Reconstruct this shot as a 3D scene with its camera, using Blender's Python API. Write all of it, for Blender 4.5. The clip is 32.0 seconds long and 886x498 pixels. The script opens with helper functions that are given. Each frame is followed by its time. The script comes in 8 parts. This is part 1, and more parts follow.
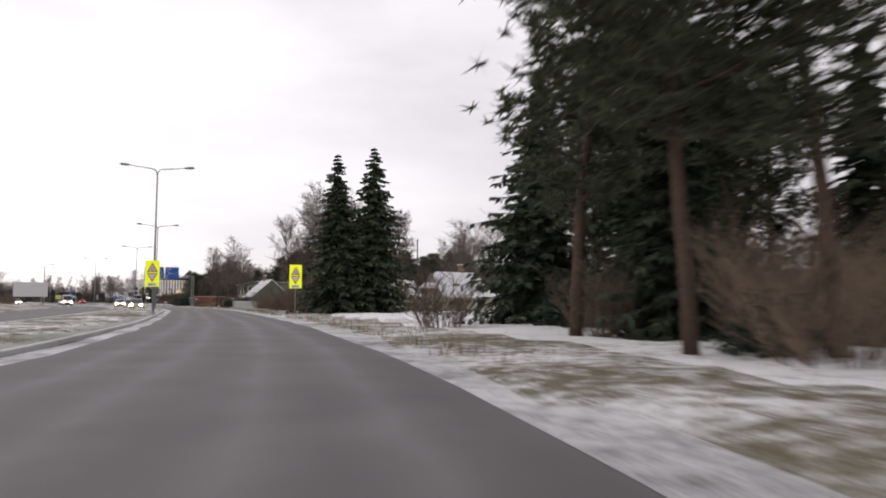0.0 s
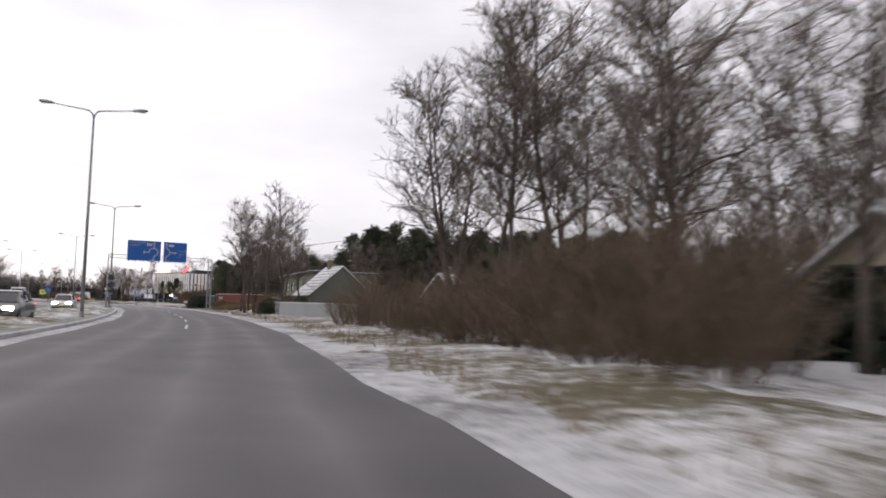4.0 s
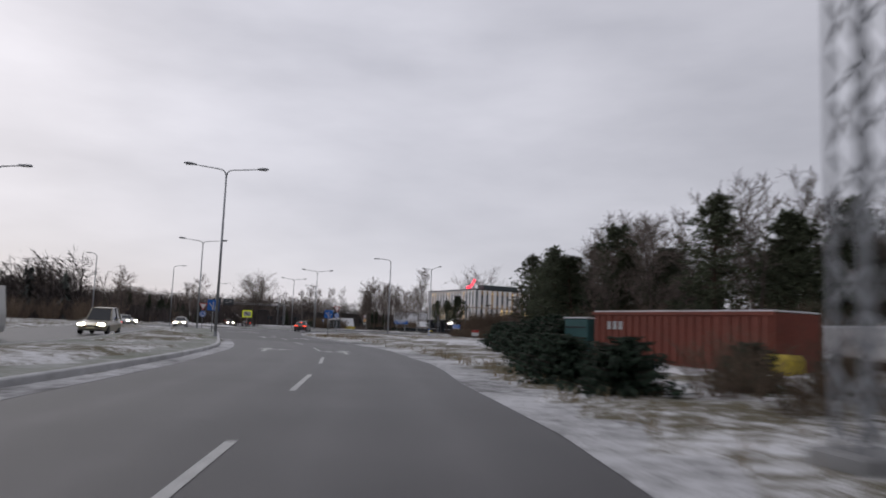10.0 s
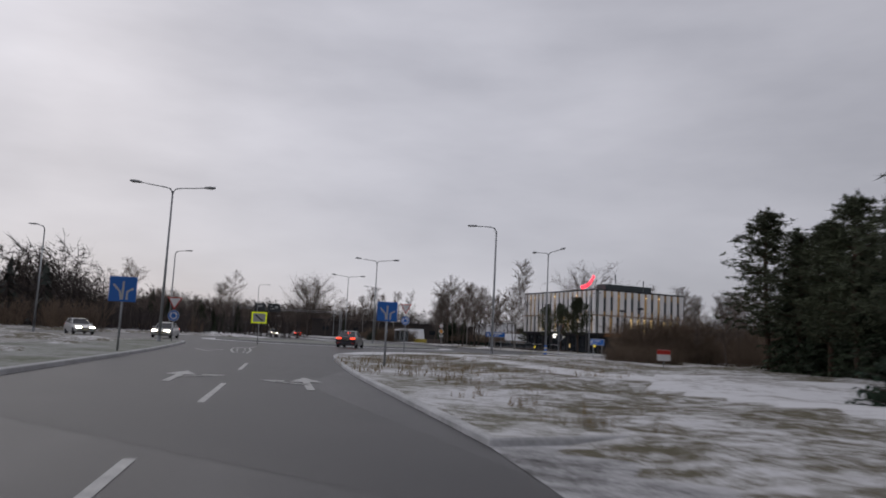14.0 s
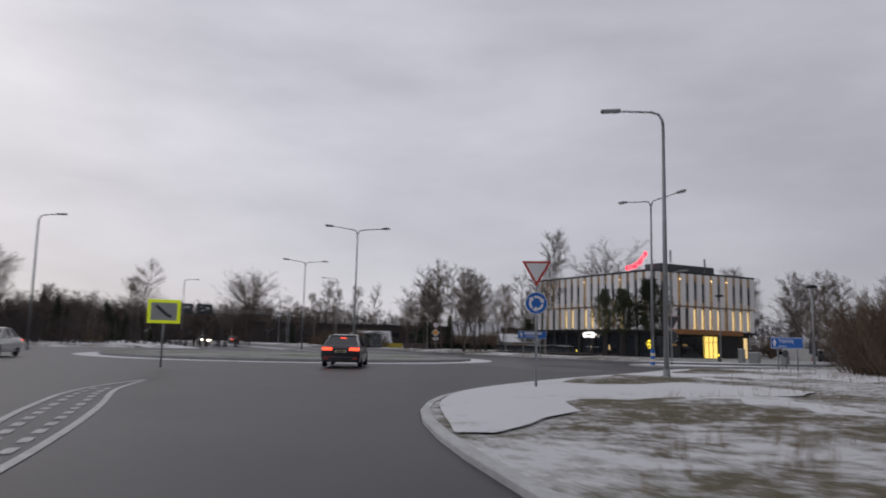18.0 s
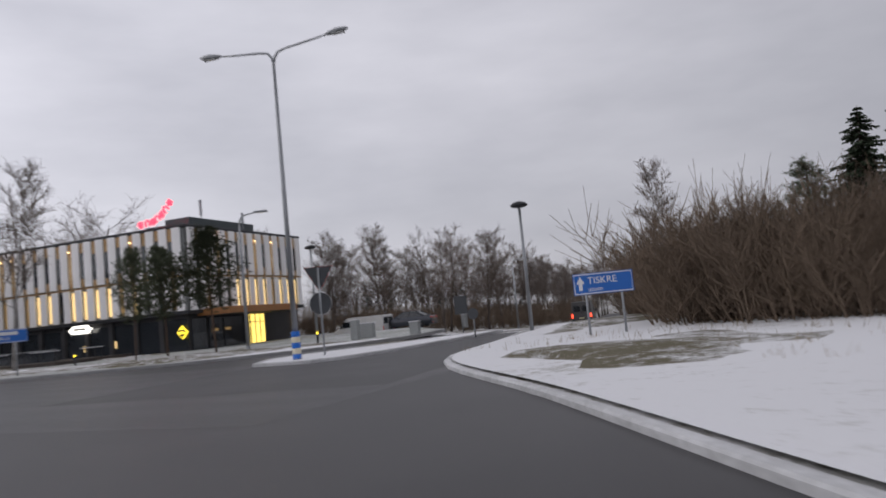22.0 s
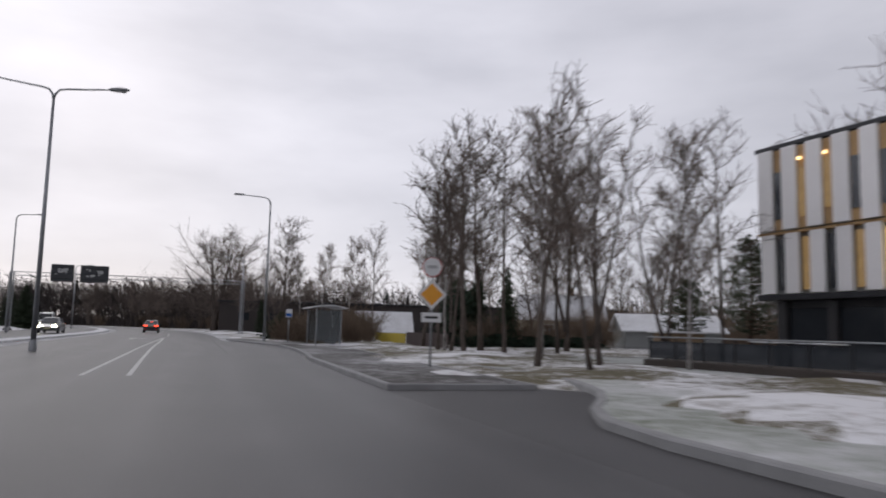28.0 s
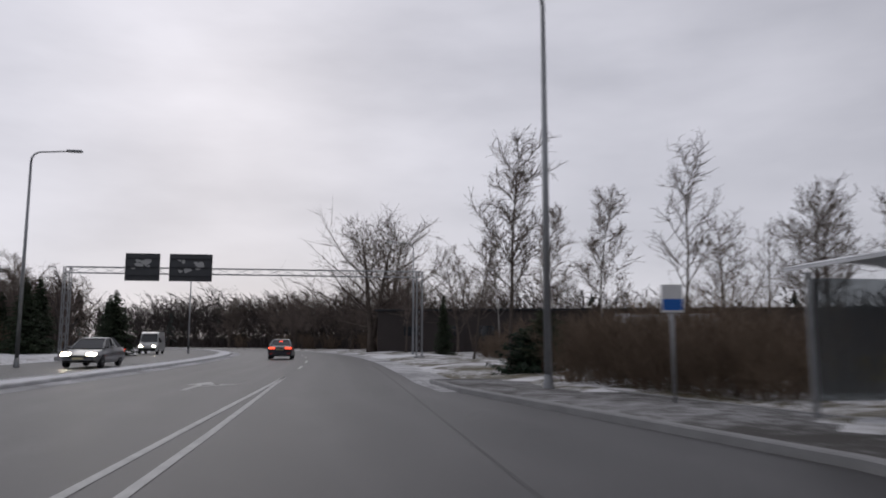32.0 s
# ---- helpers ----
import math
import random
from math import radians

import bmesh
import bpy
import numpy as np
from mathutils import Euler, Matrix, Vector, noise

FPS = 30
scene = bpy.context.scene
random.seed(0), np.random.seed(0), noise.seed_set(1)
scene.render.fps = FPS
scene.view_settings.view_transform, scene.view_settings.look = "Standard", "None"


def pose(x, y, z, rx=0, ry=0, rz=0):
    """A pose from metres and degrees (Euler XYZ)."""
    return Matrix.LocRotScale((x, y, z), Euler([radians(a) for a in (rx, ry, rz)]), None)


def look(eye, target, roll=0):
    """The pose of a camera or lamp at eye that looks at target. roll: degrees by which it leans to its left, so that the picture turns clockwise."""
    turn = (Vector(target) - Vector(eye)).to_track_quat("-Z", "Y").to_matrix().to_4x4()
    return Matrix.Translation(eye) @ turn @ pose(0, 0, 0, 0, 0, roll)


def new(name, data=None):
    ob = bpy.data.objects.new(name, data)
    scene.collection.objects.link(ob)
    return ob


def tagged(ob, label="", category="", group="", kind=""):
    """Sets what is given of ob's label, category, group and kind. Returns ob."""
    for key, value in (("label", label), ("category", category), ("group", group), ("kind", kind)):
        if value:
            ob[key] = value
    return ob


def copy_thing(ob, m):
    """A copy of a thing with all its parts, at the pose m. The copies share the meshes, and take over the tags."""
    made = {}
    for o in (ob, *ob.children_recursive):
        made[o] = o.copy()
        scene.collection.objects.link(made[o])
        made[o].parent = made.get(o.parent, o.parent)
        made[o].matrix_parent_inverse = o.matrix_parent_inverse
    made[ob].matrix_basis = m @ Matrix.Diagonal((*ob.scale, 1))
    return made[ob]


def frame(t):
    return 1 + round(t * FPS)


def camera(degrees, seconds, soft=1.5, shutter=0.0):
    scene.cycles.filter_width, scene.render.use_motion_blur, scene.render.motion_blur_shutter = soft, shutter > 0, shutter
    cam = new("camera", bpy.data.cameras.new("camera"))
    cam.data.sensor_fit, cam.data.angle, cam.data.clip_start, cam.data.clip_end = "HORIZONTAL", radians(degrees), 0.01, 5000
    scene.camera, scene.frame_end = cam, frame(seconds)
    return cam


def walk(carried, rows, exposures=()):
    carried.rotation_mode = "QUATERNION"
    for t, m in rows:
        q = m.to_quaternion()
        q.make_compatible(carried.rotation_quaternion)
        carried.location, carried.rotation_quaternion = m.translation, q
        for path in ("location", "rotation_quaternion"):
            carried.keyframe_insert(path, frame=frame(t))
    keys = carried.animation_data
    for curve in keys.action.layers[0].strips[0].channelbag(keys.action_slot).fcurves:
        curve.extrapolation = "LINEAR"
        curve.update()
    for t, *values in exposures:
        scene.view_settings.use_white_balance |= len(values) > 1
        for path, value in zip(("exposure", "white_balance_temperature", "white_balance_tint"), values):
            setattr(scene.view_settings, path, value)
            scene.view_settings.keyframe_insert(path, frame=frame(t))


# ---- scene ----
# ---- camera ----
cam = camera(61.7, 32.0, 1.8, 0.6)
PATH = [
    (0, (16.764, -111.475, 1.250), (17.026, -109.497, 1.393), 0.3),
    (0.5, (16.407, -103.339, 1.250), (16.654, -101.360, 1.394), 0.5),
    (1, (15.818, -95.127, 1.250), (16.053, -93.146, 1.396), 0.7),
    (1.5, (14.781, -86.807, 1.250), (15.005, -84.825, 1.399), 1.0),
    (2, (13.436, -78.366, 1.250), (13.645, -76.383, 1.406), 1.3),
    (2.5, (11.866, -69.771, 1.250), (12.062, -67.787, 1.412), 1.6),
    (3, (10.034, -61.089, 1.250), (10.221, -59.104, 1.402), 1.1),
    (3.5, (8.482, -52.663, 1.250), (8.654, -50.676, 1.401), 1.1),
    (4, (7.027, -44.449, 1.250), (7.179, -42.460, 1.403), 1.4),
    (4.5, (5.491, -36.370, 1.250), (5.625, -34.380, 1.406), 1.4),
    (6.5, (-1.590, -5.141, 1.250), (-1.563, -3.149, 1.427), 1.7),
    (7, (-3.537, 2.261, 1.250), (-3.612, 4.251, 1.433), 1.8),
    (7.5, (-5.721, 9.603, 1.250), (-5.911, 11.585, 1.439), 2.0),
    (8, (-8.037, 16.587, 1.250), (-8.308, 18.558, 1.450), 2.2),
    (8.5, (-10.156, 23.181, 1.250), (-10.497, 25.141, 1.458), 2.1),
    (9, (-12.261, 29.612, 1.250), (-12.682, 31.556, 1.461), 2.0),
    (9.5, (-14.523, 36.001, 1.250), (-15.028, 37.925, 1.463), 2.2),
    (10, (-16.812, 42.299, 1.250), (-17.379, 44.205, 1.463), 2.2),
    (10.5, (-19.195, 48.438, 1.250), (-19.811, 50.329, 1.464), 2.3),
    (11, (-21.611, 54.420, 1.250), (-22.236, 56.308, 1.463), 2.4),
    (11.5, (-23.923, 60.048, 1.250), (-24.556, 61.933, 1.466), 2.5),
    (12, (-26.037, 65.071, 1.250), (-26.680, 66.952, 1.470), 2.5),
    (12.5, (-28.010, 69.446, 1.250), (-28.668, 71.320, 1.483), 2.5),
    (13, (-30.047, 73.307, 1.250), (-30.714, 75.177, 1.496), 2.7),
    (13.5, (-32.135, 76.902, 1.250), (-32.806, 78.767, 1.513), 2.8),
    (14, (-34.188, 80.184, 1.250), (-34.923, 82.029, 1.489), 2.8),
    (14.5, (-36.212, 83.432, 1.250), (-36.945, 85.272, 1.532), 2.8),
    (16.5, (-45.211, 97.889, 1.250), (-45.845, 99.764, 1.539), 1.9),
    (17, (-47.500, 101.081, 1.250), (-48.118, 102.965, 1.515), 1.9),
    (17.5, (-49.622, 104.168, 1.250), (-50.244, 106.052, 1.508), 1.7),
    (18, (-51.788, 106.904, 1.250), (-52.362, 108.804, 1.499), 1.3),
    (18.5, (-53.955, 109.584, 1.250), (-54.258, 111.546, 1.492), 0.3),
    (19, (-55.713, 112.508, 1.250), (-55.842, 114.487, 1.508), -0.7),
    (19.5, (-57.351, 115.413, 1.250), (-57.394, 117.395, 1.510), -1.7),
    (20, (-58.553, 118.487, 1.250), (-58.510, 120.470, 1.504), -2.6),
    (20.5, (-59.245, 121.847, 1.250), (-59.068, 123.825, 1.494), -3.6),
    (21, (-59.339, 125.159, 1.250), (-58.959, 127.109, 1.475), -4.5),
    (21.5, (-58.989, 128.464, 1.250), (-58.314, 130.338, 1.439), -5.2),
    (22, (-58.187, 131.712, 1.250), (-57.368, 133.529, 1.415), -5.6),
    (22.5, (-57.323, 134.946, 1.250), (-56.449, 136.738, 1.406), -5.6),
    (23, (-56.549, 138.022, 1.250), (-55.679, 139.817, 1.405), -5.4),
    (23.5, (-55.893, 141.131, 1.250), (-55.054, 142.939, 1.409), -4.8),
    (24, (-55.530, 144.357, 1.250), (-54.735, 146.185, 1.417), -4.1),
    (24.5, (-55.850, 147.515, 1.250), (-55.155, 149.383, 1.430), -3.1),
    (25, (-56.850, 150.553, 1.250), (-56.413, 152.493, 1.455), -2.5),
    (25.5, (-57.720, 153.620, 1.250), (-57.496, 155.594, 1.480), -1.6),
    (26, (-58.950, 156.457, 1.250), (-59.020, 158.443, 1.481), -0.3),
    (26.5, (-60.800, 159.495, 1.250), (-61.127, 161.455, 1.479), 0.5),
    (28.5, (-71.380, 172.267, 1.250), (-72.189, 174.083, 1.461), 1.4),
    (29, (-74.393, 175.734, 1.250), (-75.210, 177.548, 1.453), 1.3),
    (29.5, (-77.531, 179.218, 1.250), (-78.335, 181.039, 1.445), 1.3),
    (30, (-80.418, 182.636, 1.250), (-81.225, 184.456, 1.436), 1.1),
    (30.5, (-83.351, 186.128, 1.250), (-84.221, 187.920, 1.429), 1.1),
    (31, (-86.386, 189.735, 1.250), (-87.321, 191.495, 1.418), 0.8),
    (31.5, (-90.072, 193.493, 1.250), (-91.103, 195.191, 1.480), 0.3),
    (32, (-93.575, 197.599, 1.250), (-94.664, 199.257, 1.501), 0.1),
]
EXPOSURES = [(0, 1.08, 6990, 11), (2, 1.02, 6560, 12), (3.2, 1.05, 6850, 11), (4.5, 1.05, 6850, 11), (7, 0.95, 6570, 10), (9, 0.48, 6480, 10), (12, 0.12, 6470, 10), (16, 0.0, 6470, 10), (20, 0.38, 6500, 10), (23, 0.64, 6520, 10), (24.5, 0.78, 6540, 10), (26, 0.92, 6600, 10), (27.5, 0.6, 6520, 10), (29, 0.27, 6460, 10), (32, 0.2, 6460, 10)]
walk(cam, [(t, look(eye, target, roll)) for t, eye, target, roll in PATH], EXPOSURES)

# ---- sky and light ----
world = bpy.data.worlds.new("overcast_sky")
scene.world = world
world.use_nodes = True
wn, wl = world.node_tree.nodes, world.node_tree.links
wn.clear()
w_out = wn.new("ShaderNodeOutputWorld")
w_bg = wn.new("ShaderNodeBackground")
w_sky = wn.new("ShaderNodeTexSky")
w_sky.sky_type = "NISHITA"
w_sky.sun_disc = False
w_sky.sun_elevation = radians(20)
w_sky.sun_rotation = radians(-50)
w_co = wn.new("ShaderNodeTexCoord")
w_map = wn.new("ShaderNodeMapping")
w_map.inputs["Scale"].default_value = (1.4, 1.4, 4.5)
w_noise = wn.new("ShaderNodeTexNoise")
w_noise.inputs["Scale"].default_value = 2.1
w_noise.inputs["Detail"].default_value = 5.0
w_noise.inputs["Roughness"].default_value = 0.5
w_ramp = wn.new("ShaderNodeValToRGB")
w_ramp.color_ramp.elements[0].position = 0.30
w_ramp.color_ramp.elements[0].color = (0.455, 0.455, 0.51, 1)
w_ramp.color_ramp.elements[1].position = 0.72
w_ramp.color_ramp.elements[1].color = (0.615, 0.61, 0.672, 1)
# the cloud is thinner towards the north-west and heavier to the east
w_dot = wn.new("ShaderNodeVectorMath")
w_dot.operation = "DOT_PRODUCT"
w_dot.inputs[1].default_value = (-0.80, 0.02, 0.68)
w_grad = wn.new("ShaderNodeMapRange")
w_grad.inputs["From Min"].default_value = -0.75
w_grad.inputs["From Max"].default_value = 0.85
w_grad.inputs["To Min"].default_value = 0.46
w_grad.inputs["To Max"].default_value = 1.06
w_mul = wn.new("ShaderNodeMix")
w_mul.data_type = "RGBA"
w_mul.blend_type = "MULTIPLY"
w_mul.inputs[0].default_value = 1.0
w_mix = wn.new("ShaderNodeMix")
w_mix.data_type = "RGBA"
w_mix.inputs[0].default_value = 0.004
wl.new(w_co.outputs["Generated"], w_map.inputs["Vector"])
wl.new(w_map.outputs["Vector"], w_noise.inputs["Vector"])
wl.new(w_noise.outputs["Fac"], w_ramp.inputs["Fac"])
wl.new(w_co.outputs["Generated"], w_dot.inputs[0])
wl.new(w_dot.outputs["Value"], w_grad.inputs["Value"])
wl.new(w_ramp.outputs["Color"], w_mul.inputs[6])
wl.new(w_grad.outputs["Result"], w_mul.inputs[7])
# sky dimmed overhead, mostly above the view, to lower the light on the land
w_sep = wn.new("ShaderNodeSeparateXYZ")
w_up = wn.new("ShaderNodeMapRange")
w_up.interpolation_type = "SMOOTHSTEP"
w_up.inputs["From Min"].default_value = 0.35
w_up.inputs["From Max"].default_value = 1.0
w_up.inputs["To Min"].default_value = 1.0
w_up.inputs["To Max"].default_value = 0.62
w_mul2 = wn.new("ShaderNodeMix")
w_mul2.data_type = "RGBA"
w_mul2.blend_type = "MULTIPLY"
w_mul2.inputs[0].default_value = 1.0
wl.new(w_co.outputs["Generated"], w_sep.inputs[0])
wl.new(w_sep.outputs["Z"], w_up.inputs["Value"])
wl.new(w_mul.outputs[2], w_mul2.inputs[6])
wl.new(w_up.outputs["Result"], w_mul2.inputs[7])
wl.new(w_mul2.outputs[2], w_mix.inputs[6])
wl.new(w_sky.outputs["Color"], w_mix.inputs[7])
wl.new(w_mix.outputs[2], w_bg.inputs["Color"])
w_bg.inputs["Strength"].default_value = 1.0
wl.new(w_bg.outputs["Background"], w_out.inputs["Surface"])
sun_data = bpy.data.lights.new("sun", "SUN")
sun_data.energy = 0.25
sun_data.angle = radians(25)
sun_data.color = (1.0, 0.96, 0.92)
sun = new("sun", sun_data)
sun.matrix_world = look((-60, 40, 60), (0, 0, 0))


# ---- materials ----
def material(name, col, rough=0.7, metal=0.0, col2=None, scale=2.0, fine=30.0, amount=0.5, bump=0.15, bump_scale=None, spec=0.5, vary=0.0, emit=None, power=1.0, coat=0.0):
    m = bpy.data.materials.new(name)
    m.use_nodes = True
    n, l = m.node_tree.nodes, m.node_tree.links
    p = n["Principled BSDF"]
    p.inputs["Roughness"].default_value = rough
    p.inputs["Metallic"].default_value = metal
    p.inputs["Specular IOR Level"].default_value = spec
    p.inputs["Coat Weight"].default_value = coat
    p.inputs["Base Color"].default_value = (*col, 1)
    if emit:
        p.inputs["Emission Color"].default_value = (*emit, 1)
        p.inputs["Emission Strength"].default_value = power
    if col2 is None:
        col2 = tuple(c * 0.72 for c in col)
    co = n.new("ShaderNodeTexCoord")
    big = n.new("ShaderNodeTexNoise")
    big.inputs["Scale"].default_value = scale
    big.inputs["Detail"].default_value = 4.0
    small = n.new("ShaderNodeTexNoise")
    small.inputs["Scale"].default_value = fine
    small.inputs["Detail"].default_value = 3.0
    mix = n.new("ShaderNodeMath")
    mix.operation = "MULTIPLY_ADD"
    mix.inputs[1].default_value = 0.45
    half = n.new("ShaderNodeMath")
    half.operation = "MULTIPLY"
    half.inputs[1].default_value = 0.55
    ramp = n.new("ShaderNodeMapRange")
    ramp.inputs["From Min"].default_value = 0.5 - 0.28 / max(amount, 0.05) * 0.5
    ramp.inputs["From Max"].default_value = 0.5 + 0.28 / max(amount, 0.05) * 0.5
    cm = n.new("ShaderNodeMix")
    cm.data_type = "RGBA"
    cm.inputs[6].default_value = (*col2, 1)
    cm.inputs[7].default_value = (*col, 1)
    l.new(co.outputs["Object"], big.inputs["Vector"])
    l.new(co.outputs["Object"], small.inputs["Vector"])
    l.new(big.outputs["Fac"], half.inputs[0])
    l.new(small.outputs["Fac"], mix.inputs[0])
    l.new(half.outputs[0], mix.inputs[2])
    l.new(mix.outputs[0], ramp.inputs["Value"])
    l.new(ramp.outputs["Result"], cm.inputs[0])
    last = cm.outputs[2]
    if vary:
        info = n.new("ShaderNodeObjectInfo")
        hsv = n.new("ShaderNodeHueSaturation")
        mr = n.new("ShaderNodeMapRange")
        mr.inputs["To Min"].default_value = 1 - vary
        mr.inputs["To Max"].default_value = 1 + vary
        l.new(info.outputs["Random"], mr.inputs["Value"])
        l.new(mr.outputs["Result"], hsv.inputs["Value"])
        l.new(last, hsv.inputs["Color"])
        last = hsv.outputs["Color"]
    l.new(last, p.inputs["Base Color"])
    if bump:
        b = n.new("ShaderNodeBump")
        b.inputs["Strength"].default_value = bump
        b.inputs["Distance"].default_value = 0.02
        if bump_scale:
            bn = n.new("ShaderNodeTexNoise")
            bn.inputs["Scale"].default_value = bump_scale
            bn.inputs["Detail"].default_value = 4.0
            l.new(co.outputs["Object"], bn.inputs["Vector"])
            l.new(bn.outputs["Fac"], b.inputs["Height"])
        else:
            l.new(small.outputs["Fac"], b.inputs["Height"])
        l.new(b.outputs["Normal"], p.inputs["Normal"])
    return m


def leafy(name, col, col2, rough=0.8, trans=0.15):
    m = material(name, col, rough, 0, col2, 0.5, 6.0, 0.8, 0, spec=0.2, vary=0.18)
    n, l = m.node_tree.nodes, m.node_tree.links
    p = n["Principled BSDF"]
    geo = n.new("ShaderNodeNewGeometry")
    hsv = n.new("ShaderNodeHueSaturation")
    mr = n.new("ShaderNodeMapRange")
    mr.inputs["To Min"].default_value = 0.55
    mr.inputs["To Max"].default_value = 1.35
    old = p.inputs["Base Color"].links[0].from_socket
    l.new(geo.outputs["Random Per Island"], mr.inputs["Value"])
    l.new(mr.outputs["Result"], hsv.inputs["Value"])
    l.new(old, hsv.inputs["Color"])
    l.new(hsv.outputs["Color"], p.inputs["Base Color"])
    return m


def ground_material(name, white, lo, hi, grass=(0.13, 0.13, 0.075), grass2=(0.24, 0.20, 0.13)):
    """Thin snow with frosted winter grass showing through."""
    m = bpy.data.materials.new(name)
    m.use_nodes = True
    n, l = m.node_tree.nodes, m.node_tree.links
    p = n["Principled BSDF"]
    p.inputs["Roughness"].default_value = 0.9
    p.inputs["Specular IOR Level"].default_value = 0.2
    co = n.new("ShaderNodeTexCoord")

    def tex(s, d=5.0, r=0.6):
        t = n.new("ShaderNodeTexNoise")
        t.inputs["Scale"].default_value = s
        t.inputs["Detail"].default_value = d
        t.inputs["Roughness"].default_value = r
        l.new(co.outputs["Object"], t.inputs["Vector"])
        return t
    a, b, c = tex(0.22), tex(2.4, 6.0, 0.7), tex(17.0, 4.0, 0.75)
    s1 = n.new("ShaderNodeMath")
    s1.operation = "MULTIPLY_ADD"
    s1.inputs[1].default_value = 0.36
    s2 = n.new("ShaderNodeMath")
    s2.operation = "MULTIPLY_ADD"
    s2.inputs[1].default_value = 0.38
    s3 = n.new("ShaderNodeMath")
    s3.operation = "MULTIPLY"
    s3.inputs[1].default_value = 0.26
    l.new(c.outputs["Fac"], s3.inputs[0])
    l.new(b.outputs["Fac"], s2.inputs[0])
    l.new(s3.outputs[0], s2.inputs[2])
    l.new(a.outputs["Fac"], s1.inputs[0])
    l.new(s2.outputs[0], s1.inputs[2])
    cover = n.new("ShaderNodeMapRange")
    cover.inputs["From Min"].default_value = lo
    cover.inputs["From Max"].default_value = hi
    l.new(s1.outputs[0], cover.inputs["Value"])
    gm = n.new("ShaderNodeMix")
    gm.data_type = "RGBA"
    gm.inputs[6].default_value = (*grass, 1)
    gm.inputs[7].default_value = (*grass2, 1)
    l.new(c.outputs["Fac"], gm.inputs[0])
    sm = n.new("ShaderNodeMix")
    sm.data_type = "RGBA"
    sm.inputs[7].default_value = (white, white, white * 1.02, 1)
    l.new(cover.outputs["Result"], sm.inputs[0])
    l.new(gm.outputs[2], sm.inputs[6])
    l.new(sm.outputs[2], p.inputs["Base Color"])
    bp = n.new("ShaderNodeBump")
    bp.inputs["Strength"].default_value = 0.7
    bp.inputs["Distance"].default_value = 0.06
    l.new(s1.outputs[0], bp.inputs["Height"])
    l.new(bp.outputs["Normal"], p.inputs["Normal"])
    return m


M_VERGE = ground_material("verge_snow_grass", 0.68, 0.47, 0.56, (0.085, 0.08, 0.05), (0.17, 0.145, 0.095))
M_LAWN = ground_material("frosted_lawn", 0.52, 0.40, 0.66, (0.085, 0.105, 0.06), (0.15, 0.155, 0.095))
M_OFFLAWN = ground_material("snowy_lawn", 0.60, 0.34, 0.62, (0.095, 0.125, 0.075), (0.16, 0.18, 0.115))
M_BED = ground_material("snowy_bed", 0.68, 0.43, 0.55, (0.095, 0.095, 0.06), (0.19, 0.17, 0.11))
M_SNOW = ground_material("kerbside_snow", 0.74, 0.33, 0.46)
M_FOREST = ground_material("yard_snow", 0.74, 0.36, 0.50, (0.10, 0.085, 0.06), (0.16, 0.13, 0.09))
M_ASPHALT = material("wet_asphalt", (0.056, 0.053, 0.054), 0.50, 0, (0.030, 0.029, 0.030), 0.35, 60, 0.8, 0.30, 120, spec=0.4)
M_ASPHALT2 = material("old_asphalt", (0.062, 0.060, 0.061), 0.55, 0, (0.034, 0.033, 0.034), 0.5, 45, 0.8, 0.30, 90, spec=0.4)
def laned(mat, name, shift):
    """Asphalt with slightly paler, drier wheel tracks along each lane."""
    m = mat.copy()
    m.name = name
    n, l = m.node_tree.nodes, m.node_tree.links
    p = n["Principled BSDF"]
    at = n.new("ShaderNodeAttribute")
    at.attribute_name = "across"
    lane = n.new("ShaderNodeMath")
    lane.operation = "MULTIPLY_ADD"
    lane.inputs[1].default_value = 1 / 3.3
    lane.inputs[2].default_value = shift
    wob = n.new("ShaderNodeTexNoise")
    wob.inputs["Scale"].default_value = 0.4
    co = n.new("ShaderNodeTexCoord")
    l.new(co.outputs["Object"], wob.inputs["Vector"])
    add = n.new("ShaderNodeMath")
    add.operation = "MULTIPLY_ADD"
    add.inputs[1].default_value = 0.16
    fr = n.new("ShaderNodeMath")
    fr.operation = "FRACT"
    ramp = n.new("ShaderNodeValToRGB")
    e = ramp.color_ramp.elements
    e[0].position, e[0].color = 0.0, (0.80, 0.80, 0.80, 1)
    e[1].position, e[1].color = 1.0, (0.80, 0.80, 0.80, 1)
    for pos, c in ((0.16, 0.92), (0.27, 1.22), (0.40, 0.95), (0.5, 0.84), (0.62, 0.95), (0.73, 1.22), (0.85, 0.92)):
        q = e.new(pos)
        q.color = (c, c, c, 1)
    mul = n.new("ShaderNodeMix")
    mul.data_type = "RGBA"
    mul.blend_type = "MULTIPLY"
    mul.inputs[0].default_value = 1.0
    old = p.inputs["Base Color"].links[0].from_socket
    l.new(at.outputs["Fac"], lane.inputs[0])
    l.new(wob.outputs["Fac"], add.inputs[0])
    l.new(lane.outputs[0], add.inputs[2])
    l.new(add.outputs[0], fr.inputs[0])
    l.new(fr.outputs[0], ramp.inputs["Fac"])
    l.new(old, mul.inputs[6])
    l.new(ramp.outputs["Color"], mul.inputs[7])
    l.new(mul.outputs[2], p.inputs["Base Color"])
    return m


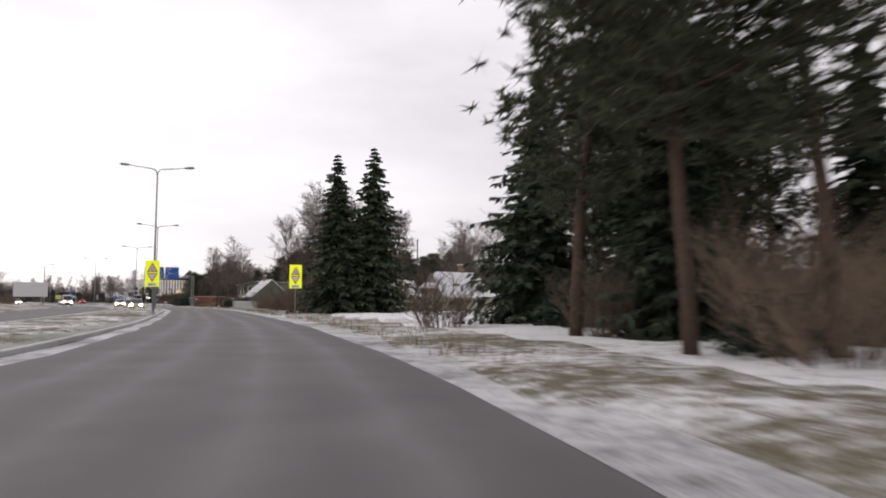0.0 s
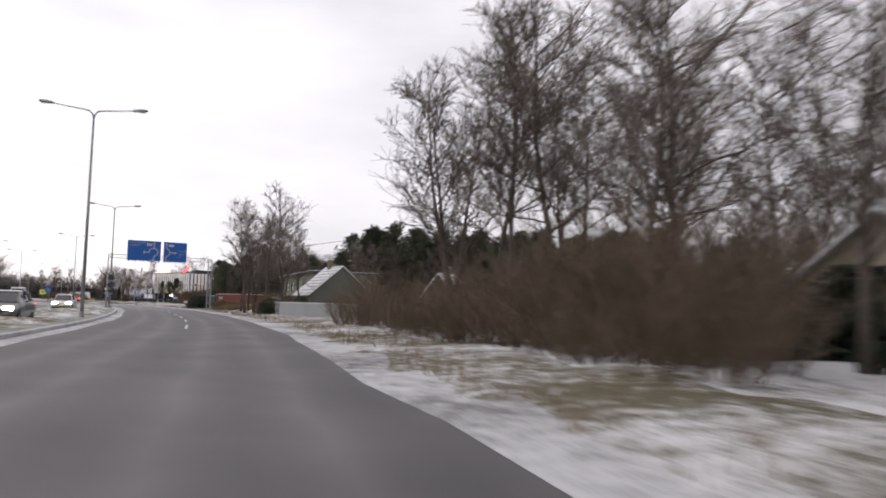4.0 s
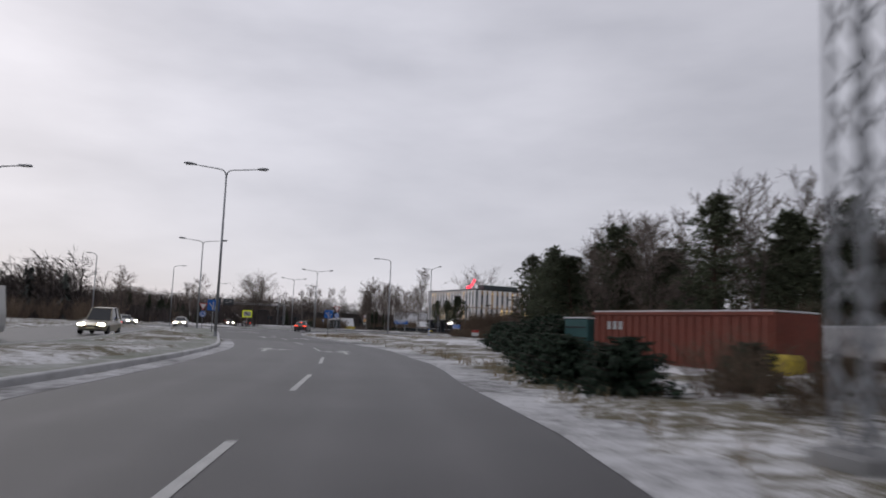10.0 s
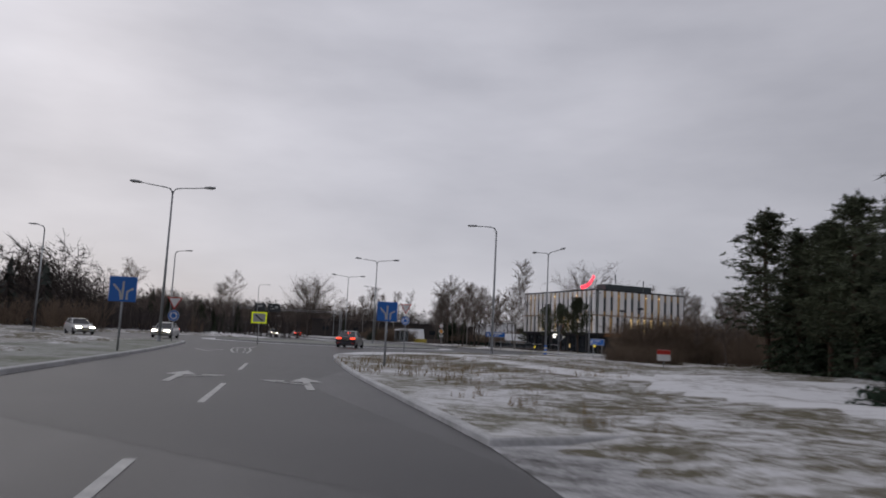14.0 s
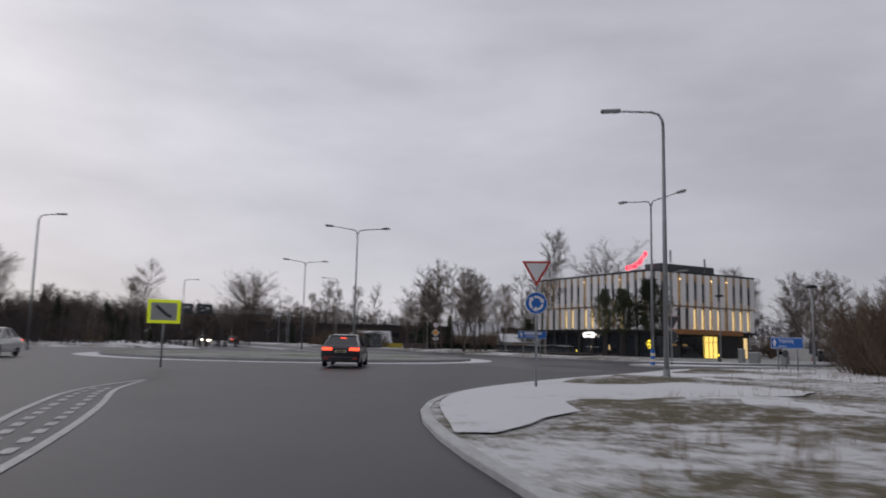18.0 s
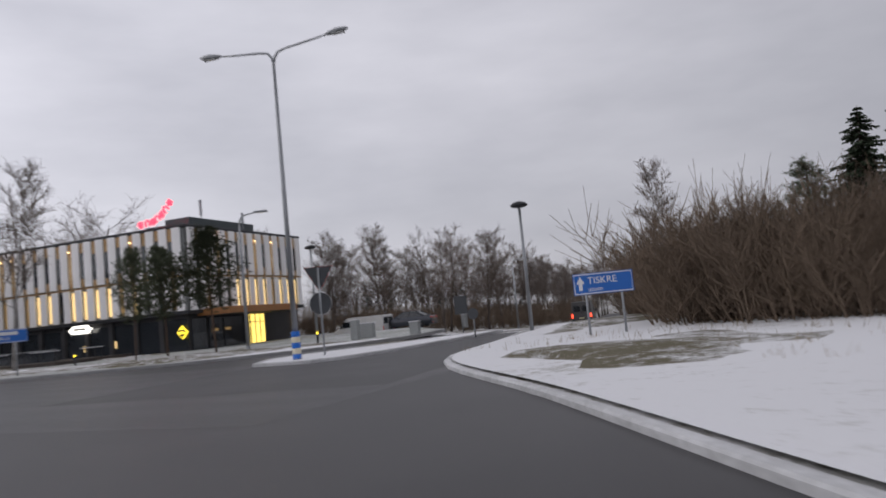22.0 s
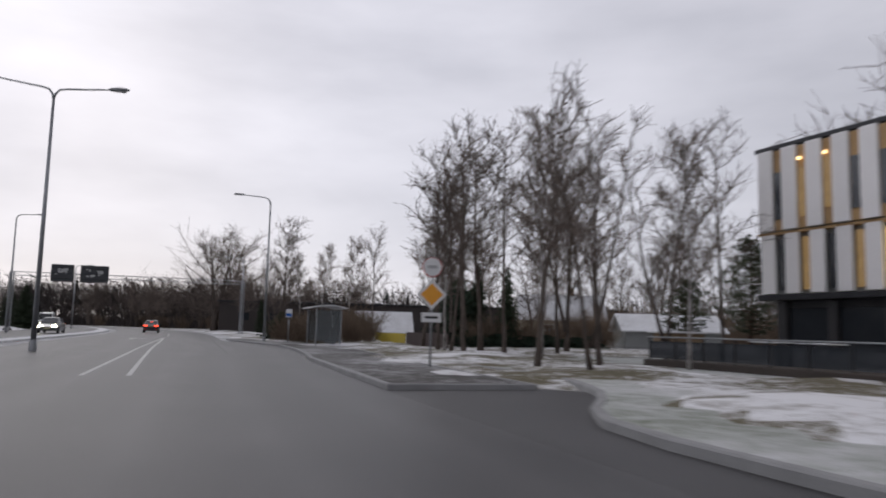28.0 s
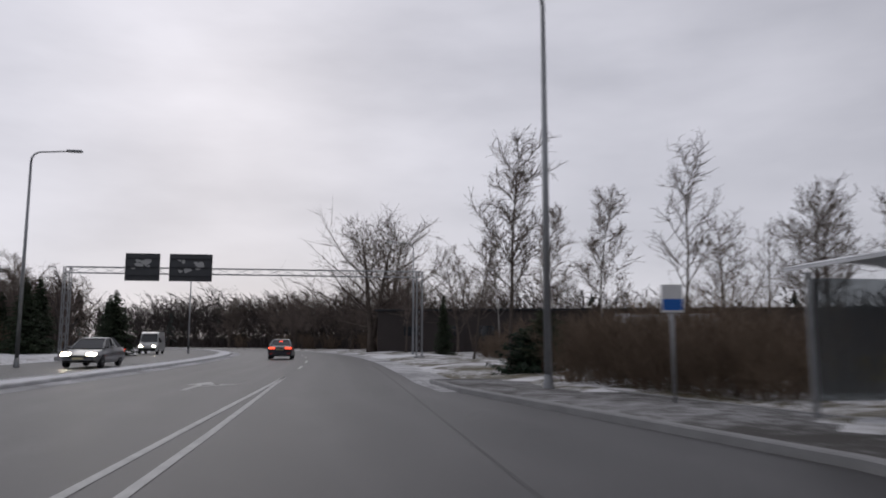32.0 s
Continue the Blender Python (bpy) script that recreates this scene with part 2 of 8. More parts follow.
def drying(mat):
    """The surface is dry and salt-grey in the south and damp towards the junction."""
    n, l = mat.node_tree.nodes, mat.node_tree.links
    p = n["Principled BSDF"]
    co, sep = n.new("ShaderNodeTexCoord"), n.new("ShaderNodeSeparateXYZ")
    patch = n.new("ShaderNodeTexNoise")
    patch.inputs["Scale"].default_value = 0.12
    along = n.new("ShaderNodeMath")
    along.operation = "MULTIPLY_ADD"
    along.inputs[1].default_value = 40.0
    dry = n.new("ShaderNodeMapRange")
    dry.inputs["From Min"].default_value = 85.0
    dry.inputs["From Max"].default_value = 25.0
    gain, gloss = n.new("ShaderNodeMapRange"), n.new("ShaderNodeMapRange")
    gain.inputs["To Min"].default_value, gain.inputs["To Max"].default_value = 1.0, 2.7
    gloss.inputs["To Min"].default_value, gloss.inputs["To Max"].default_value = 0.45, 0.7
    hsv = n.new("ShaderNodeHueSaturation")
    l.new(co.outputs["Object"], sep.inputs[0])
    l.new(co.outputs["Object"], patch.inputs["Vector"])
    l.new(patch.outputs["Fac"], along.inputs[0])
    l.new(sep.outputs["Y"], along.inputs[2])
    l.new(along.outputs[0], dry.inputs["Value"])
    l.new(dry.outputs["Result"], gain.inputs["Value"])
    l.new(dry.outputs["Result"], gloss.inputs["Value"])
    l.new(p.inputs["Base Color"].links[0].from_socket, hsv.inputs["Color"])
    l.new(gain.outputs["Result"], hsv.inputs["Value"])
    l.new(hsv.outputs["Color"], p.inputs["Base Color"])
    l.new(gloss.outputs["Result"], p.inputs["Roughness"])
    return mat


M_LANES = drying(laned(M_ASPHALT, "wet_asphalt_lanes", 0.48))
M_SALT = ground_material("salted_edge", 0.60, 0.40, 0.55, (0.075, 0.074, 0.075), (0.13, 0.125, 0.12))
M_PAVE = ground_material("snowy_pavement", 0.50, 0.46, 0.66, (0.060, 0.056, 0.053), (0.105, 0.10, 0.095))
M_PAINT = material("road_paint", (0.62, 0.62, 0.60), 0.6, 0, (0.30, 0.30, 0.30), 3.0, 25, 0.7, 0.1)
M_KERB = material("kerb_concrete", (0.33, 0.33, 0.33), 0.85, 0, (0.19, 0.19, 0.19), 1.5, 40, 0.6, 0.3)
M_KERBSNOW = material("snowy_kerb", (0.66, 0.66, 0.67), 0.85, 0, (0.36, 0.36, 0.36), 0.9, 14, 0.8, 0.3)
M_STEEL = material("galvanised_steel", (0.36, 0.37, 0.385), 0.5, 0.75, (0.26, 0.27, 0.28), 3, 40, 0.6, 0.05)
M_DARKSTEEL = material("dark_metal", (0.035, 0.036, 0.04), 0.45, 0.4, None, 3, 40, 0.5, 0.05)
M_LAMPHEAD = material("lamp_housing", (0.30, 0.31, 0.32), 0.45, 0.5)
M_LENS = material("lamp_lens", (0.6, 0.6, 0.58), 0.25, 0)
M_BLUE = material("sign_blue", (0.010, 0.125, 0.46), 0.4, 0, (0.008, 0.10, 0.39), 1.2, 30, 0.5, 0.02)
M_WHITE = material("sign_white", (0.74, 0.74, 0.74), 0.45, 0, (0.6, 0.6, 0.6), 2, 30, 0.5, 0.02)
M_SIGNGREY = material("sign_arrow_grey", (0.46, 0.47, 0.46), 0.5, 0, (0.36, 0.36, 0.36), 2, 30, 0.5, 0.02)
# weak emission brightens the yellow sheeting, though the boards hold no lamp
M_YELLOW = material("glowing_fluorescent_yellow", (0.80, 0.86, 0.02), 0.5, 0, (0.72, 0.78, 0.02), 2, 30, 0.5, 0.02, emit=(0.75, 0.9, 0.02), power=0.22)
M_RED = material("sign_red", (0.52, 0.03, 0.02), 0.45, 0, (0.40, 0.03, 0.02), 2, 30, 0.5, 0.02)
M_CREAMBAND = material("cream_reflective_band", (0.80, 0.74, 0.55), 0.45, 0, (0.68, 0.62, 0.45), 2, 30, 0.5, 0.02)
M_BANDBLUE = material("bright_blue_band", (0.012, 0.16, 0.62), 0.4, 0, (0.01, 0.13, 0.52), 2, 30, 0.5, 0.02)
M_ORANGE = material("sign_amber", (0.82, 0.36, 0.03), 0.45, 0, (0.70, 0.30, 0.03), 2, 30, 0.5, 0.02)
M_BLACK = material("sign_black", (0.012, 0.012, 0.012), 0.5, 0)
M_BACK = material("sign_back_grey", (0.075, 0.08, 0.086), 0.55, 0.3, (0.05, 0.053, 0.057), 2, 30, 0.5, 0.03)
M_BARK = material("grey_brown_bark", (0.135, 0.112, 0.097), 0.95, 0, (0.068, 0.056, 0.049), 2.5, 22, 0.8, 0.6, 18, spec=0.1, vary=0.2)
M_TWIG = material("bare_twigs", (0.20, 0.163, 0.142), 0.95, 0, (0.12, 0.098, 0.087), 0.6, 8, 0.7, 0, spec=0.1, vary=0.2)
M_BIRCH = material("birch_bark", (0.44, 0.42, 0.40), 0.9, 0, (0.12, 0.11, 0.10), 2.0, 9, 0.9, 0.3, spec=0.1)
M_BUSH = material("brown_brush_twigs", (0.22, 0.165, 0.12), 0.95, 0, (0.115, 0.088, 0.068), 0.5, 7, 0.8, 0, spec=0.1, vary=0.2)
M_PINEBARK = material("pine_bark", (0.12, 0.078, 0.055), 0.95, 0, (0.06, 0.046, 0.038), 1.2, 14, 0.8, 0.6, 15, spec=0.1)
M_SPRUCE = leafy("spruce_needles", (0.062, 0.085, 0.048), (0.036, 0.050, 0.032))
M_PINE = leafy("pine_needles", (0.105, 0.120, 0.072), (0.060, 0.070, 0.045))
M_HEDGE = leafy("thuja_hedge", (0.036, 0.058, 0.036), (0.021, 0.034, 0.023))
M_DRYGRASS = material("dry_grass", (0.30, 0.22, 0.12), 0.95, 0, (0.17, 0.13, 0.075), 0.8, 9, 0.8, 0, spec=0.1)
M_FAR = leafy("far_wood", (0.080, 0.067, 0.063), (0.050, 0.042, 0.041))
M_FARFIR = leafy("far_evergreens", (0.065, 0.075, 0.066), (0.045, 0.052, 0.048))


# ---- mesh helpers ----
class Geo:
    """Collects vertices and faces for one mesh."""

    def __init__(self):
        self.v, self.f = [], []

    def add(self, verts, faces):
        k = len(self.v)
        self.v += [tuple(p) for p in verts]
        self.f += [tuple(i + k for i in q) for q in faces]
        return self

    def box(self, c, s, rz=0.0, bev=0.0):
        """A box with centre c and size s, its long edges chamfered by bev."""
        x, y, z = s[0] / 2, s[1] / 2, s[2] / 2
        ca, sa = math.cos(rz), math.sin(rz)

        def place(p):
            return (c[0] + p[0] * ca - p[1] * sa, c[1] + p[0] * sa + p[1] * ca, c[2] + p[2])
        if bev <= 0:
            ring = [(-x, -y), (x, -y), (x, y), (-x, y)]
            vs = [place((a, b, -z)) for a, b in ring] + [place((a, b, z)) for a, b in ring]
            return self.add(vs, [(3, 2, 1, 0), (4, 5, 6, 7), (0, 1, 5, 4), (1, 2, 6, 5), (2, 3, 7, 6), (3, 0, 4, 7)])
        b = min(bev, x * 0.49, y * 0.49, z * 0.49)
        big = [(-x + b, -y), (x - b, -y), (x, -y + b), (x, y - b), (x - b, y), (-x + b, y), (-x, y - b), (-x, -y + b)]
        sm = [(-x + b, -y + b), (x - b, -y + b), (x - b, -y + b), (x - b, y - b), (x - b, y - b), (-x + b, y - b), (-x + b, y - b), (-x + b, -y + b)]
        levels = [(sm, -z), (big, -z + b), (big, z - b), (sm, z)]
        vs = [place((a, e, h)) for ring, h in levels for a, e in ring]
        fs = [tuple(range(7, -1, -1)), tuple(range(24, 32))]
        for k in range(3):
            fs += [(8 * k + i, 8 * k + (i + 1) % 8, 8 * k + 8 + (i + 1) % 8, 8 * k + 8 + i) for i in range(8)]
        return self.add(vs, fs)

    def tube(self, pts, radii, n=6, caps=True):
        pts = [Vector(p) for p in pts]
        if not isinstance(radii, (list, tuple)):
            radii = [radii] * len(pts)
        vs, fs = [], []
        u = None
        for i, p in enumerate(pts):
            d = (pts[min(i + 1, len(pts) - 1)] - pts[max(i - 1, 0)]).normalized()
            if u is None:
                u = d.orthogonal().normalized()
            else:
                u = (u - d * u.dot(d))
                u = u.normalized() if u.length > 1e-6 else d.orthogonal().normalized()
            w = d.cross(u)
            for k in range(n):
                a = 2 * math.pi * k / n
                vs.append(p + (u * math.cos(a) + w * math.sin(a)) * radii[i])
        for i in range(len(pts) - 1):
            for k in range(n):
                a, b = i * n + k, i * n + (k + 1) % n
                fs.append((a, b, b + n, a + n))
        if caps:
            fs.append(tuple(range(n - 1, -1, -1)))
            fs.append(tuple(range(len(vs) - n, len(vs))))
        return self.add(vs, fs)

    def prism(self, poly, z0, z1):
        n = len(poly)
        vs = [(x, y, z0) for x, y in poly] + [(x, y, z1) for x, y in poly]
        fs = [tuple(range(n - 1, -1, -1)), tuple(range(n, 2 * n))] + [(i, (i + 1) % n, n + (i + 1) % n, n + i) for i in range(n)]
        return self.add(vs, fs)

    def plate(self, poly, y0, y1, at=(0, 0, 0)):
        """An upright plate in the x-z plane, from y0 to y1."""
        n = len(poly)
        vs = [(at[0] + x, at[1] + y0, at[2] + z) for x, z in poly] + [(at[0] + x, at[1] + y1, at[2] + z) for x, z in poly]
        fs = [tuple(range(n)), tuple(range(2 * n - 1, n - 1, -1))] + [(i, n + i, n + (i + 1) % n, (i + 1) % n) for i in range(n)]
        return self.add(vs, fs)

    def lathe(self, prof, n=16, c=(0, 0), axis="z"):
        vs, fs = [], []
        for r, h in prof:
            for k in range(n):
                a = 2 * math.pi * k / n
                if axis == "z":
                    vs.append((c[0] + r * math.cos(a), c[1] + r * math.sin(a), h))
                elif axis == "y":
                    vs.append((c[0] + r * math.cos(a), h, c[1] + r * math.sin(a)))
                else:
                    vs.append((h, c[0] + r * math.cos(a), c[1] + r * math.sin(a)))
        for i in range(len(prof) - 1):
            for k in range(n):
                a, b = i * n + k, i * n + (k + 1) % n
                fs.append((a, b, b + n, a + n))
        fs.append(tuple(range(n - 1, -1, -1)))
        fs.append(tuple(range(len(vs) - n, len(vs))))
        return self.add(vs, fs)

    def strip(self, left, right, z):
        vs, fs = [], []
        for a, b in zip(left, right):
            vs += [(a[0], a[1], z), (b[0], b[1], z)]
        for i in range(len(left) - 1):
            fs.append((2 * i, 2 * i + 1, 2 * i + 3, 2 * i + 2))
        return self.add(vs, fs)

    def mesh(self, name, mat=None, smooth=False):
        me = bpy.data.meshes.new(name)
        me.from_pydata(self.v, [], self.f)
        me.validate()
        if mat:
            me.materials.append(mat)
        if smooth:
            for q in me.polygons:
                q.use_smooth = True
        if smooth == "auto":
            me.set_sharp_from_angle(angle=0.6)
        me.update()
        return me


def fix_normals(me):
    b = bmesh.new()
    b.from_mesh(me)
    bmesh.ops.recalc_face_normals(b, faces=b.faces)
    b.to_mesh(me)
    b.free()
    return me


def thing(name, label, category, m=None, group="", kind=""):
    ob = new(name)
    if m is not None:
        ob.matrix_basis = m
    return tagged(ob, label, category, group, kind)


def part(name, geo, mat, parent, label="", smooth=False, fix=False):
    me = geo.mesh(name, mat, smooth)
    if fix:
        fix_normals(me)
    ob = new(name, me)
    ob.parent = parent
    return tagged(ob, label)


def solo(name, geo, mat, label, category="", kind="", smooth=False, fix=False, group=""):
    me = geo.mesh(name, mat, smooth)
    if fix:
        fix_normals(me)
    return tagged(new(name, me), label, category, group, kind)


def smooth_line(pts, step=4.0):
    """A Catmull-Rom line through the points, in even steps."""
    p = [Vector((a, b)) for a, b in pts]
    p = [p[0] * 2 - p[1]] + p + [p[-1] * 2 - p[-2]]
    out = []
    for i in range(1, len(p) - 2):
        n = max(1, int((p[i + 1] - p[i]).length / step))
        for k in range(n):
            t = k / n
            out.append(0.5 * (2 * p[i] + (p[i + 1] - p[i - 1]) * t + (2 * p[i - 1] - 5 * p[i] + 4 * p[i + 1] - p[i + 2]) * t * t + (3 * p[i] - p[i - 1] - 3 * p[i + 1] + p[i + 2]) * t ** 3))
    out.append(p[-2])
    return out


def offset(line, d):
    """The line moved d metres to its left; d may be a function of the step."""
    out = []
    for i, p in enumerate(line):
        t = (line[min(i + 1, len(line) - 1)] - line[max(i - 1, 0)]).normalized()
        o = d(i / (len(line) - 1)) if callable(d) else d
        out.append(Vector((p.x - t.y * o, p.y + t.x * o)))
    return out


def inside(poly, x, y):
    r = np.zeros(x.shape, bool)
    n = len(poly)
    for i in range(n):
        x0, y0 = poly[i]
        x1, y1 = poly[(i + 1) % n]
        if y0 == y1:
            continue
        c = ((y0 > y) != (y1 > y)) & (x < (x1 - x0) * (y - y0) / (y1 - y0) + x0)
        r ^= c
    return r


def near(line, x, y):
    """Distance from points to an open line."""
    d = np.full(x.shape, 1e9)
    for a, b in zip(line, line[1:]):
        vx, vy = b[0] - a[0], b[1] - a[1]
        t = np.clip(((x - a[0]) * vx + (y - a[1]) * vy) / (vx * vx + vy * vy + 1e-9), 0, 1)
        d = np.minimum(d, np.hypot(x - a[0] - t * vx, y - a[1] - t * vy))
    return d


# ---- the plan: lines of the roads ----
LANE = smooth_line([(19.5, -330), (18.6, -180), (16.8, -111.5), (13.4, -78.4), (7.0, -44.4), (-1.6, -5.1), (-12.3, 29.6), (-21.6, 54.4), (-30.0, 73.3), (-39.5, 88.5), (-52, 107.5), (-62, 122)])
EXIT = smooth_line([(-50, 147.5), (-60.4, 159.5), (-71.4, 172.3), (-93.6, 197.6), (-131, 240), (-164, 270), (-200, 292), (-245, 304), (-340, 306)])
SIDE = smooth_line([(-56, 147), (-48.5, 155), (-40, 164), (-14.4, 194), (26, 243), (110, 345)])
WEST = smooth_line([(-85, 150), (-112, 138), (-150, 120), (-230, 84), (-400, 10)])
HUB = (-77.0, 154.5)


def ring(c, r, n=48, a0=0.0, a1=360.0):
    return [(c[0] + r * math.cos(radians(a0 + (a1 - a0) * k / n)), c[1] + r * math.sin(radians(a0 + (a1 - a0) * k / n))) for k in range(n if a1 - a0 == 360 else n + 1)]


road_l, road_r = offset(LANE, 5.9), offset(LANE, -2.5)
onc_l, onc_r = offset(LANE, 21.5), offset(LANE, 12.8)
def edge_right(i):
    """The right edge of the exit road, with its bay at the bus stop."""
    y = EXIT[i].y
    return -float(np.interp(y, (180, 190, 196, 203, 213), (3.8, 4.2, 5.1, 5.1, 2.6)))


ex_l = offset(EXIT, 8.8)
ex_r = [offset(EXIT, edge_right(i))[i] for i in range(len(EXIT))]
exo_l, exo_r = offset(EXIT, 18.4), offset(EXIT, 10.6)
sd_l, sd_r = offset(SIDE, 5.2), offset(SIDE, -3.2)
ws_l, ws_r = offset(WEST, 5.5), offset(WEST, -5.5)
G1 = [(-36.9, 88.8), (-45.0, 100.5), (-50.8, 109.6), (-54.6, 116.2), (-56.3, 121.0), (-56.5, 126.0), (-55.4, 132.0), (-53.2, 140.0), (-51.2, 147.8), (-47.0, 153.3), (-38.6, 162.8), (-34, 158), (-26, 142), (-18, 110)]
G2 = [(-39.5, 174.0), (-44.5, 167.8), (-50.5, 165.2), (-54.5, 165.6), (-57.6, 166.9), (-62.7, 170.2), (-66.8, 174.7), (-70.3, 179.0), (-71.3, 183.8), (-73.6, 188.6), (-78.8, 195.0), (-76, 205), (-50, 218), (-36, 196)]
def fall(x, y):
    """How far the land drops along the side road towards the north-east."""
    s = np.maximum(0.0, (np.asarray(x) + 42) * 0.65 + (np.asarray(y) - 161) * 0.76 - 2)
    l = -(np.asarray(x) + 42) * 0.76 + (np.asarray(y) - 161) * 0.65
    return -5.0 * (1 - np.exp(-s / 112)) * np.interp(l, (-60, -20, 10, 30, 60), (0, 1, 1, 0.35, 0))


def sag(ob):
    for v in ob.data.vertices:
        v.co.z += float(fall(v.co.x, v.co.y))
    return ob


TRI = [(-54.1, 157.0), (-53.2, 155.6), (-51.6, 155.0), (-47.5, 157.6), (-41.5, 162.8), (-42.5, 163.6), (-47.5, 161.4), (-52.5, 160.0)]

# ---- ground and roads ----
ENTRY = ((-34, 85), (-44, 96), (-50, 112), (-52, 126), (-48, 150), (-80, 150), (-80, 131), (-72, 121), (-60, 104), (-47, 88))


def paved(x, y):
    """Where the ground lies under asphalt."""
    m = np.hypot(x - HUB[0], y - HUB[1]) < 31
    for a, b in ((road_l, road_r), (onc_l, onc_r), (ex_l, ex_r), (exo_l, exo_r), (sd_l, sd_r), (ws_l, ws_r)):
        m |= inside([tuple(p) for p in a] + [tuple(p) for p in reversed(b)], x, y)
    m |= inside(ENTRY, x, y)
    for poly in (G1, G2):
        m &= ~inside(poly, x, y)
    return m


def build_ground():
    nx, ny = 250, 430
    gx, gy = np.meshgrid(np.linspace(-190, 60, nx), np.linspace(-140, 290, ny))
    hit = paved(gx, gy)
    wide = hit.copy()
    for dx, dy in ((1, 0), (-1, 0), (0, 1), (0, -1), (1, 1), (-1, -1), (1, -1), (-1, 1)):
        wide |= np.roll(np.roll(hit, dx, 1), dy, 0)
    d = np.minimum(near([tuple(p) for p in road_r], gx, gy), near([tuple(p) for p in ex_r], gx, gy))
    rough = np.array([[noise.noise((a * 0.55, b * 0.55, 0.3)) * 0.6 + noise.noise((a * 0.17, b * 0.17, 4.0)) for a, b in zip(ra, rb)] for ra, rb in zip(gx, gy)])
    amp = np.clip((d - 0.5) / 5, 0, 1)
    z = 0.05 + amp * (0.13 + 0.20 * rough)
    z = np.where(wide, -0.025, z)
    edge = (gx <= -189) | (gx >= 59) | (gy <= -139) | (gy >= 289)
    z = np.where(edge, 0.0, z) + fall(gx, gy)
    v = [(float(a), float(b), float(c)) for a, b, c in zip(gx.ravel(), gy.ravel(), z.ravel())]
    idx = np.arange(nx * ny).reshape(ny, nx)
    f = np.stack([idx[:-1, :-1], idx[:-1, 1:], idx[1:, 1:], idx[1:, :-1]], -1).reshape(-1, 4).tolist()
    g = Geo()
    g.v, g.f = v, [tuple(q) for q in f]
    far = 3500
    loop = list(idx[0, :]) + list(idx[1:, -1]) + list(idx[-1, -2::-1]) + list(idx[-2:0:-1, 0])
    k = len(g.v)
    for i in loop:
        a, b, c = g.v[i]
        g.v.append((-65 + (a + 65) / 125 * far, 75 + (b - 75) / 215 * far, c - 0.6))
    n = len(loop)
    g.f += [(int(loop[(i + 1) % n]), int(loop[i]), k + i, k + (i + 1) % n) for i in range(n)]
    ob = solo("ground", g, M_VERGE, "winter grass verge with thin patchy snow", kind="structure", smooth=True)
    # whiter snow lies in the yards away from the road
    ob.data.materials.append(M_FOREST)
    side = inside([tuple(p) for p in offset(LANE, -9.0)] + [(-40, 112), (60, 140), (120, 60), (120, -330)], gx, gy)
    side |= inside([tuple(p) for p in offset(LANE, -6.6)] + [(-40, 112), (60, 140), (120, 60), (120, -330)], gx, gy) & (gy < -22) & (gy > -104)
    white = (side & (gx < 42 + 16 * rough) & ~((gy > 27) & (gy < 64 + 10 * rough) & (d < 19 + 12 * rough))) | ((near([tuple(p) for p in exo_l], gx, gy) < 22 + 18 * rough) & (gy > 172) & ~hit)
    slot = np.zeros(len(g.f), np.int32)
    slot[:len(f)] = white[:-1, :-1].ravel()
    ob.data.polygons.foreach_set("material_index", slot)
    return ob


build_ground()


def road(name, l, r, z, mat, label, across=None):
    ob = solo(name, Geo().strip(l, r, z), mat, label, kind="structure")
    if across:
        a = ob.data.attributes.new("across", "FLOAT", "POINT")
        a.data.foreach_set("value", [across[i % 2] for i in range(len(ob.data.vertices))])
    return ob


road("road_approach", road_l, road_r, 0.0, M_LANES, "damp grey asphalt carriageway with salt-dried wheel tracks", (5.9, -2.5))
road("road_oncoming", onc_l, onc_r, 0.0, M_LANES, "damp grey asphalt carriageway for oncoming traffic", (8.5, 0.0))
road("road_exit", ex_l, ex_r, 0.006, M_LANES, "damp asphalt road beyond the roundabout with slush at the edge", (8.8, -3.8))
road("road_exit_oncoming", exo_l, exo_r, 0.002, M_ASPHALT, "damp asphalt carriageway beyond a snowy median")
sag(road("road_side", sd_l, sd_r, 0.008, M_ASPHALT2, "dark asphalt side road leading away past bare trees"))
road("road_west", ws_l, ws_r, 0.002, M_ASPHALT2, "dark asphalt side road to the west")
solo("road_entry", Geo().add([(x, y, 0.002) for x, y in ENTRY], [tuple(range(len(ENTRY)))]), M_ASPHALT, "damp asphalt where the road widens into the roundabout", kind="structure")
disc = Geo()
disc.add([(x, y, 0.004) for x, y in ring(HUB, 31, 72)], [tuple(range(72))])
solo("road_roundabout", disc, M_ASPHALT, "wide roundabout carriageway of dark damp asphalt", kind="structure")


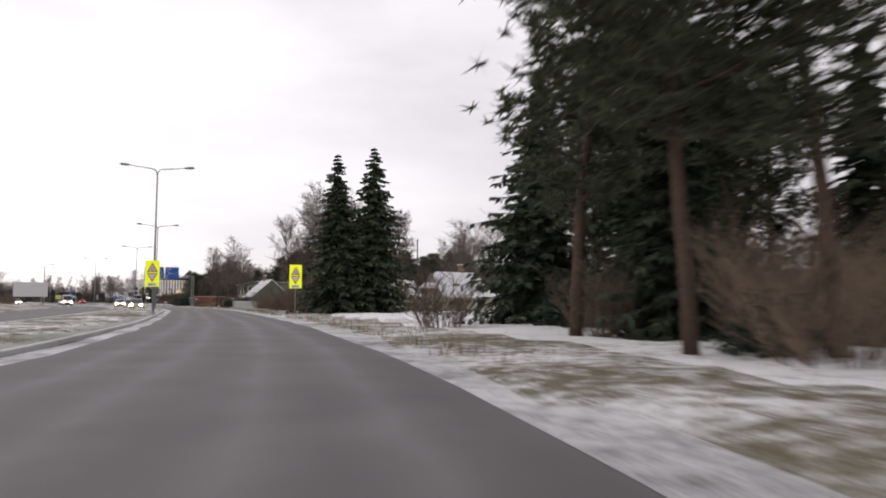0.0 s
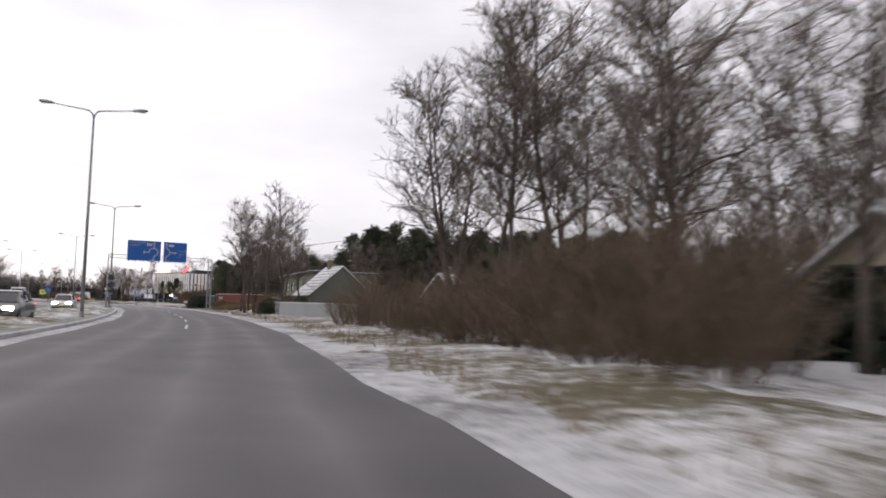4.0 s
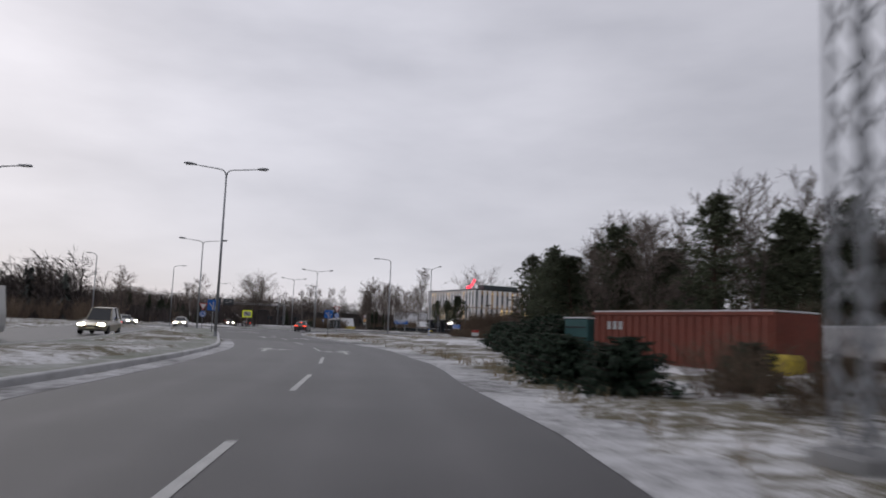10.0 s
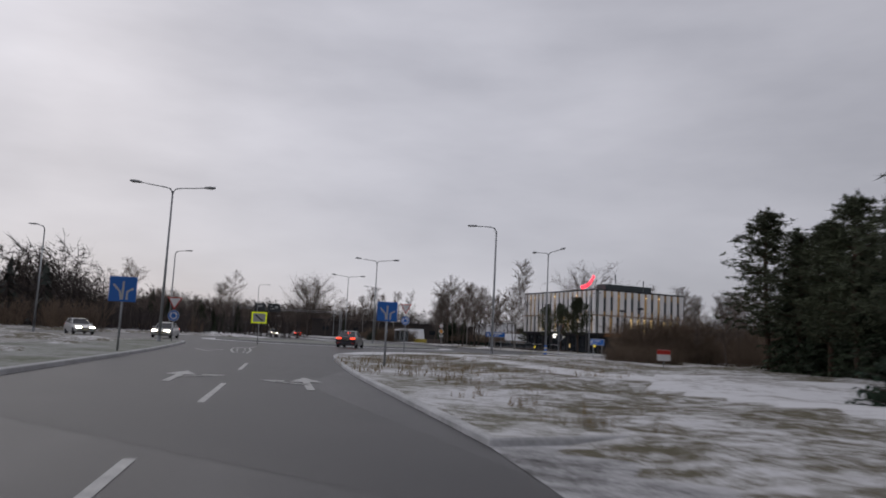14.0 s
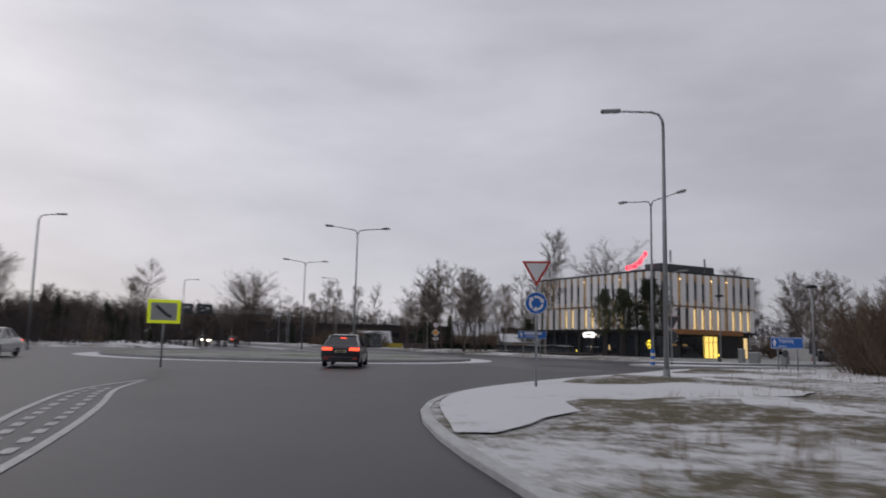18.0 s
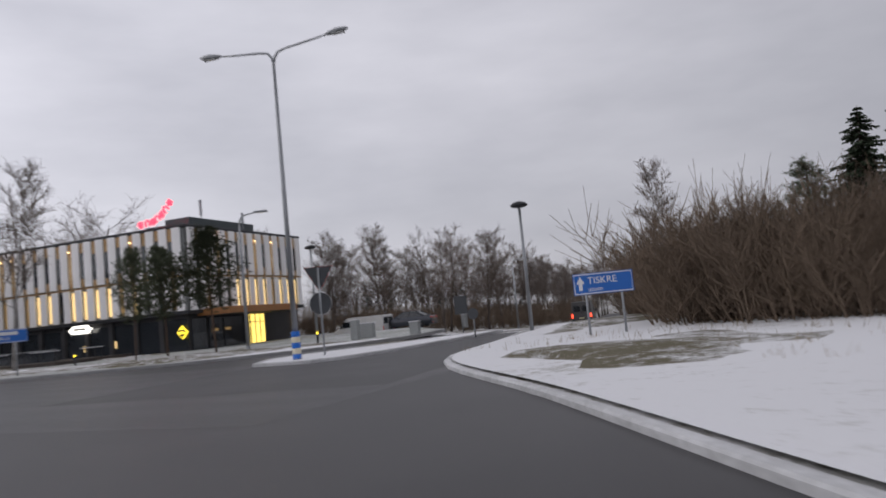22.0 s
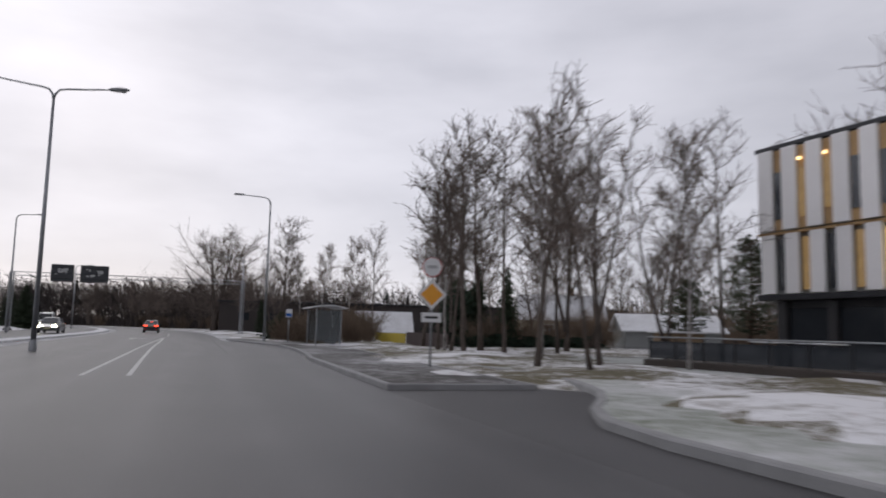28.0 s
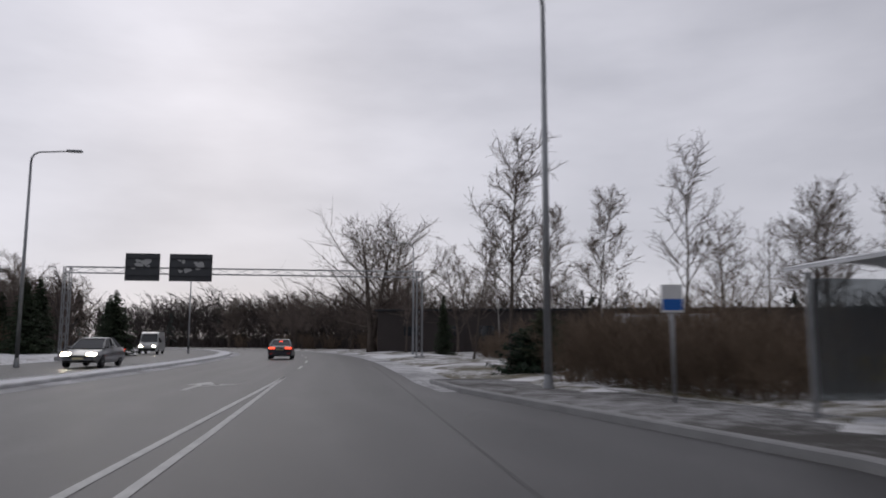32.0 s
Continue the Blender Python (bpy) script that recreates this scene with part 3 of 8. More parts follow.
def island(name, poly, mat, label, h=0.14, kerb=M_KERB, z0=-0.05, w=0.16):
    """A raised bed with its kerb stones round it."""
    a = sum(x0 * y1 - x1 * y0 for (x0, y0), (x1, y1) in zip(poly, poly[1:] + poly[:1]))
    if a < 0:
        poly = poly[::-1]
    n = len(poly)
    inner = []
    for i in range(n):
        p0, p1, p2 = Vector(poly[i - 1]), Vector(poly[i]), Vector(poly[(i + 1) % n])
        t = ((p1 - p0).normalized() + (p2 - p1).normalized())
        t = t.normalized() if t.length > 1e-6 else (p1 - p0).normalized()
        inner.append((p1.x - t.y * w, p1.y + t.x * w))
    g = Geo().prism(inner, z0, h - 0.02)
    ob = solo(name, g, mat, label, kind="structure", fix=True)
    if kerb:
        k = Geo()
        vs, fs = [], []
        for (x0, y0), (x1, y1) in zip(poly, inner):
            mx, my = x0 + (x1 - x0) * 0.15, y0 + (y1 - y0) * 0.15
            vs += [(x0, y0, z0), (x0, y0, h - 0.025), (mx, my, h), (x1, y1, h), (x1, y1, z0)]
        for i in range(n):
            a, b = 5 * i, 5 * ((i + 1) % n)
            fs += [(a + j, b + j, b + j + 1, a + j + 1) for j in range(4)]
        k.add(vs, fs)
        part("kerb", k, kerb, ob, "grey concrete kerb" if kerb is M_KERB else "concrete kerb crusted with snow", fix=True)
    return ob


def fine(poly, step=1.6):
    return [tuple(p) for p in smooth_line(poly + [poly[0]], step)][:-1]


island("verge_roundabout_entry", fine(G1), M_BED, "snowy grass bed with a concrete kerb at the roundabout entry", 0.10, M_KERBSNOW)
island("lawn_by_office", fine(G2), M_OFFLAWN, "frosted lawn with a concrete kerb before the office building")
island("splitter_island", fine(TRI, 0.8), M_SNOW, "snow-covered traffic island with a kerb", 0.12, M_KERBSNOW)
island("central_island", ring(HUB, 12.5, 60), M_LAWN, "frosted grass island in the middle of the roundabout", 0.17)
med_l, med_r = offset(LANE, 12.6), offset(LANE, 6.1)
cut = len(LANE) - 3
nose = LANE[cut]
med = [tuple(p) for p in med_r[:cut]] + [(-69.5, 121.5), (-72.8, 125.6), (-75.5, 126.5), (-75.6, 122.5)] + [tuple(p) for p in reversed(med_l[:cut - 1])]
island("median_approach", med, M_LAWN, "frosted grass median with a concrete kerb", 0.14, M_KERBSNOW)
m2l, m2r = offset(EXIT, 10.4), offset(EXIT, 9.0)
s0 = 12
island("median_exit", [tuple(p) for p in m2r[s0:]] + [tuple(p) for p in reversed(m2l[s0:])], M_SNOW, "snow-covered median strip", 0.12, M_KERBSNOW)

def snow_bank(name, pts, w, label, z=0.135):
    """A band of settled snow with a wavy inner edge, on a raised bed just inside its kerb."""
    ln = smooth_line(pts, 1.0)
    rnd = random.Random(name)
    out = offset(ln, -0.2)
    inn = [p + Vector((rnd.uniform(-0.4, 0.4), rnd.uniform(-0.4, 0.4))) for p in offset(ln, -w)]
    for i in range(len(ln)):
        inn[i] = out[i].lerp(inn[i], min(1.0, (i + 1) / 14, (len(ln) - i) / 14))
    mid = [p.lerp(q, 0.5) for p, q in zip(out, inn)]
    g = Geo()
    for a, b in zip((out, mid), (mid, inn)):
        za, zb = (z, z + 0.07) if a is out else (z + 0.07, z + 0.012)
        end = [min(1.0, i / 6, (len(a) - 1 - i) / 6) for i in range(len(a))]
        vs = [q for p, r, e in zip(a, b, end) for q in ((p.x, p.y, 0.112 + (za - 0.112) * e), (r.x, r.y, 0.112 + (zb - 0.112) * e))]
        g.add(vs, [(2 * i, 2 * i + 1, 2 * i + 3, 2 * i + 2) for i in range(len(a) - 1)])
    return sag(solo(name, g, M_SNOW, label, kind="structure", smooth=True, fix=True))


snow_bank("snow_bank_entry", [(-54.6, 116.2), (-56.2, 121.0), (-56.5, 125.5), (-55.4, 132.0), (-53.2, 140.0), (-51.2, 147.8), (-47.0, 153.3), (-38.6, 162.8), (-13, 192.5)], 8.0, "bank of fresh snow along the kerb")
snow_bank("snow_bank_lawn", [(-20.0, 196.0), (-36, 177.0), (-44.5, 167.8), (-50.5, 165.2), (-54.5, 165.6), (-57.6, 166.9)], 2.6, "bank of snow along the kerb of the lawn")

snow_bank("snow_bank_hedge", [(-47.6, 132.0), (-46.0, 140.0), (-44.2, 147.8), (-40.6, 152.6), (-33.0, 161.5)], 5.0, "sheet of fresh snow below the hedge", 0.125)

# slush and salt along the edges
for nm, ln, a, b in (("slush_right", LANE, -2.25, -3.9), ("slush_median", LANE, 6.0, 5.35), ("slush_exit_left", EXIT, 9.0, 8.1)):
    sl = ln[8:] if "exit" in nm else ln[:-9]
    rnd = random.Random(nm)
    wob = [rnd.uniform(-0.14, 0.14) for _ in range(400)]
    la = [p + Vector((wob[i], wob[i + 7])) for i, p in enumerate(offset(sl, a))]
    lb = [p + Vector((wob[i + 50], wob[i + 90])) for i, p in enumerate(offset(sl, b))]
    zz = 0.010 if "exit" in nm else 0.005
    solo(nm, Geo().strip(la, lb, zz) if a > b else Geo().strip(lb, la, zz), M_SALT, "grey slush and salt along the road edge", kind="structure")
solo("slush_island", Geo().strip([Vector(p) for p in ring(HUB, 12.48, 60, 0, 359.9)], [Vector(p) for p in ring(HUB, 14.0, 60, 0, 359.9)], 0.010), M_SNOW, "band of snow along the kerb of the central island", kind="structure", fix=True)


for lo, hi in ((min(i for i in range(len(EXIT)) if EXIT[i].y > 211), len(EXIT)),):
    cut_line = ex_r[lo:hi]
    solo("slush_exit", Geo().strip(offset(cut_line, 0.4), offset(cut_line, -1.1), 0.010), M_SALT, "grey slush and salt along the road edge", kind="structure")
# pavement of the bus stop
bay = [p for p, q in zip(ex_r, EXIT) if 179.5 < q.y < 216]
island("pavement_bus_stop", [tuple(p) for p in offset(bay, -0.06)] + [tuple(p) for p in reversed(offset(bay, -3.4))], M_PAVE, "wet pavement with streaks of snow and a concrete kerb", 0.13)
solo("asphalt_seam", Geo().strip(offset(EXIT[14:26], -1.62), offset(EXIT[14:26], -1.67), 0.010), M_ASPHALT2, "dark cracked seam along the bus bay", kind="structure")


# road markings
def dash(a, b, w=0.12, z=0.012):
    a, b = Vector(a), Vector(b)
    t = (b - a).normalized()
    n = Vector((-t.y, t.x)) * w / 2
    return Geo().add([(*(a + n), z), (*(a - n), z), (*(b - n), z), (*(b + n), z)], [(0, 1, 2, 3)])


mark = Geo()
div = offset(smooth_line([tuple(p) for p in LANE], 1.0), 1.45)
for i in range(0, len(div) - 5, 9):
    if -18 < div[i].y < 104:
        mark.add(*(lambda g: (g.v, g.f))(dash(div[i], div[i + 4], 0.12, 0.006)))
lens = smooth_line([(-57.7, 112.0), (-61.8, 117.6), (-64.2, 121.1), (-65.9, 124.8)], 0.4)
n_lens = len(lens) - 1
for sgn in (-1, 1):
    rim = [[p for p in offset(lens, lambda u, w=w: sgn * (0.05 + 0.50 * math.sin(math.pi * (0.16 + 0.84 * u)) + w))] for w in (0.06, -0.06)]
    mark.strip(rim[0], rim[1], 0.012)
    row = offset(lens, lambda u: sgn * (0.02 + 0.20 * math.sin(math.pi * (0.16 + 0.84 * u))))
    for i in range(1, n_lens - 8, 2):
        mark.add(*(lambda g: (g.v, g.f))(dash(row[i], row[i + 1], 0.14, 0.012)))
for a, b in (((-62.9, 114.8), (-61.5, 115.5)), ((-61.5, 115.5), (-60.0, 112.2)), ((-62.9, 114.8), (-60.0, 112.2))):
    mark.add(*(lambda g: (g.v, g.f))(dash(a, b, 0.14, 0.012)))
solo("lane_dashes", mark, M_PAINT, "worn white lane dashes", kind="structure")
dbl = Geo()
exs = smooth_line([tuple(p) for p in EXIT], 2.0)
i0 = min(range(len(exs)), key=lambda i: (exs[i] - Vector((-80, 182))).length)
nn = len(exs) - 1
for fa, fb in ((2.30, 2.14), (1.28, 2.12)):
    wide = [offset(exs, lambda u, w=w: w + fa + (fb - fa) * min(1.0, max(0.0, (u * nn - i0) / 19)))[i0:i0 + 20] for w in (0.06, -0.06)]
    dbl.strip(wide[0], wide[1], 0.012)
for i in range(i0 + 23, len(exs) - 3, 5):
    gg = offset(exs, 2.1)
    q = dash(gg[i], gg[i + 2], 0.12)
    dbl.add(q.v, q.f)
solo("edge_lines_exit", dbl, M_PAINT, "white converging lane lines", kind="structure")


def arrow_mark(x, y, deg, turn):
    """A painted lane arrow that points ahead and to one side."""
    g = Geo()
    s = 1 if turn > 0 else -1
    shaft = [(-0.09, -2.4), (0.09, -2.4), (0.09, 0.2), (-0.09, 0.2)]
    head = [(-0.4, 0.2), (0.4, 0.2), (0, 1.9)]
    side = [(0.0, -0.9), (s * 0.75, -0.1), (s * 0.75, 0.15), (0.0, -0.6)]
    tip = [(s * 0.65, -0.35), (s * 1.15, 0.45), (s * 0.5, 0.5)]
    c, sn = math.cos(radians(deg)), math.sin(radians(deg))
    for poly in (shaft, head, side, tip):
        pts = [(x + a * c - b * sn, y + a * sn + b * c, 0.012) for a, b in poly]
        ar = sum(p[0] * q[1] - q[0] * p[1] for p, q in zip(pts, pts[1:] + pts[:1]))
        g.add(pts if ar > 0 else pts[::-1], [tuple(range(len(pts)))])
    return solo("lane_arrow", g, M_PAINT, "worn white lane arrow", kind="structure")


for x, y, d, t in ((-21.6, 45.4, 22, 1), (-18.1, 45.6, 22, -1), (-34.0, 72.6, 26, 1), (-30.6, 73.6, 27, -1), (-47.4, 95.6, 34, 1), (-44.0, 96.2, 34, -1), (-111.6, 212.1, 41, 1)):
    arrow_mark(x, y, d, t)


# ---- street lamps ----
def lamp_double(x, y, deg, h=10.65, name="street_lamp"):
    t = thing(name, "tall galvanised street lamp with two arms", "street lamp", pose(x, y, 0, 0, 0, deg), "street lamps along the road")
    part("pole", Geo().tube([(0, 0, 0), (0, 0, h * 0.5), (0, 0, h - 0.25)], [0.105, 0.08, 0.055], 10), M_STEEL, t, smooth=True)
    part("base_collar", Geo().lathe([(0.15, 0), (0.15, 0.12), (0.11, 0.45), (0.10, 0.46)], 10), M_STEEL, t)
    for s in (-1, 1):
        pts = [(0, 0, h - 0.34), (s * 0.06, 0, h - 0.12), (s * 0.2, 0, h + 0.06), (s * 0.5, 0, h + 0.13), (s * 1.2, 0, h + 0.20), (s * 2.12, 0, h + 0.31)]
        arm = part("arm", Geo().tube(pts, [0.05, 0.046, 0.043, 0.04, 0.036, 0.032], 8), M_STEEL, t, smooth=True)
        head = Geo().tube([(s * 2.04, 0, h + 0.315), (s * 2.18, 0, h + 0.33), (s * 2.48, 0, h + 0.36), (s * 2.72, 0, h + 0.375), (s * 2.85, 0, h + 0.38)], [0.045, 0.085, 0.105, 0.085, 0.04], 8)
        hd = part("lamp_head", head, M_LAMPHEAD, t, smooth=True)
        part("lens", Geo().box((s * 2.5, 0, h + 0.263), (0.46, 0.15, 0.02)), M_LENS, hd)
    return t


def lamp_single(x, y, deg, h=9.6, arm=1.7, head="flat", name="street_lamp"):
    t = thing(name, "galvanised street lamp with one curved arm", "street lamp", pose(x, y, float(fall(x, y)), 0, 0, deg), "street lamps along the road")
    part("pole", Geo().tube([(0, 0, 0), (0, 0, h * 0.5), (0, 0, h - 0.5)], [0.105, 0.085, 0.06], 10), M_STEEL, t, smooth=True)
    part("base_collar", Geo().lathe([(0.15, 0), (0.15, 0.12), (0.11, 0.45), (0.10, 0.46)], 10), M_STEEL, t)
    pts = [(0, 0, h - 0.52), (-0.03, 0, h - 0.3), (-0.16, 0, h - 0.08), (-0.42, 0, h + 0.02), (-arm, 0, h + 0.1)]
    part("arm", Geo().tube(pts, [0.06, 0.055, 0.048, 0.042, 0.034], 8), M_STEEL, t, smooth=True)
    hd = part("lamp_head", Geo().box((-arm - 0.3, 0, h + 0.12), (0.76, 0.26, 0.11), 0, 0.045), M_LAMPHEAD, t)
    part("lens", Geo().box((-arm - 0.33, 0, h + 0.06), (0.5, 0.19, 0.02)), M_LENS, hd)
    return t


for x, y, d in ((10.2, -98, 6), (1.65, -49.6, 12), (-9.8, -1.5, 15), (-24.7, 44.2, 20), (-45.95, 86.7, 30)):
    lamp_double(x, y, d, 11.55 if y > 80 else 11.75)
for x, y, d in ((-70.8, 120.6, 36), (-77.4, 165.9, 30), (-94.85, 190.2, 41), (-52.65, 156.7, -40)):
    lamp_double(x, y, d)
for x, y, d, h, a in ((-51.8, 135.6, 6, 10.15, 1.65), (-97, 132.6, 30, 10.3, 0.8), (-97.6, 151.6, 200, 10.2, 1.4), (-53.9, 75.4, 200, 9.6, 1.4), (-101.8, 215.0, 41, 10.8, 2.0), (-51.4, 174.5, 150, 7.8, 1.0), (-132.5, 252, 41, 10.2, 1.8), (-131.9, 217.2, 221, 11.0, 1.8), (-166, 254, 221, 9.8, 1.8), (-18.5, 202, 150, 7.6, 1.2), (8, 228, 150, 7.6, 1.2), (45, 258, 150, 7.6, 1.2)):
    lamp_single(x, y, d, h, a)
for x, y, h in ((-43.15, 157.3, 5.05), (-47.4, 174.6, 5.6)):
    old = thing("street_lamp", "older street lamp with a round bowl head", "street lamp", pose(x, y, 0), "street lamps along the road")
    part("pole", Geo().tube([(0, 0, 0), (0, 0, h)], [0.08, 0.055], 8), M_STEEL, old, smooth=True)
    part("lamp_head", Geo().lathe([(0.05, h - 0.02), (0.30, h + 0.03), (0.36, h + 0.10), (0.26, h + 0.20), (0.05, h + 0.25)], 14), M_DARKSTEEL, old, smooth=True)



# ---- trees ----
def bent(rnd, p, d, length, segs, wob, rise=0.0):
    pts, q, d = [Vector(p)], Vector(p), Vector(d).normalized()
    for _ in range(segs):
        d = (d + Vector((rnd.uniform(-wob, wob), rnd.uniform(-wob, wob), rnd.uniform(-wob, wob) + rise))).normalized()
        q = q + d * (length / segs)
        pts.append(q)
    return pts, d


def bare_tree_meshes(seed, h, r0, spread=0.42, first=0.3, limbs=24, up=0.55, twig=6, fork=False):
    rnd = random.Random(seed)
    trunk, crown = Geo(), Geo()
    tops = [((0, 0, 0), (0, 0, 1), h, r0, limbs)]
    if fork:
        tops = [((0, 0, 0), (0.10, 0.05, 1), h, r0, limbs * 2 // 3), ((0.0, 0.0, h * 0.12), (-0.25, 0.1, 1), h * 0.86, r0 * 0.75, limbs // 2)]
    for base, dr, hh, rr, count in tops:
        pts, _ = bent(rnd, base, dr, hh * 0.96, 9, 0.07, 0.02)
        rad = [rr * (1 - 0.95 * (i / 9) ** 0.7) + 0.010 for i in range(10)]
        rad[0] *= 1.3
        trunk.tube(pts, rad, 8)
        for k in range(count):
            f = first + (1 - first) * ((k + rnd.random() * 0.9) / count)
            i = min(8, int(f * 9))
            p = pts[i].lerp(pts[i + 1], f * 9 - i)
            a = k * 2.4 + rnd.uniform(-0.6, 0.6)
            ll = hh * spread * (1.15 - f) ** 0.6 * rnd.uniform(0.6, 1.2) + 0.4
            lp, ld = bent(rnd, p, (math.cos(a), math.sin(a), up * rnd.uniform(0.5, 1.6)), ll, 6, 0.22, 0.09)
            lr = max(0.018, rad[i] * 0.36)
            trunk.tube(lp, [lr * (1 - 0.85 * j / 6) + 0.006 for j in range(7)], 4, False)
            for s in range(9):
                u = 0.2 + 0.8 * (s + rnd.random()) / 9
                j = min(5, int(u * 6))
                q = lp[j].lerp(lp[min(6, j + 1)], min(1.0, u * 6 - j))
                sd = (ld * 0.8 + Vector((rnd.uniform(-1, 1), rnd.uniform(-1, 1), rnd.uniform(-0.5, 0.9)))).normalized()
                sl = ll * 0.40 * (1.2 - u * 0.6) * rnd.uniform(0.6, 1.25) + 0.25
                sp, se = bent(rnd, q, sd, sl, 3, 0.26, 0.06)
                crown.tube(sp, [0.020, 0.015, 0.011, 0.007], 3, False)
                for w in range(twig):
                    e = rnd.randint(0, 2)
                    tq = sp[e].lerp(sp[e + 1], rnd.random())
                    td = (se * 0.7 + Vector((rnd.uniform(-1, 1), rnd.uniform(-1, 1), rnd.uniform(-0.6, 0.8)))).normalized()
                    crown.tube([tq, tq + td * (sl * rnd.uniform(0.3, 0.65) + 0.12)], [0.010, 0.006], 3, False)
    return trunk, crown


def conifer_meshes(seed, h, r, rings=34, per=7, droop=0.35, sprays=20, gap=0.06, top=0.05, shape=0.85):
    """A spruce: a straight trunk with tiers of drooping branches set with needle sprays."""
    rnd = random.Random(seed)
    trunk, crown = Geo(), Geo()
    trunk.tube([(0, 0, 0), (0.02, 0, h * 0.5), (0, 0.02, h)], [0.19 * h / 15, 0.10 * h / 15, 0.015], 8)
    for i in range(rings):
        f = gap + (0.99 - gap) * i / (rings - 1)
        z = f * h
        reach = r * (1 - f) ** shape * rnd.uniform(0.72, 1.2) + top
        for k in range(per if f < 0.8 else max(4, per - 2)):
            a = i * 1.3 + k * 2 * math.pi / per + rnd.uniform(-0.3, 0.3)
            L = reach * rnd.uniform(0.6, 1.2)
            d = Vector((math.cos(a), math.sin(a), 0))
            side = Vector((-d.y, d.x, 0))
            tip = Vector((0, 0, z)) + d * L + Vector((0, 0, -L * droop * rnd.uniform(0.6, 1.4) + 0.12 * L))
            root = Vector((0, 0, z))
            midp = root.lerp(tip, 0.55) + Vector((0, 0, -0.08 * L))
            trunk.tube([root, midp, tip], [0.03, 0.02, 0.008], 3, False)
            for s in range(sprays):
                u = 0.12 + 0.88 * (s + rnd.random()) / sprays
                c = root.lerp(midp, u / 0.55) if u < 0.55 else midp.lerp(tip, (u - 0.55) / 0.45)
                sg = 1 if s % 2 else -1
                w = (0.22 * L * (1.15 - u * 0.7) + 0.10) * rnd.uniform(0.6, 1.3)
                o = (side * sg * rnd.uniform(0.3, 1) + d * rnd.uniform(0.1, 0.9) + Vector((0, 0, rnd.uniform(-1.5, -0.1)))).normalized()
                e = c + o * w
                n = o.cross(Vector((rnd.uniform(-1, 1), rnd.uniform(-1, 1), 1.2))).normalized() * (0.035 + 0.10 * w)
                m = c.lerp(e, 0.45) + Vector((0, 0, 0.03))
                crown.add([c, m + n, e, m - n], [(0, 1, 2, 3)])
    return trunk, crown


def pine_meshes(seed, h, r, bare=0.35, limbs=22, tufts=26, blades=14):
    rnd = random.Random(seed)
    trunk, crown = Geo(), Geo()
    pts, _ = bent(rnd, (0, 0, 0), (0, 0, 1), h, 8, 0.05, 0.04)
    rad = [0.0105 * h * (1 - 0.85 * i / 8) + 0.015 for i in range(9)]
    trunk.tube(pts, rad, 8)
    for k in range(limbs):
        f = bare + (1 - bare) * ((k + rnd.random()) / limbs) * 0.98
        i = min(7, int(f * 8))
        p = pts[i].lerp(pts[i + 1], f * 8 - i)
        a = k * 2.4 + rnd.uniform(-0.4, 0.4)
        g = (f - bare) / (1 - bare)
        L = r * (1.05 - g) ** 0.75 * (0.5 + 0.5 * min(1, g * 3)) * rnd.uniform(0.55, 1.3) + 0.2
        lp, ld = bent(rnd, p, (math.cos(a), math.sin(a), 0.28), L, 4, 0.16, 0.05)
        trunk.tube(lp, [0.045, 0.036, 0.026, 0.016, 0.008], 4, False)
        for s in range(tufts):
            u = 0.25 + 0.78 * (s + rnd.random()) / tufts
            j = min(3, int(u * 4))
            c = lp[j].lerp(lp[min(j + 1, 4)], min(1, u * 4 - j)) + Vector((rnd.gauss(0, 0.27), rnd.gauss(0, 0.27), rnd.gauss(0.03, 0.17))) * (0.6 + L * 0.35)
            for b in range(blades):
                o = Vector((rnd.gauss(0, 1), rnd.gauss(0, 1), rnd.gauss(0.35, 0.8))).normalized()
                e = c + o * rnd.uniform(0.14, 0.36)
                n = o.orthogonal().normalized() * 0.026
                crown.add([c - n, c + n, e], [(0, 1, 2)])
    return trunk, crown


def bush_meshes(seed, h, r, stems=42, twigs=16):
    rnd = random.Random(seed)
    g, tw = Geo(), Geo()
    for k in range(stems):
        a, q = rnd.uniform(0, 6.283), r * 0.55 * math.sqrt(rnd.random())
        b = Vector((q * math.cos(a), q * math.sin(a), -0.05))
        L = h * rnd.uniform(0.55, 1.05)
        sp, sd = bent(rnd, b, (math.cos(a) * 0.5 * q / r * 2, math.sin(a) * 0.5 * q / r * 2, 1), L, 4, 0.2, 0.05)
        g.tube(sp, [0.024, 0.019, 0.014, 0.010, 0.005], 3, False)
        for s in range(twigs):
            u = 0.1 + 0.9 * rnd.random()
            j = min(3, int(u * 4))
            c = sp[j].lerp(sp[j + 1], u * 4 - j)
            d = (sd * 0.8 + Vector((rnd.uniform(-1, 1), rnd.uniform(-1, 1), rnd.uniform(-0.3, 0.7)))).normalized()
            tl = L * rnd.uniform(0.14, 0.34)
            m = c + d * tl
            tw.tube([c, m], [0.011, 0.006], 3, False)
            tw.tube([c.lerp(m, 0.5), m + (d + Vector((rnd.uniform(-1, 1), rnd.uniform(-1, 1), rnd.uniform(-0.2, 0.8)))) * tl * 0.35], [0.008, 0.005], 3, False)
    return g, tw


def tree_proto(name, label, category, meshes, m1, m2, n1="trunk", n2="crown"):
    t = thing(name, label, category)
    part(n1, meshes[0], m1, t, smooth=True)
    part(n2, meshes[1], m2, t)
    return t


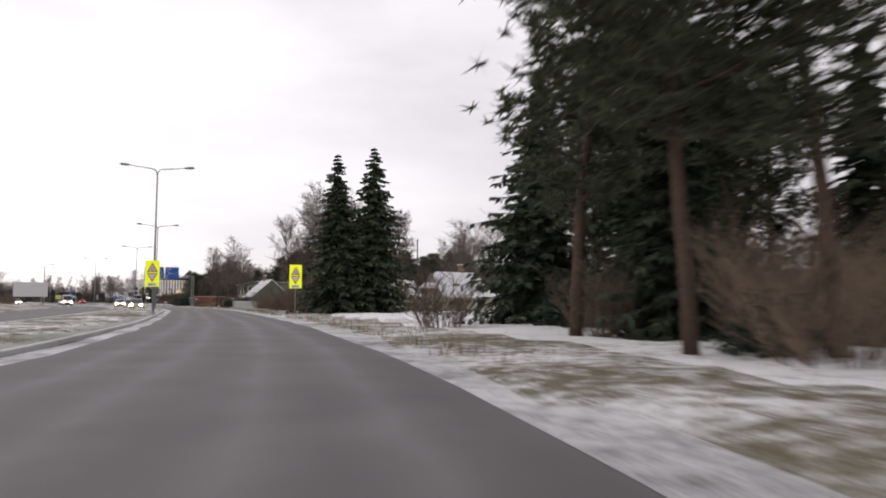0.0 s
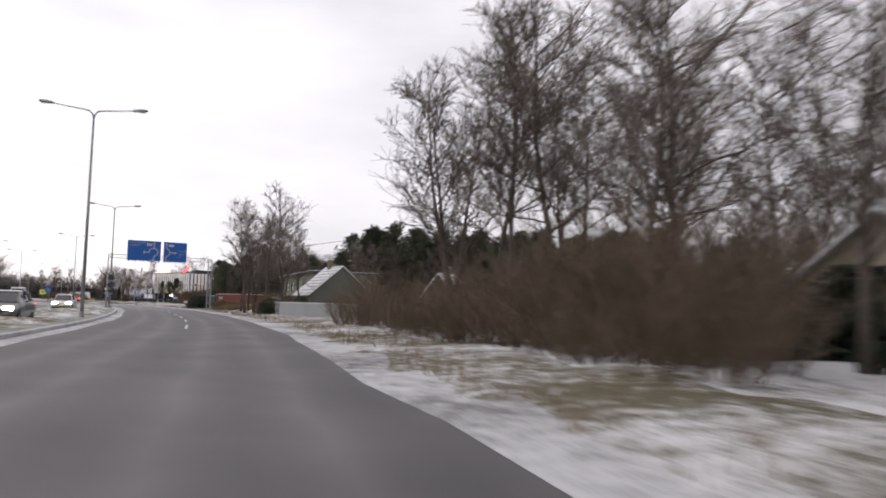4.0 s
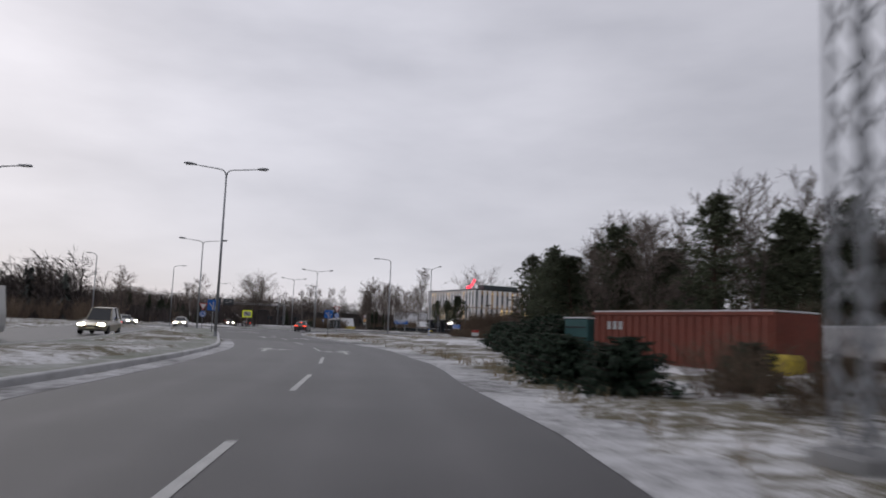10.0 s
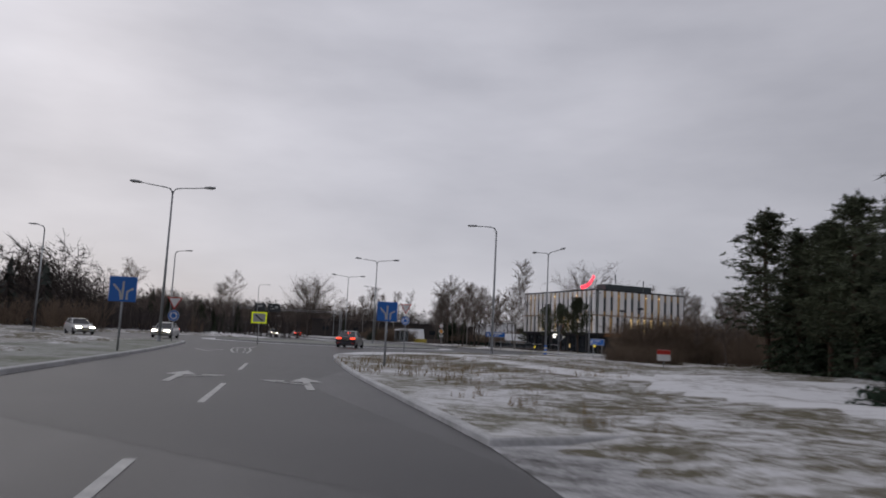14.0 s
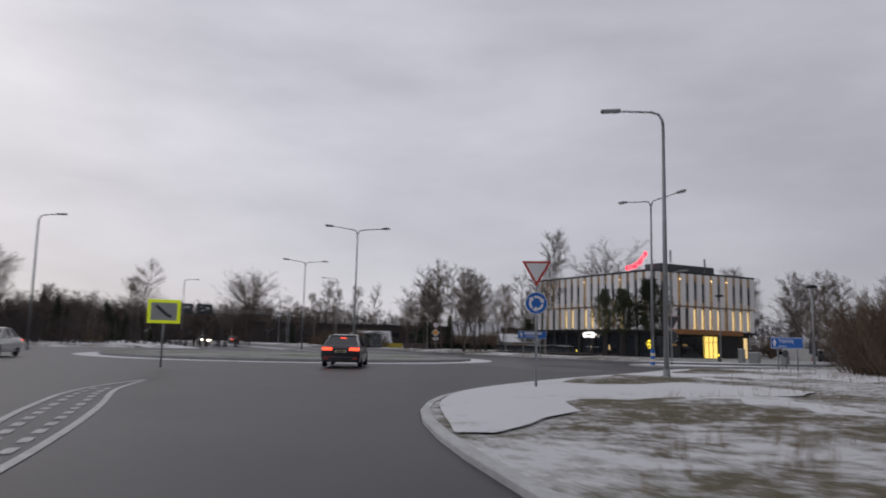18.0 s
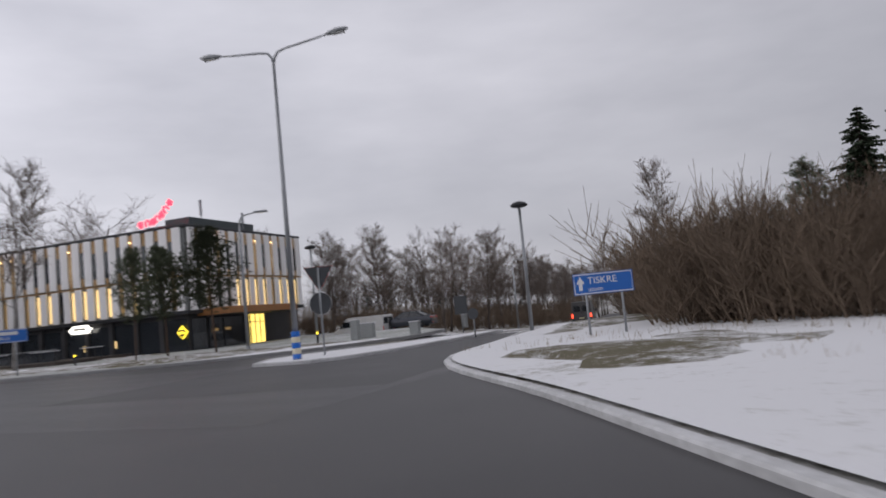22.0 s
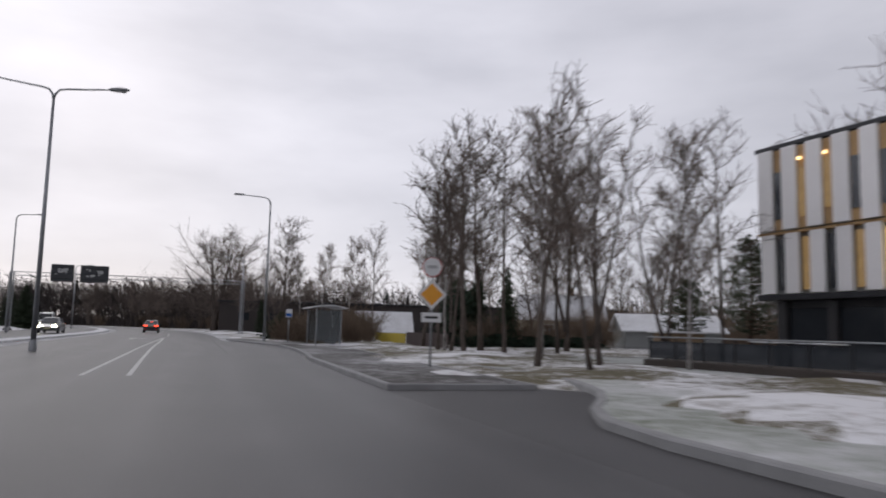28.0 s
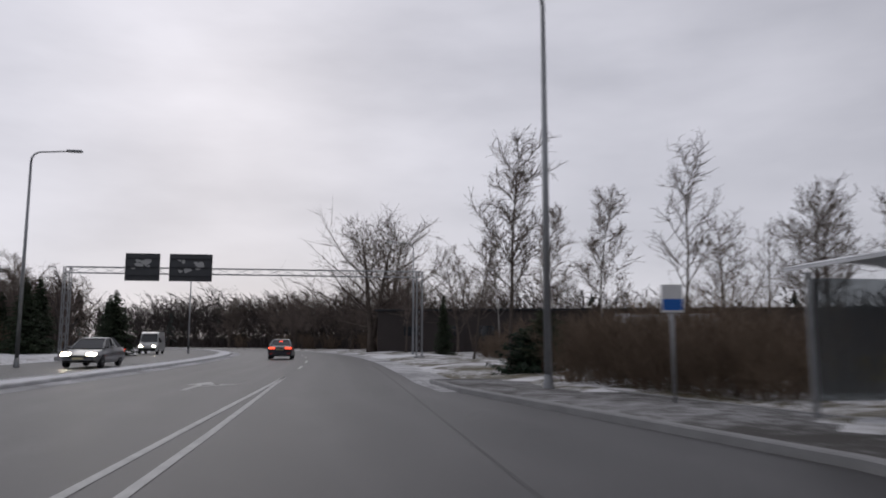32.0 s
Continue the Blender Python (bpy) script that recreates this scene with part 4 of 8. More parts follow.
class Stand:
    """Protos of one kind of tree: the first use places the proto itself, later uses copy it."""

    def __init__(self, protos, far=None):
        self.protos, self.used, self.k = protos, set(), 0
        self.far, self.joined = far, []

    def join(self, name, label, mat):
        """The shrubs far from the road, as one thicket."""
        vs, fs, n = [], [], 0
        for i, m in self.joined:
            for c in self.protos[i].children:
                me = c.data
                co = np.empty(len(me.vertices) * 3, np.float32)
                me.vertices.foreach_get("co", co)
                mm = np.array(m @ c.matrix_basis)
                vs.append(co.reshape(-1, 3) @ mm[:3, :3].T + mm[:3, 3])
                fs += [tuple(n + v for v in p.vertices) for p in me.polygons]
                n += len(me.vertices)
        me = bpy.data.meshes.new(name)
        me.from_pydata(np.concatenate(vs).tolist(), [], fs)
        me.materials.append(mat)
        return tagged(new(name, me), label, "shrubs", "", "stuff")

    def at(self, x, y, s=1.0, deg=None, z=0.0, pick=None, label="", wide=1.0):
        i = (self.k if pick is None else pick) % len(self.protos)
        self.k += 1
        r = random.Random(x * 7.3 + y * 3.1)
        gone = self.far is not None and min((Vector((x, y)) - p).length for l in (LANE, EXIT, SIDE) for p in l) > self.far
        m = pose(x, y, z + float(fall(x, y)), r.uniform(-1.5, 1.5), r.uniform(-1.5, 1.5), r.uniform(0, 360) if deg is None else deg) @ Matrix.Diagonal((s * wide, s * wide, s, 1))
        if gone:
            self.joined.append((i, m))
            return None
        if i not in self.used:
            self.used.add(i)
            ob = self.protos[i]
            ob.matrix_basis = m
        else:
            ob = self.protos[i]
            ob = copy_from(ob, m)
        return tagged(ob, label)


def copy_from(ob, m):
    """A copy at the pose m, whatever scale the proto has."""
    keep = ob.matrix_basis.copy()
    ob.matrix_basis = Matrix.Identity(4)
    c = copy_thing(ob, Matrix.Identity(4))
    ob.matrix_basis = keep
    c.matrix_basis = m
    return c


BARE = Stand([tree_proto("bare_tree", "leafless grey-brown deciduous tree in winter", "tree", bare_tree_meshes(s, 10, r, sp, fi, li, up, tw, fk), M_BARK, M_TWIG)
              for s, r, sp, fi, li, up, tw, fk in ((1, 0.13, 0.34, 0.30, 24, 0.6, 6, False), (2, 0.13, 0.30, 0.30, 26, 0.8, 6, True), (3, 0.15, 0.42, 0.20, 26, 0.5, 6, False), (4, 0.11, 0.25, 0.32, 26, 0.6, 6, False), (5, 0.10, 0.27, 0.34, 15, 0.8, 3, False), (6, 0.10, 0.30, 0.30, 14, 0.9, 3, True))])
BIRCH = Stand([tree_proto("birch_tree", "slender leafless birch with a pale trunk", "tree", bare_tree_meshes(s, 10, 0.09, 0.23, 0.33, 24, 0.8, 6, False), M_BIRCH, M_TWIG) for s in (11, 12)])
GREEN = Stand([tree_proto("evergreen_bush", "dense dark evergreen bush in the verge hedge", "shrub", conifer_meshes(s, 2.0, 1.35, 16, 10, 0.05, 18, 0.05, 0.25, 0.38), M_BARK, M_HEDGE) for s in (61, 62)])
OAK = Stand([tree_proto("old_tree", "broad spreading leafless old tree", "tree", bare_tree_meshes(21, 10, 0.34, 0.66, 0.18, 24, 0.36, 6, True), M_BARK, M_TWIG)])
SPRUCE = Stand([tree_proto("spruce_tree", "tall dark green spruce with drooping branches", "tree", conifer_meshes(s, 10, r, 46, 8, dr, 26), M_BARK, M_SPRUCE) for s, r, dr in ((31, 2.1, 0.62), (32, 2.5, 0.55), (33, 2.3, 0.48))])
PINE = Stand([tree_proto("pine_tree", "dark green pine with a reddish trunk", "tree", pine_meshes(s, 10, r, b, li, tf), M_PINEBARK, M_PINE) for s, r, b, li, tf in ((41, 2.0, 0.20, 36, 26), (42, 2.0, 0.33, 32, 26), (43, 2.0, 0.48, 26, 26), (44, 2.0, 0.24, 62, 26), (45, 2.0, 0.31, 58, 26), (46, 4.0, 0.36, 44, 46))])
BUSH = Stand([tree_proto("bare_bush", "leafless brown roadside shrub", "shrub", bush_meshes(s, 3, 2.2), M_BUSH, M_BUSH, "stem", "crown") for s in (51, 52, 53)], 21.0)

# ---- materials of buildings and vehicles ----
M_PANEL = material("white_facade_panel", (0.90, 0.885, 0.875), 0.5, 0, (0.82, 0.80, 0.79), 0.6, 8, 0.5, 0.03, vary=0.05)
M_WOODSTRIP = material("ochre_wood_strip", (0.50, 0.32, 0.15), 0.7, 0, (0.36, 0.23, 0.11), 1.0, 14, 0.7, 0.1, vary=0.12)
M_CANOPY = material("orange_wood_canopy", (0.36, 0.16, 0.055), 0.6, 0, (0.26, 0.115, 0.04), 0.8, 10, 0.6, 0.1)
M_SLATE = material("dark_facade_brick", (0.036, 0.034, 0.036), 0.7, 0, (0.02, 0.02, 0.022), 1.0, 18, 0.7, 0.2)
M_GLASS = material("dark_window_glass", (0.03, 0.035, 0.04), 0.06, 0, (0.02, 0.024, 0.03), 0.5, 3, 0.5, 0, spec=0.8)
M_LIT = material("lit_window", (0.6, 0.45, 0.2), 0.3, 0, (0.45, 0.32, 0.12), 1.5, 6, 0.9, 0, emit=(1.0, 0.70, 0.32), power=0.7)
M_ENTRY = material("bright_lit_entrance", (0.7, 0.55, 0.2), 0.3, 0, (0.5, 0.38, 0.1), 1.2, 5, 0.9, 0, emit=(1.0, 0.72, 0.16), power=1.1)
M_DIM = material("dim_window", (0.25, 0.2, 0.12), 0.15, 0, (0.08, 0.07, 0.06), 1.2, 5, 0.9, 0, emit=(1.0, 0.6, 0.2), power=0.12)
M_NEON = material("red_neon", (0.8, 0.05, 0.06), 0.4, 0, emit=(1.0, 0.03, 0.06), power=2.2)
M_WARM = material("warm_downlight", (0.9, 0.7, 0.4), 0.4, 0, emit=(1.0, 0.66, 0.30), power=2.2)
M_GLOWW = material("white_light_box", (0.9, 0.88, 0.84), 0.4, 0, emit=(1.0, 0.94, 0.86), power=1.6)
M_GLOWY = material("yellow_light_box", (0.9, 0.7, 0.05), 0.4, 0, emit=(1.0, 0.75, 0.05), power=1.5)
M_ROOFBOX = material("plant_room_cladding", (0.07, 0.085, 0.09), 0.5, 0.3, None, 1, 10, 0.5, 0.05)
M_ROOFSNOW = material("roof_snow", (0.78, 0.79, 0.81), 0.85, 0, (0.55, 0.55, 0.56), 0.8, 6, 0.7, 0.3)
M_ROOFDARK = material("weathered_roofing", (0.10, 0.095, 0.09), 0.8, 0, (0.06, 0.057, 0.055), 1, 12, 0.7, 0.3)
M_CREAM = material("cream_plaster", (0.42, 0.37, 0.28), 0.9, 0, (0.33, 0.29, 0.225), 0.8, 14, 0.6, 0.2)
M_GREYWALL = material("grey_plaster", (0.33, 0.34, 0.335), 0.9, 0, (0.25, 0.26, 0.255), 0.5, 12, 0.7, 0.2)
M_GREEN = material("green_grey_plaster", (0.25, 0.26, 0.195), 0.9, 0, (0.18, 0.19, 0.145), 0.4, 10, 0.7, 0.2)
M_GREYGREEN = material("dark_grey_green_plaster", (0.135, 0.15, 0.13), 0.9, 0, (0.095, 0.105, 0.09), 0.4, 10, 0.7, 0.2)
M_TIMBER = material("dark_weathered_timber", (0.075, 0.06, 0.05), 0.9, 0, (0.045, 0.037, 0.032), 0.8, 12, 0.8, 0.3, vary=0.15)
M_TANWOOD = material("tan_boarding", (0.26, 0.185, 0.115), 0.85, 0, (0.17, 0.12, 0.075), 0.8, 14, 0.7, 0.3, vary=0.12)
M_CONCRETE = material("grey_concrete_wall", (0.33, 0.345, 0.345), 0.9, 0, (0.24, 0.255, 0.255), 0.35, 9, 0.7, 0.3)
M_RUST = material("rust_red_container", (0.22, 0.058, 0.036), 0.65, 0.1, (0.14, 0.036, 0.022), 0.8, 9, 0.7, 0.1)
M_YFENCE = material("yellow_fence_panel", (0.52, 0.40, 0.03), 0.7, 0, (0.38, 0.29, 0.03), 0.8, 10, 0.6, 0.1)
M_BROWNFENCE = material("brown_fence_boards", (0.06, 0.038, 0.034), 0.8, 0, (0.038, 0.027, 0.024), 0.8, 10, 0.6, 0.2)
M_REDHOUSE = material("red_boarding", (0.24, 0.05, 0.035), 0.8, 0, (0.16, 0.035, 0.028), 0.8, 12, 0.6, 0.2)
M_BROWN = material("brown_long_building", (0.055, 0.045, 0.042), 0.9, 0, (0.035, 0.03, 0.03), 0.3, 6, 0.7, 0.1)
M_SHELTER = material("shelter_glass", (0.42, 0.45, 0.46), 0.08, 0, (0.34, 0.36, 0.37), 1, 6, 0.5, 0, spec=0.5)
M_SHELTER.node_tree.nodes["Principled BSDF"].inputs["Transmission Weight"].default_value = 0.8
M_SHELTER.node_tree.nodes["Principled BSDF"].inputs["IOR"].default_value = 1.05
M_CARPAINT = material("dark_blue_grey_car_paint", (0.028, 0.032, 0.042), 0.28, 0.35, (0.022, 0.025, 0.034), 1, 20, 0.5, 0, coat=0.6)
M_CARBEIGE = material("beige_car_paint", (0.30, 0.27, 0.20), 0.3, 0.3, None, 1, 20, 0.4, 0, coat=0.5)
M_CARWHITE = material("white_car_paint", (0.60, 0.60, 0.59), 0.3, 0.0, None, 1, 20, 0.4, 0, coat=0.5)
M_CARGREY = material("grey_car_paint", (0.16, 0.165, 0.175), 0.3, 0.4, None, 1, 20, 0.4, 0, coat=0.5)
M_VANGREY = material("dull_grey_van_paint", (0.085, 0.082, 0.08), 0.45, 0.2, (0.06, 0.058, 0.056), 1, 20, 0.6, 0.02)
M_TYRE = material("tyre_rubber", (0.018, 0.018, 0.019), 0.85, 0)
M_RIM = material("alloy_rim", (0.35, 0.36, 0.37), 0.35, 0.8)
M_CARGLASS = material("car_window_glass", (0.014, 0.017, 0.02), 0.05, 0, spec=0.8, bump=0)
M_TAIL = material("tail_light", (0.55, 0.02, 0.015), 0.25, 0, emit=(1.0, 0.07, 0.03), power=2.6, bump=0)
M_HEADLIGHT = material("headlight", (0.9, 0.88, 0.8), 0.15, 0, emit=(1.0, 0.86, 0.6), power=30.0, bump=0)
M_PLATE = material("number_plate", (0.72, 0.66, 0.42), 0.5, 0, bump=0)
M_TRIM = material("black_plastic_trim", (0.02, 0.02, 0.021), 0.6, 0)
M_TEAL = material("teal_paint", (0.035, 0.12, 0.115), 0.6, 0, (0.022, 0.075, 0.075), 1, 12, 0.6, 0.05)
M_TRUCKBLUE = material("truck_blue", (0.03, 0.075, 0.22), 0.4, 0.1, None, 1, 12, 0.5, 0.02)
M_HEDGEBROWN = material("brown_hedge_twigs", (0.16, 0.095, 0.06), 0.95, 0, (0.09, 0.06, 0.045), 0.6, 8, 0.8, 0, spec=0.1)


# ---- office building ----
def office():
    """Three storeys: a dark recessed ground floor under two storeys of white fins and ochre strips."""
    L, D, H = 21.0, 16.2, 9.9
    ax = math.degrees(math.atan2(204.5 - 189.7, -68.2 + 53.1))
    t = thing("office_building", "modern three-storey office building with white panels and ochre strips, lit inside", "building", pose(-53.1, 189.7, -0.22, 0, 0, ax - 180))
    # local axes: x from the far corner to the street corner along the front, y inwards; the street corner is the origin
    core = Geo()
    core.box((-L / 2, D / 2, 1.55), (L - 1.0, D - 1.0, 3.1), 0, 0.02)
    part("ground_floor", core, M_SLATE, t, "dark brick and glass ground floor")
    part("second_floor_wall", Geo().box((-L / 2, D / 2, 4.55), (L - 0.5, D - 0.5, 2.7)), M_GREYWALL, t)
    part("third_floor_wall", Geo().box((-L / 2, D / 2, 7.75), (L - 0.3, D - 0.3, 3.6)), M_GREYWALL, t)
    part("floor_slab", Geo().box((-L / 2, D / 2, 3.2), (L + 0.1, D + 0.1, 0.26), 0, 0.03), M_DARKSTEEL, t)
    part("belt", Geo().box((-L / 2, D / 2, 5.95), (L + 0.04, D + 0.04, 0.12), 0, 0.02), M_WOODSTRIP, t, "ochre band between the storeys")
    roof = part("roof", Geo().box((-L / 2, D / 2, 9.72), (L + 0.12, D + 0.12, 0.22), 0, 0.04), M_DARKSTEEL, t, "flat roof with a dark coping")
    part("plant_room", Geo().box((-2.6, 6.8, 10.3), (2.4, 8.6, 0.95), 0, 0.05), M_ROOFBOX, roof, "dark plant room on the roof")
    for x, y, h in ((-1.9, 4.6, 2.6), (-1.4, 9.5, 1.9)):
        part("antenna", Geo().tube([(x, y, 9.8), (x, y, 9.8 + h * 0.5)], 0.04, 6).box((x, y, 9.8 + h * 0.75), (0.22, 0.14, h * 0.5), 0, 0.03), M_STEEL, roof)
    rnd = random.Random(5)
    panel3 = Geo().box((0, 0, 0), (0.76, 0.14, 3.55), 0, 0.02).mesh("panel", M_PANEL)
    panel2 = Geo().box((0, 0, 0), (0.70, 0.12, 2.55), 0, 0.02).mesh("panel", M_PANEL)
    strip3 = Geo().box((0, 0, 0), (0.46, 0.08, 3.5), 0, 0.01).mesh("strip", M_WOODSTRIP)
    glass3 = Geo().box((0, 0, 0), (0.36, 0.06, 2.05)).mesh("window", M_GLASS)
    lit3 = Geo().box((0, 0, 0), (0.36, 0.06, 2.05)).mesh("window", M_DIM)
    lit2 = Geo().box((0, 0, 0), (0.44, 0.06, 2.2)).mesh("window", M_LIT)
    dim2 = Geo().box((0, 0, 0), (0.44, 0.06, 2.2)).mesh("window", M_DIM)
    gl2 = Geo().box((0, 0, 0), (0.44, 0.06, 2.2)).mesh("window", M_GLASS)

    def hang(name, me, x, y, z, rz):
        ob = new(name, me)
        ob.parent = t
        ob.matrix_basis = pose(x, y, z, 0, 0, rz)
        return ob
    for face, n, ln in (("front", 17, L), ("side", 13, D), ("back", 17, L), ("end", 13, D)):
        for k in range(n):
            u = (k + 0.5) * ln / n

            def at(o, s=0.0):
                if face == "front":
                    return (-u - s, -o, 0)
                if face == "side":
                    return (o, u + s, 90)
                if face == "back":
                    return (-u - s, D + o, 0)
                return (-L - o, u + s, 90)
            far = face in ("back", "end")
            w = ln / n
            x, y, r = at(0.12)
            hang("panel", panel3, x, y, 7.82, r)
            x, y, r = at(0.03)
            hang("panel", panel2, x, y, 4.62, r)
            if far:
                continue
            x, y, r = at(0.02, w * 0.5)
            if k < n - 1:
                bright = rnd.random()
                hang("strip", strip3, x, y, 7.8, r)
                x, y, r = at(0.075, w * 0.5)
                hang("window", lit3 if bright < 0.25 else glass3, x, y, 7.75 if k % 3 == 1 else 7.55, r)
                x, y, r = at(-0.06 + 0.30, w * 0.5)
                b2 = rnd.random()
                x, y, r = at(-0.14, w * 0.5)
                hang("window", lit2 if (b2 < 0.62 and (face == "side" or k < 12)) else (dim2 if b2 < 0.8 else gl2), x, y, 4.6, r)
                if bright < 0.25:
                    x, y, r = at(0.22, w * 0.5)
                    part("wall_lamp", Geo().box((x, y, 8.95), (0.13, 0.13, 0.12), 0, 0.03), M_WARM, t)
    # ground floor glazing, pillars and lit rooms
    for k in range(8):
        x = -1.6 - k * 2.45
        part("shop_window", Geo().box((x, 0.47, 1.5), (2.0, 0.08, 2.5), 0, 0.01), M_GLASS, t)
        part("pillar", Geo().box((x - 1.22, 0.36, 1.55), (0.42, 0.34, 3.0), 0, 0.02), M_SLATE, t)
    part("lit_opening", Geo().box((-7.6, 0.40, 1.30), (0.42, 0.06, 0.55)), M_LIT, t)
    part("lit_opening", Geo().box((-10.4, 0.40, 1.2), (0.5, 0.06, 0.5)), M_LIT, t)
    # entrance under an orange canopy round the corner
    part("canopy", Geo().box((1.0, 6.3, 3.12), (3.0, 9.4, 0.52), 0, 0.03), M_CANOPY, t, "orange-brown timber canopy")
    part("canopy_underside", Geo().box((1.0, 6.3, 2.84), (2.9, 9.2, 0.04)), M_SLATE, t)
    part("canopy_post", Geo().box((2.2, 10.9, 1.4), (0.25, 0.35, 2.8), 0, 0.02), M_SLATE, t)
    ent = part("entrance", Geo().box((-0.42, 9.1, 1.4), (0.10, 2.1, 2.7), 0, 0.01), M_ENTRY, t, "brightly lit yellow glass entrance")
    for y in (8.05, 8.75, 9.45, 10.15):
        part("mullion", Geo().box((-0.35, y, 1.4), (0.06, 0.07, 2.7)), M_DARKSTEEL, ent)
    part("door_bar", Geo().box((-0.35, 9.1, 2.1), (0.06, 2.1, 0.07)), M_DARKSTEEL, ent)
    part("corner_window", Geo().box((-0.42, 14.9, 1.4), (0.10, 0.5, 2.6)), M_LIT, t)
    for y in (1.6, 3.6, 5.4, 7.0):
        part("shop_window", Geo().box((-0.44, y, 1.5), (0.08, 1.6, 2.4), 0, 0.01), M_GLASS, t)
    # light boxes
    sg = part("light_box", Geo().plate([(-1.2, 0), (-1.0, 0.12), (-0.7, 0.32), (0.7, 0.36), (1.0, 0.14), (1.25, 0.05), (1.0, -0.1), (0.9, -0.3), (-0.9, -0.3), (-1.0, -0.1)], -0.12, 0.0, (-10.6, 0.1, 2.72)), M_GLOWW, t, "white illuminated shop sign with a plain shape", fix=True)
    part("sign_bar", Geo().box((-10.6, -0.04, 2.78), (1.3, 0.03, 0.16)), M_BLACK, sg)
    dm = part("diamond_sign", Geo().plate([(0, -0.5), (0.5, 0), (0, 0.5), (-0.5, 0)], -0.08, 0.0, (-0.9, 0.3, 1.75)), M_GLOWY, t, "black and yellow illuminated diamond sign", fix=True)
    part("diamond_inset", Geo().plate([(0, -0.42), (0.42, 0), (0, 0.42), (-0.42, 0)], -0.10, -0.085, (-0.9, 0.3, 1.75)), M_BLACK, dm, fix=True)
    part("sign_bar", Geo().box((-0.9, 0.18, 1.72), (0.5, 0.02, 0.17)), M_GLOWY, dm)
    part("sign_bar", Geo().box((-0.9, 0.18, 2.0), (0.2, 0.02, 0.14)), M_GLOWY, dm)
    for x, y in ((0.0, 3.4), (0.0, 5.0)):
        part("small_sign", Geo().box((-0.36, y, 1.75), (0.03, 0.7, 0.22)), M_DIM, t)
    # rooftop neon, a plain rising curve of strokes
    neon = part("neon_sign", Geo().tube([(-3.4 + 0.5 * k, -0.05 + 0.02 * k, 9.86) for k in range(7)], 0.025, 5), M_DARKSTEEL, t, "red neon lettering on a curve, drawn as plain strokes")
    n = 7
    for k in range(n):
        u = k / (n - 1)
        x = -3.9 + 3.0 * u ** 0.82
        z = 10.0 + 1.45 * u ** 2.2
        tilt = math.atan2(1.75 * 2.2 * max(u, 0.05) ** 1.2, 3.0)
        g = Geo()
        pts = [(-0.17, 0.02), (-0.16, 0.30), (0.02, 0.36), (0.15, 0.26), (0.15, 0.0)] if k % 2 else [(0.15, 0.06), (-0.05, 0.0), (-0.17, 0.14), (-0.08, 0.32), (0.12, 0.30), (0.13, 0.17), (-0.15, 0.16)]
        c, s = math.cos(tilt), math.sin(tilt)
        g.tube([(x + (a * c - b * s) * 1.25, 0.0, z + (a * s + b * c) * 1.25) for a, b in pts], 0.095, 5)
        part("neon_stroke", g, M_NEON, neon)
    # terrace before the front
    deck = thing("terrace", "low wooden terrace with dark glass railings and tables", "terrace", pose(-53.1, 189.7, 0, 0, 0, ax - 180))
    part("deck", Geo().box((-12.2, -4.0, 0.22), (14.5, 7.0, 0.26), 0, 0.03), M_TIMBER, deck)
    for k in range(11):
        x = -5.1 - k * 1.42
        part("railing_post", Geo().box((x, -7.3, 0.75), (0.05, 0.05, 0.9)), M_DARKSTEEL, deck)
        if k < 10:
            part("railing_panel", Geo().box((x - 0.71, -7.3, 0.72), (1.3, 0.03, 0.62)), M_GLASS, deck)
    part("handrail", Geo().box((-12.2, -7.3, 1.18), (14.4, 0.07, 0.05), 0, 0.01), M_STEEL, deck)
    for k, (x, y) in enumerate(((-6.2, -3.2), (-8.8, -4.6), (-11.4, -3.0), (-14.2, -4.4), (-17.2, -3.4))):
        tb = thing("terrace_table", "dark outdoor table dusted with snow on the terrace", "table", pose(-53.1, 189.7, 0, 0, 0, ax - 180) @ pose(x, y, 0.35), "terrace tables")
        part("tabletop", Geo().box((0, 0, 0.74), (1.4, 0.8, 0.05), 0, 0.02), M_ROOFSNOW, tb)
        for a, b in ((-0.6, -0.3), (0.6, -0.3), (-0.6, 0.3), (0.6, 0.3)):
            part("leg", Geo().box((a, b, 0.36), (0.06, 0.06, 0.72)), M_DARKSTEEL, tb)


office()


# ---- gantry with direction signs ----
def letters(body, size, mat, parent, m, name="lettering"):
    """Raised lettering as a mesh, standing in the local x-z plane."""
    cu = bpy.data.curves.new(name, "FONT")
    cu.body, cu.size, cu.extrude = body, size, 0.004
    tmp = bpy.data.objects.new(name, cu)
    scene.collection.objects.link(tmp)
    me = bpy.data.meshes.new_from_object(tmp.evaluated_get(bpy.context.evaluated_depsgraph_get()))
    bpy.data.objects.remove(tmp)
    me.materials.clear()
    me.materials.append(mat)
    ob = new(name, me)
    ob.parent = parent
    ob.matrix_basis = m @ pose(0, 0, 0, 90, 0, 0)
    return ob


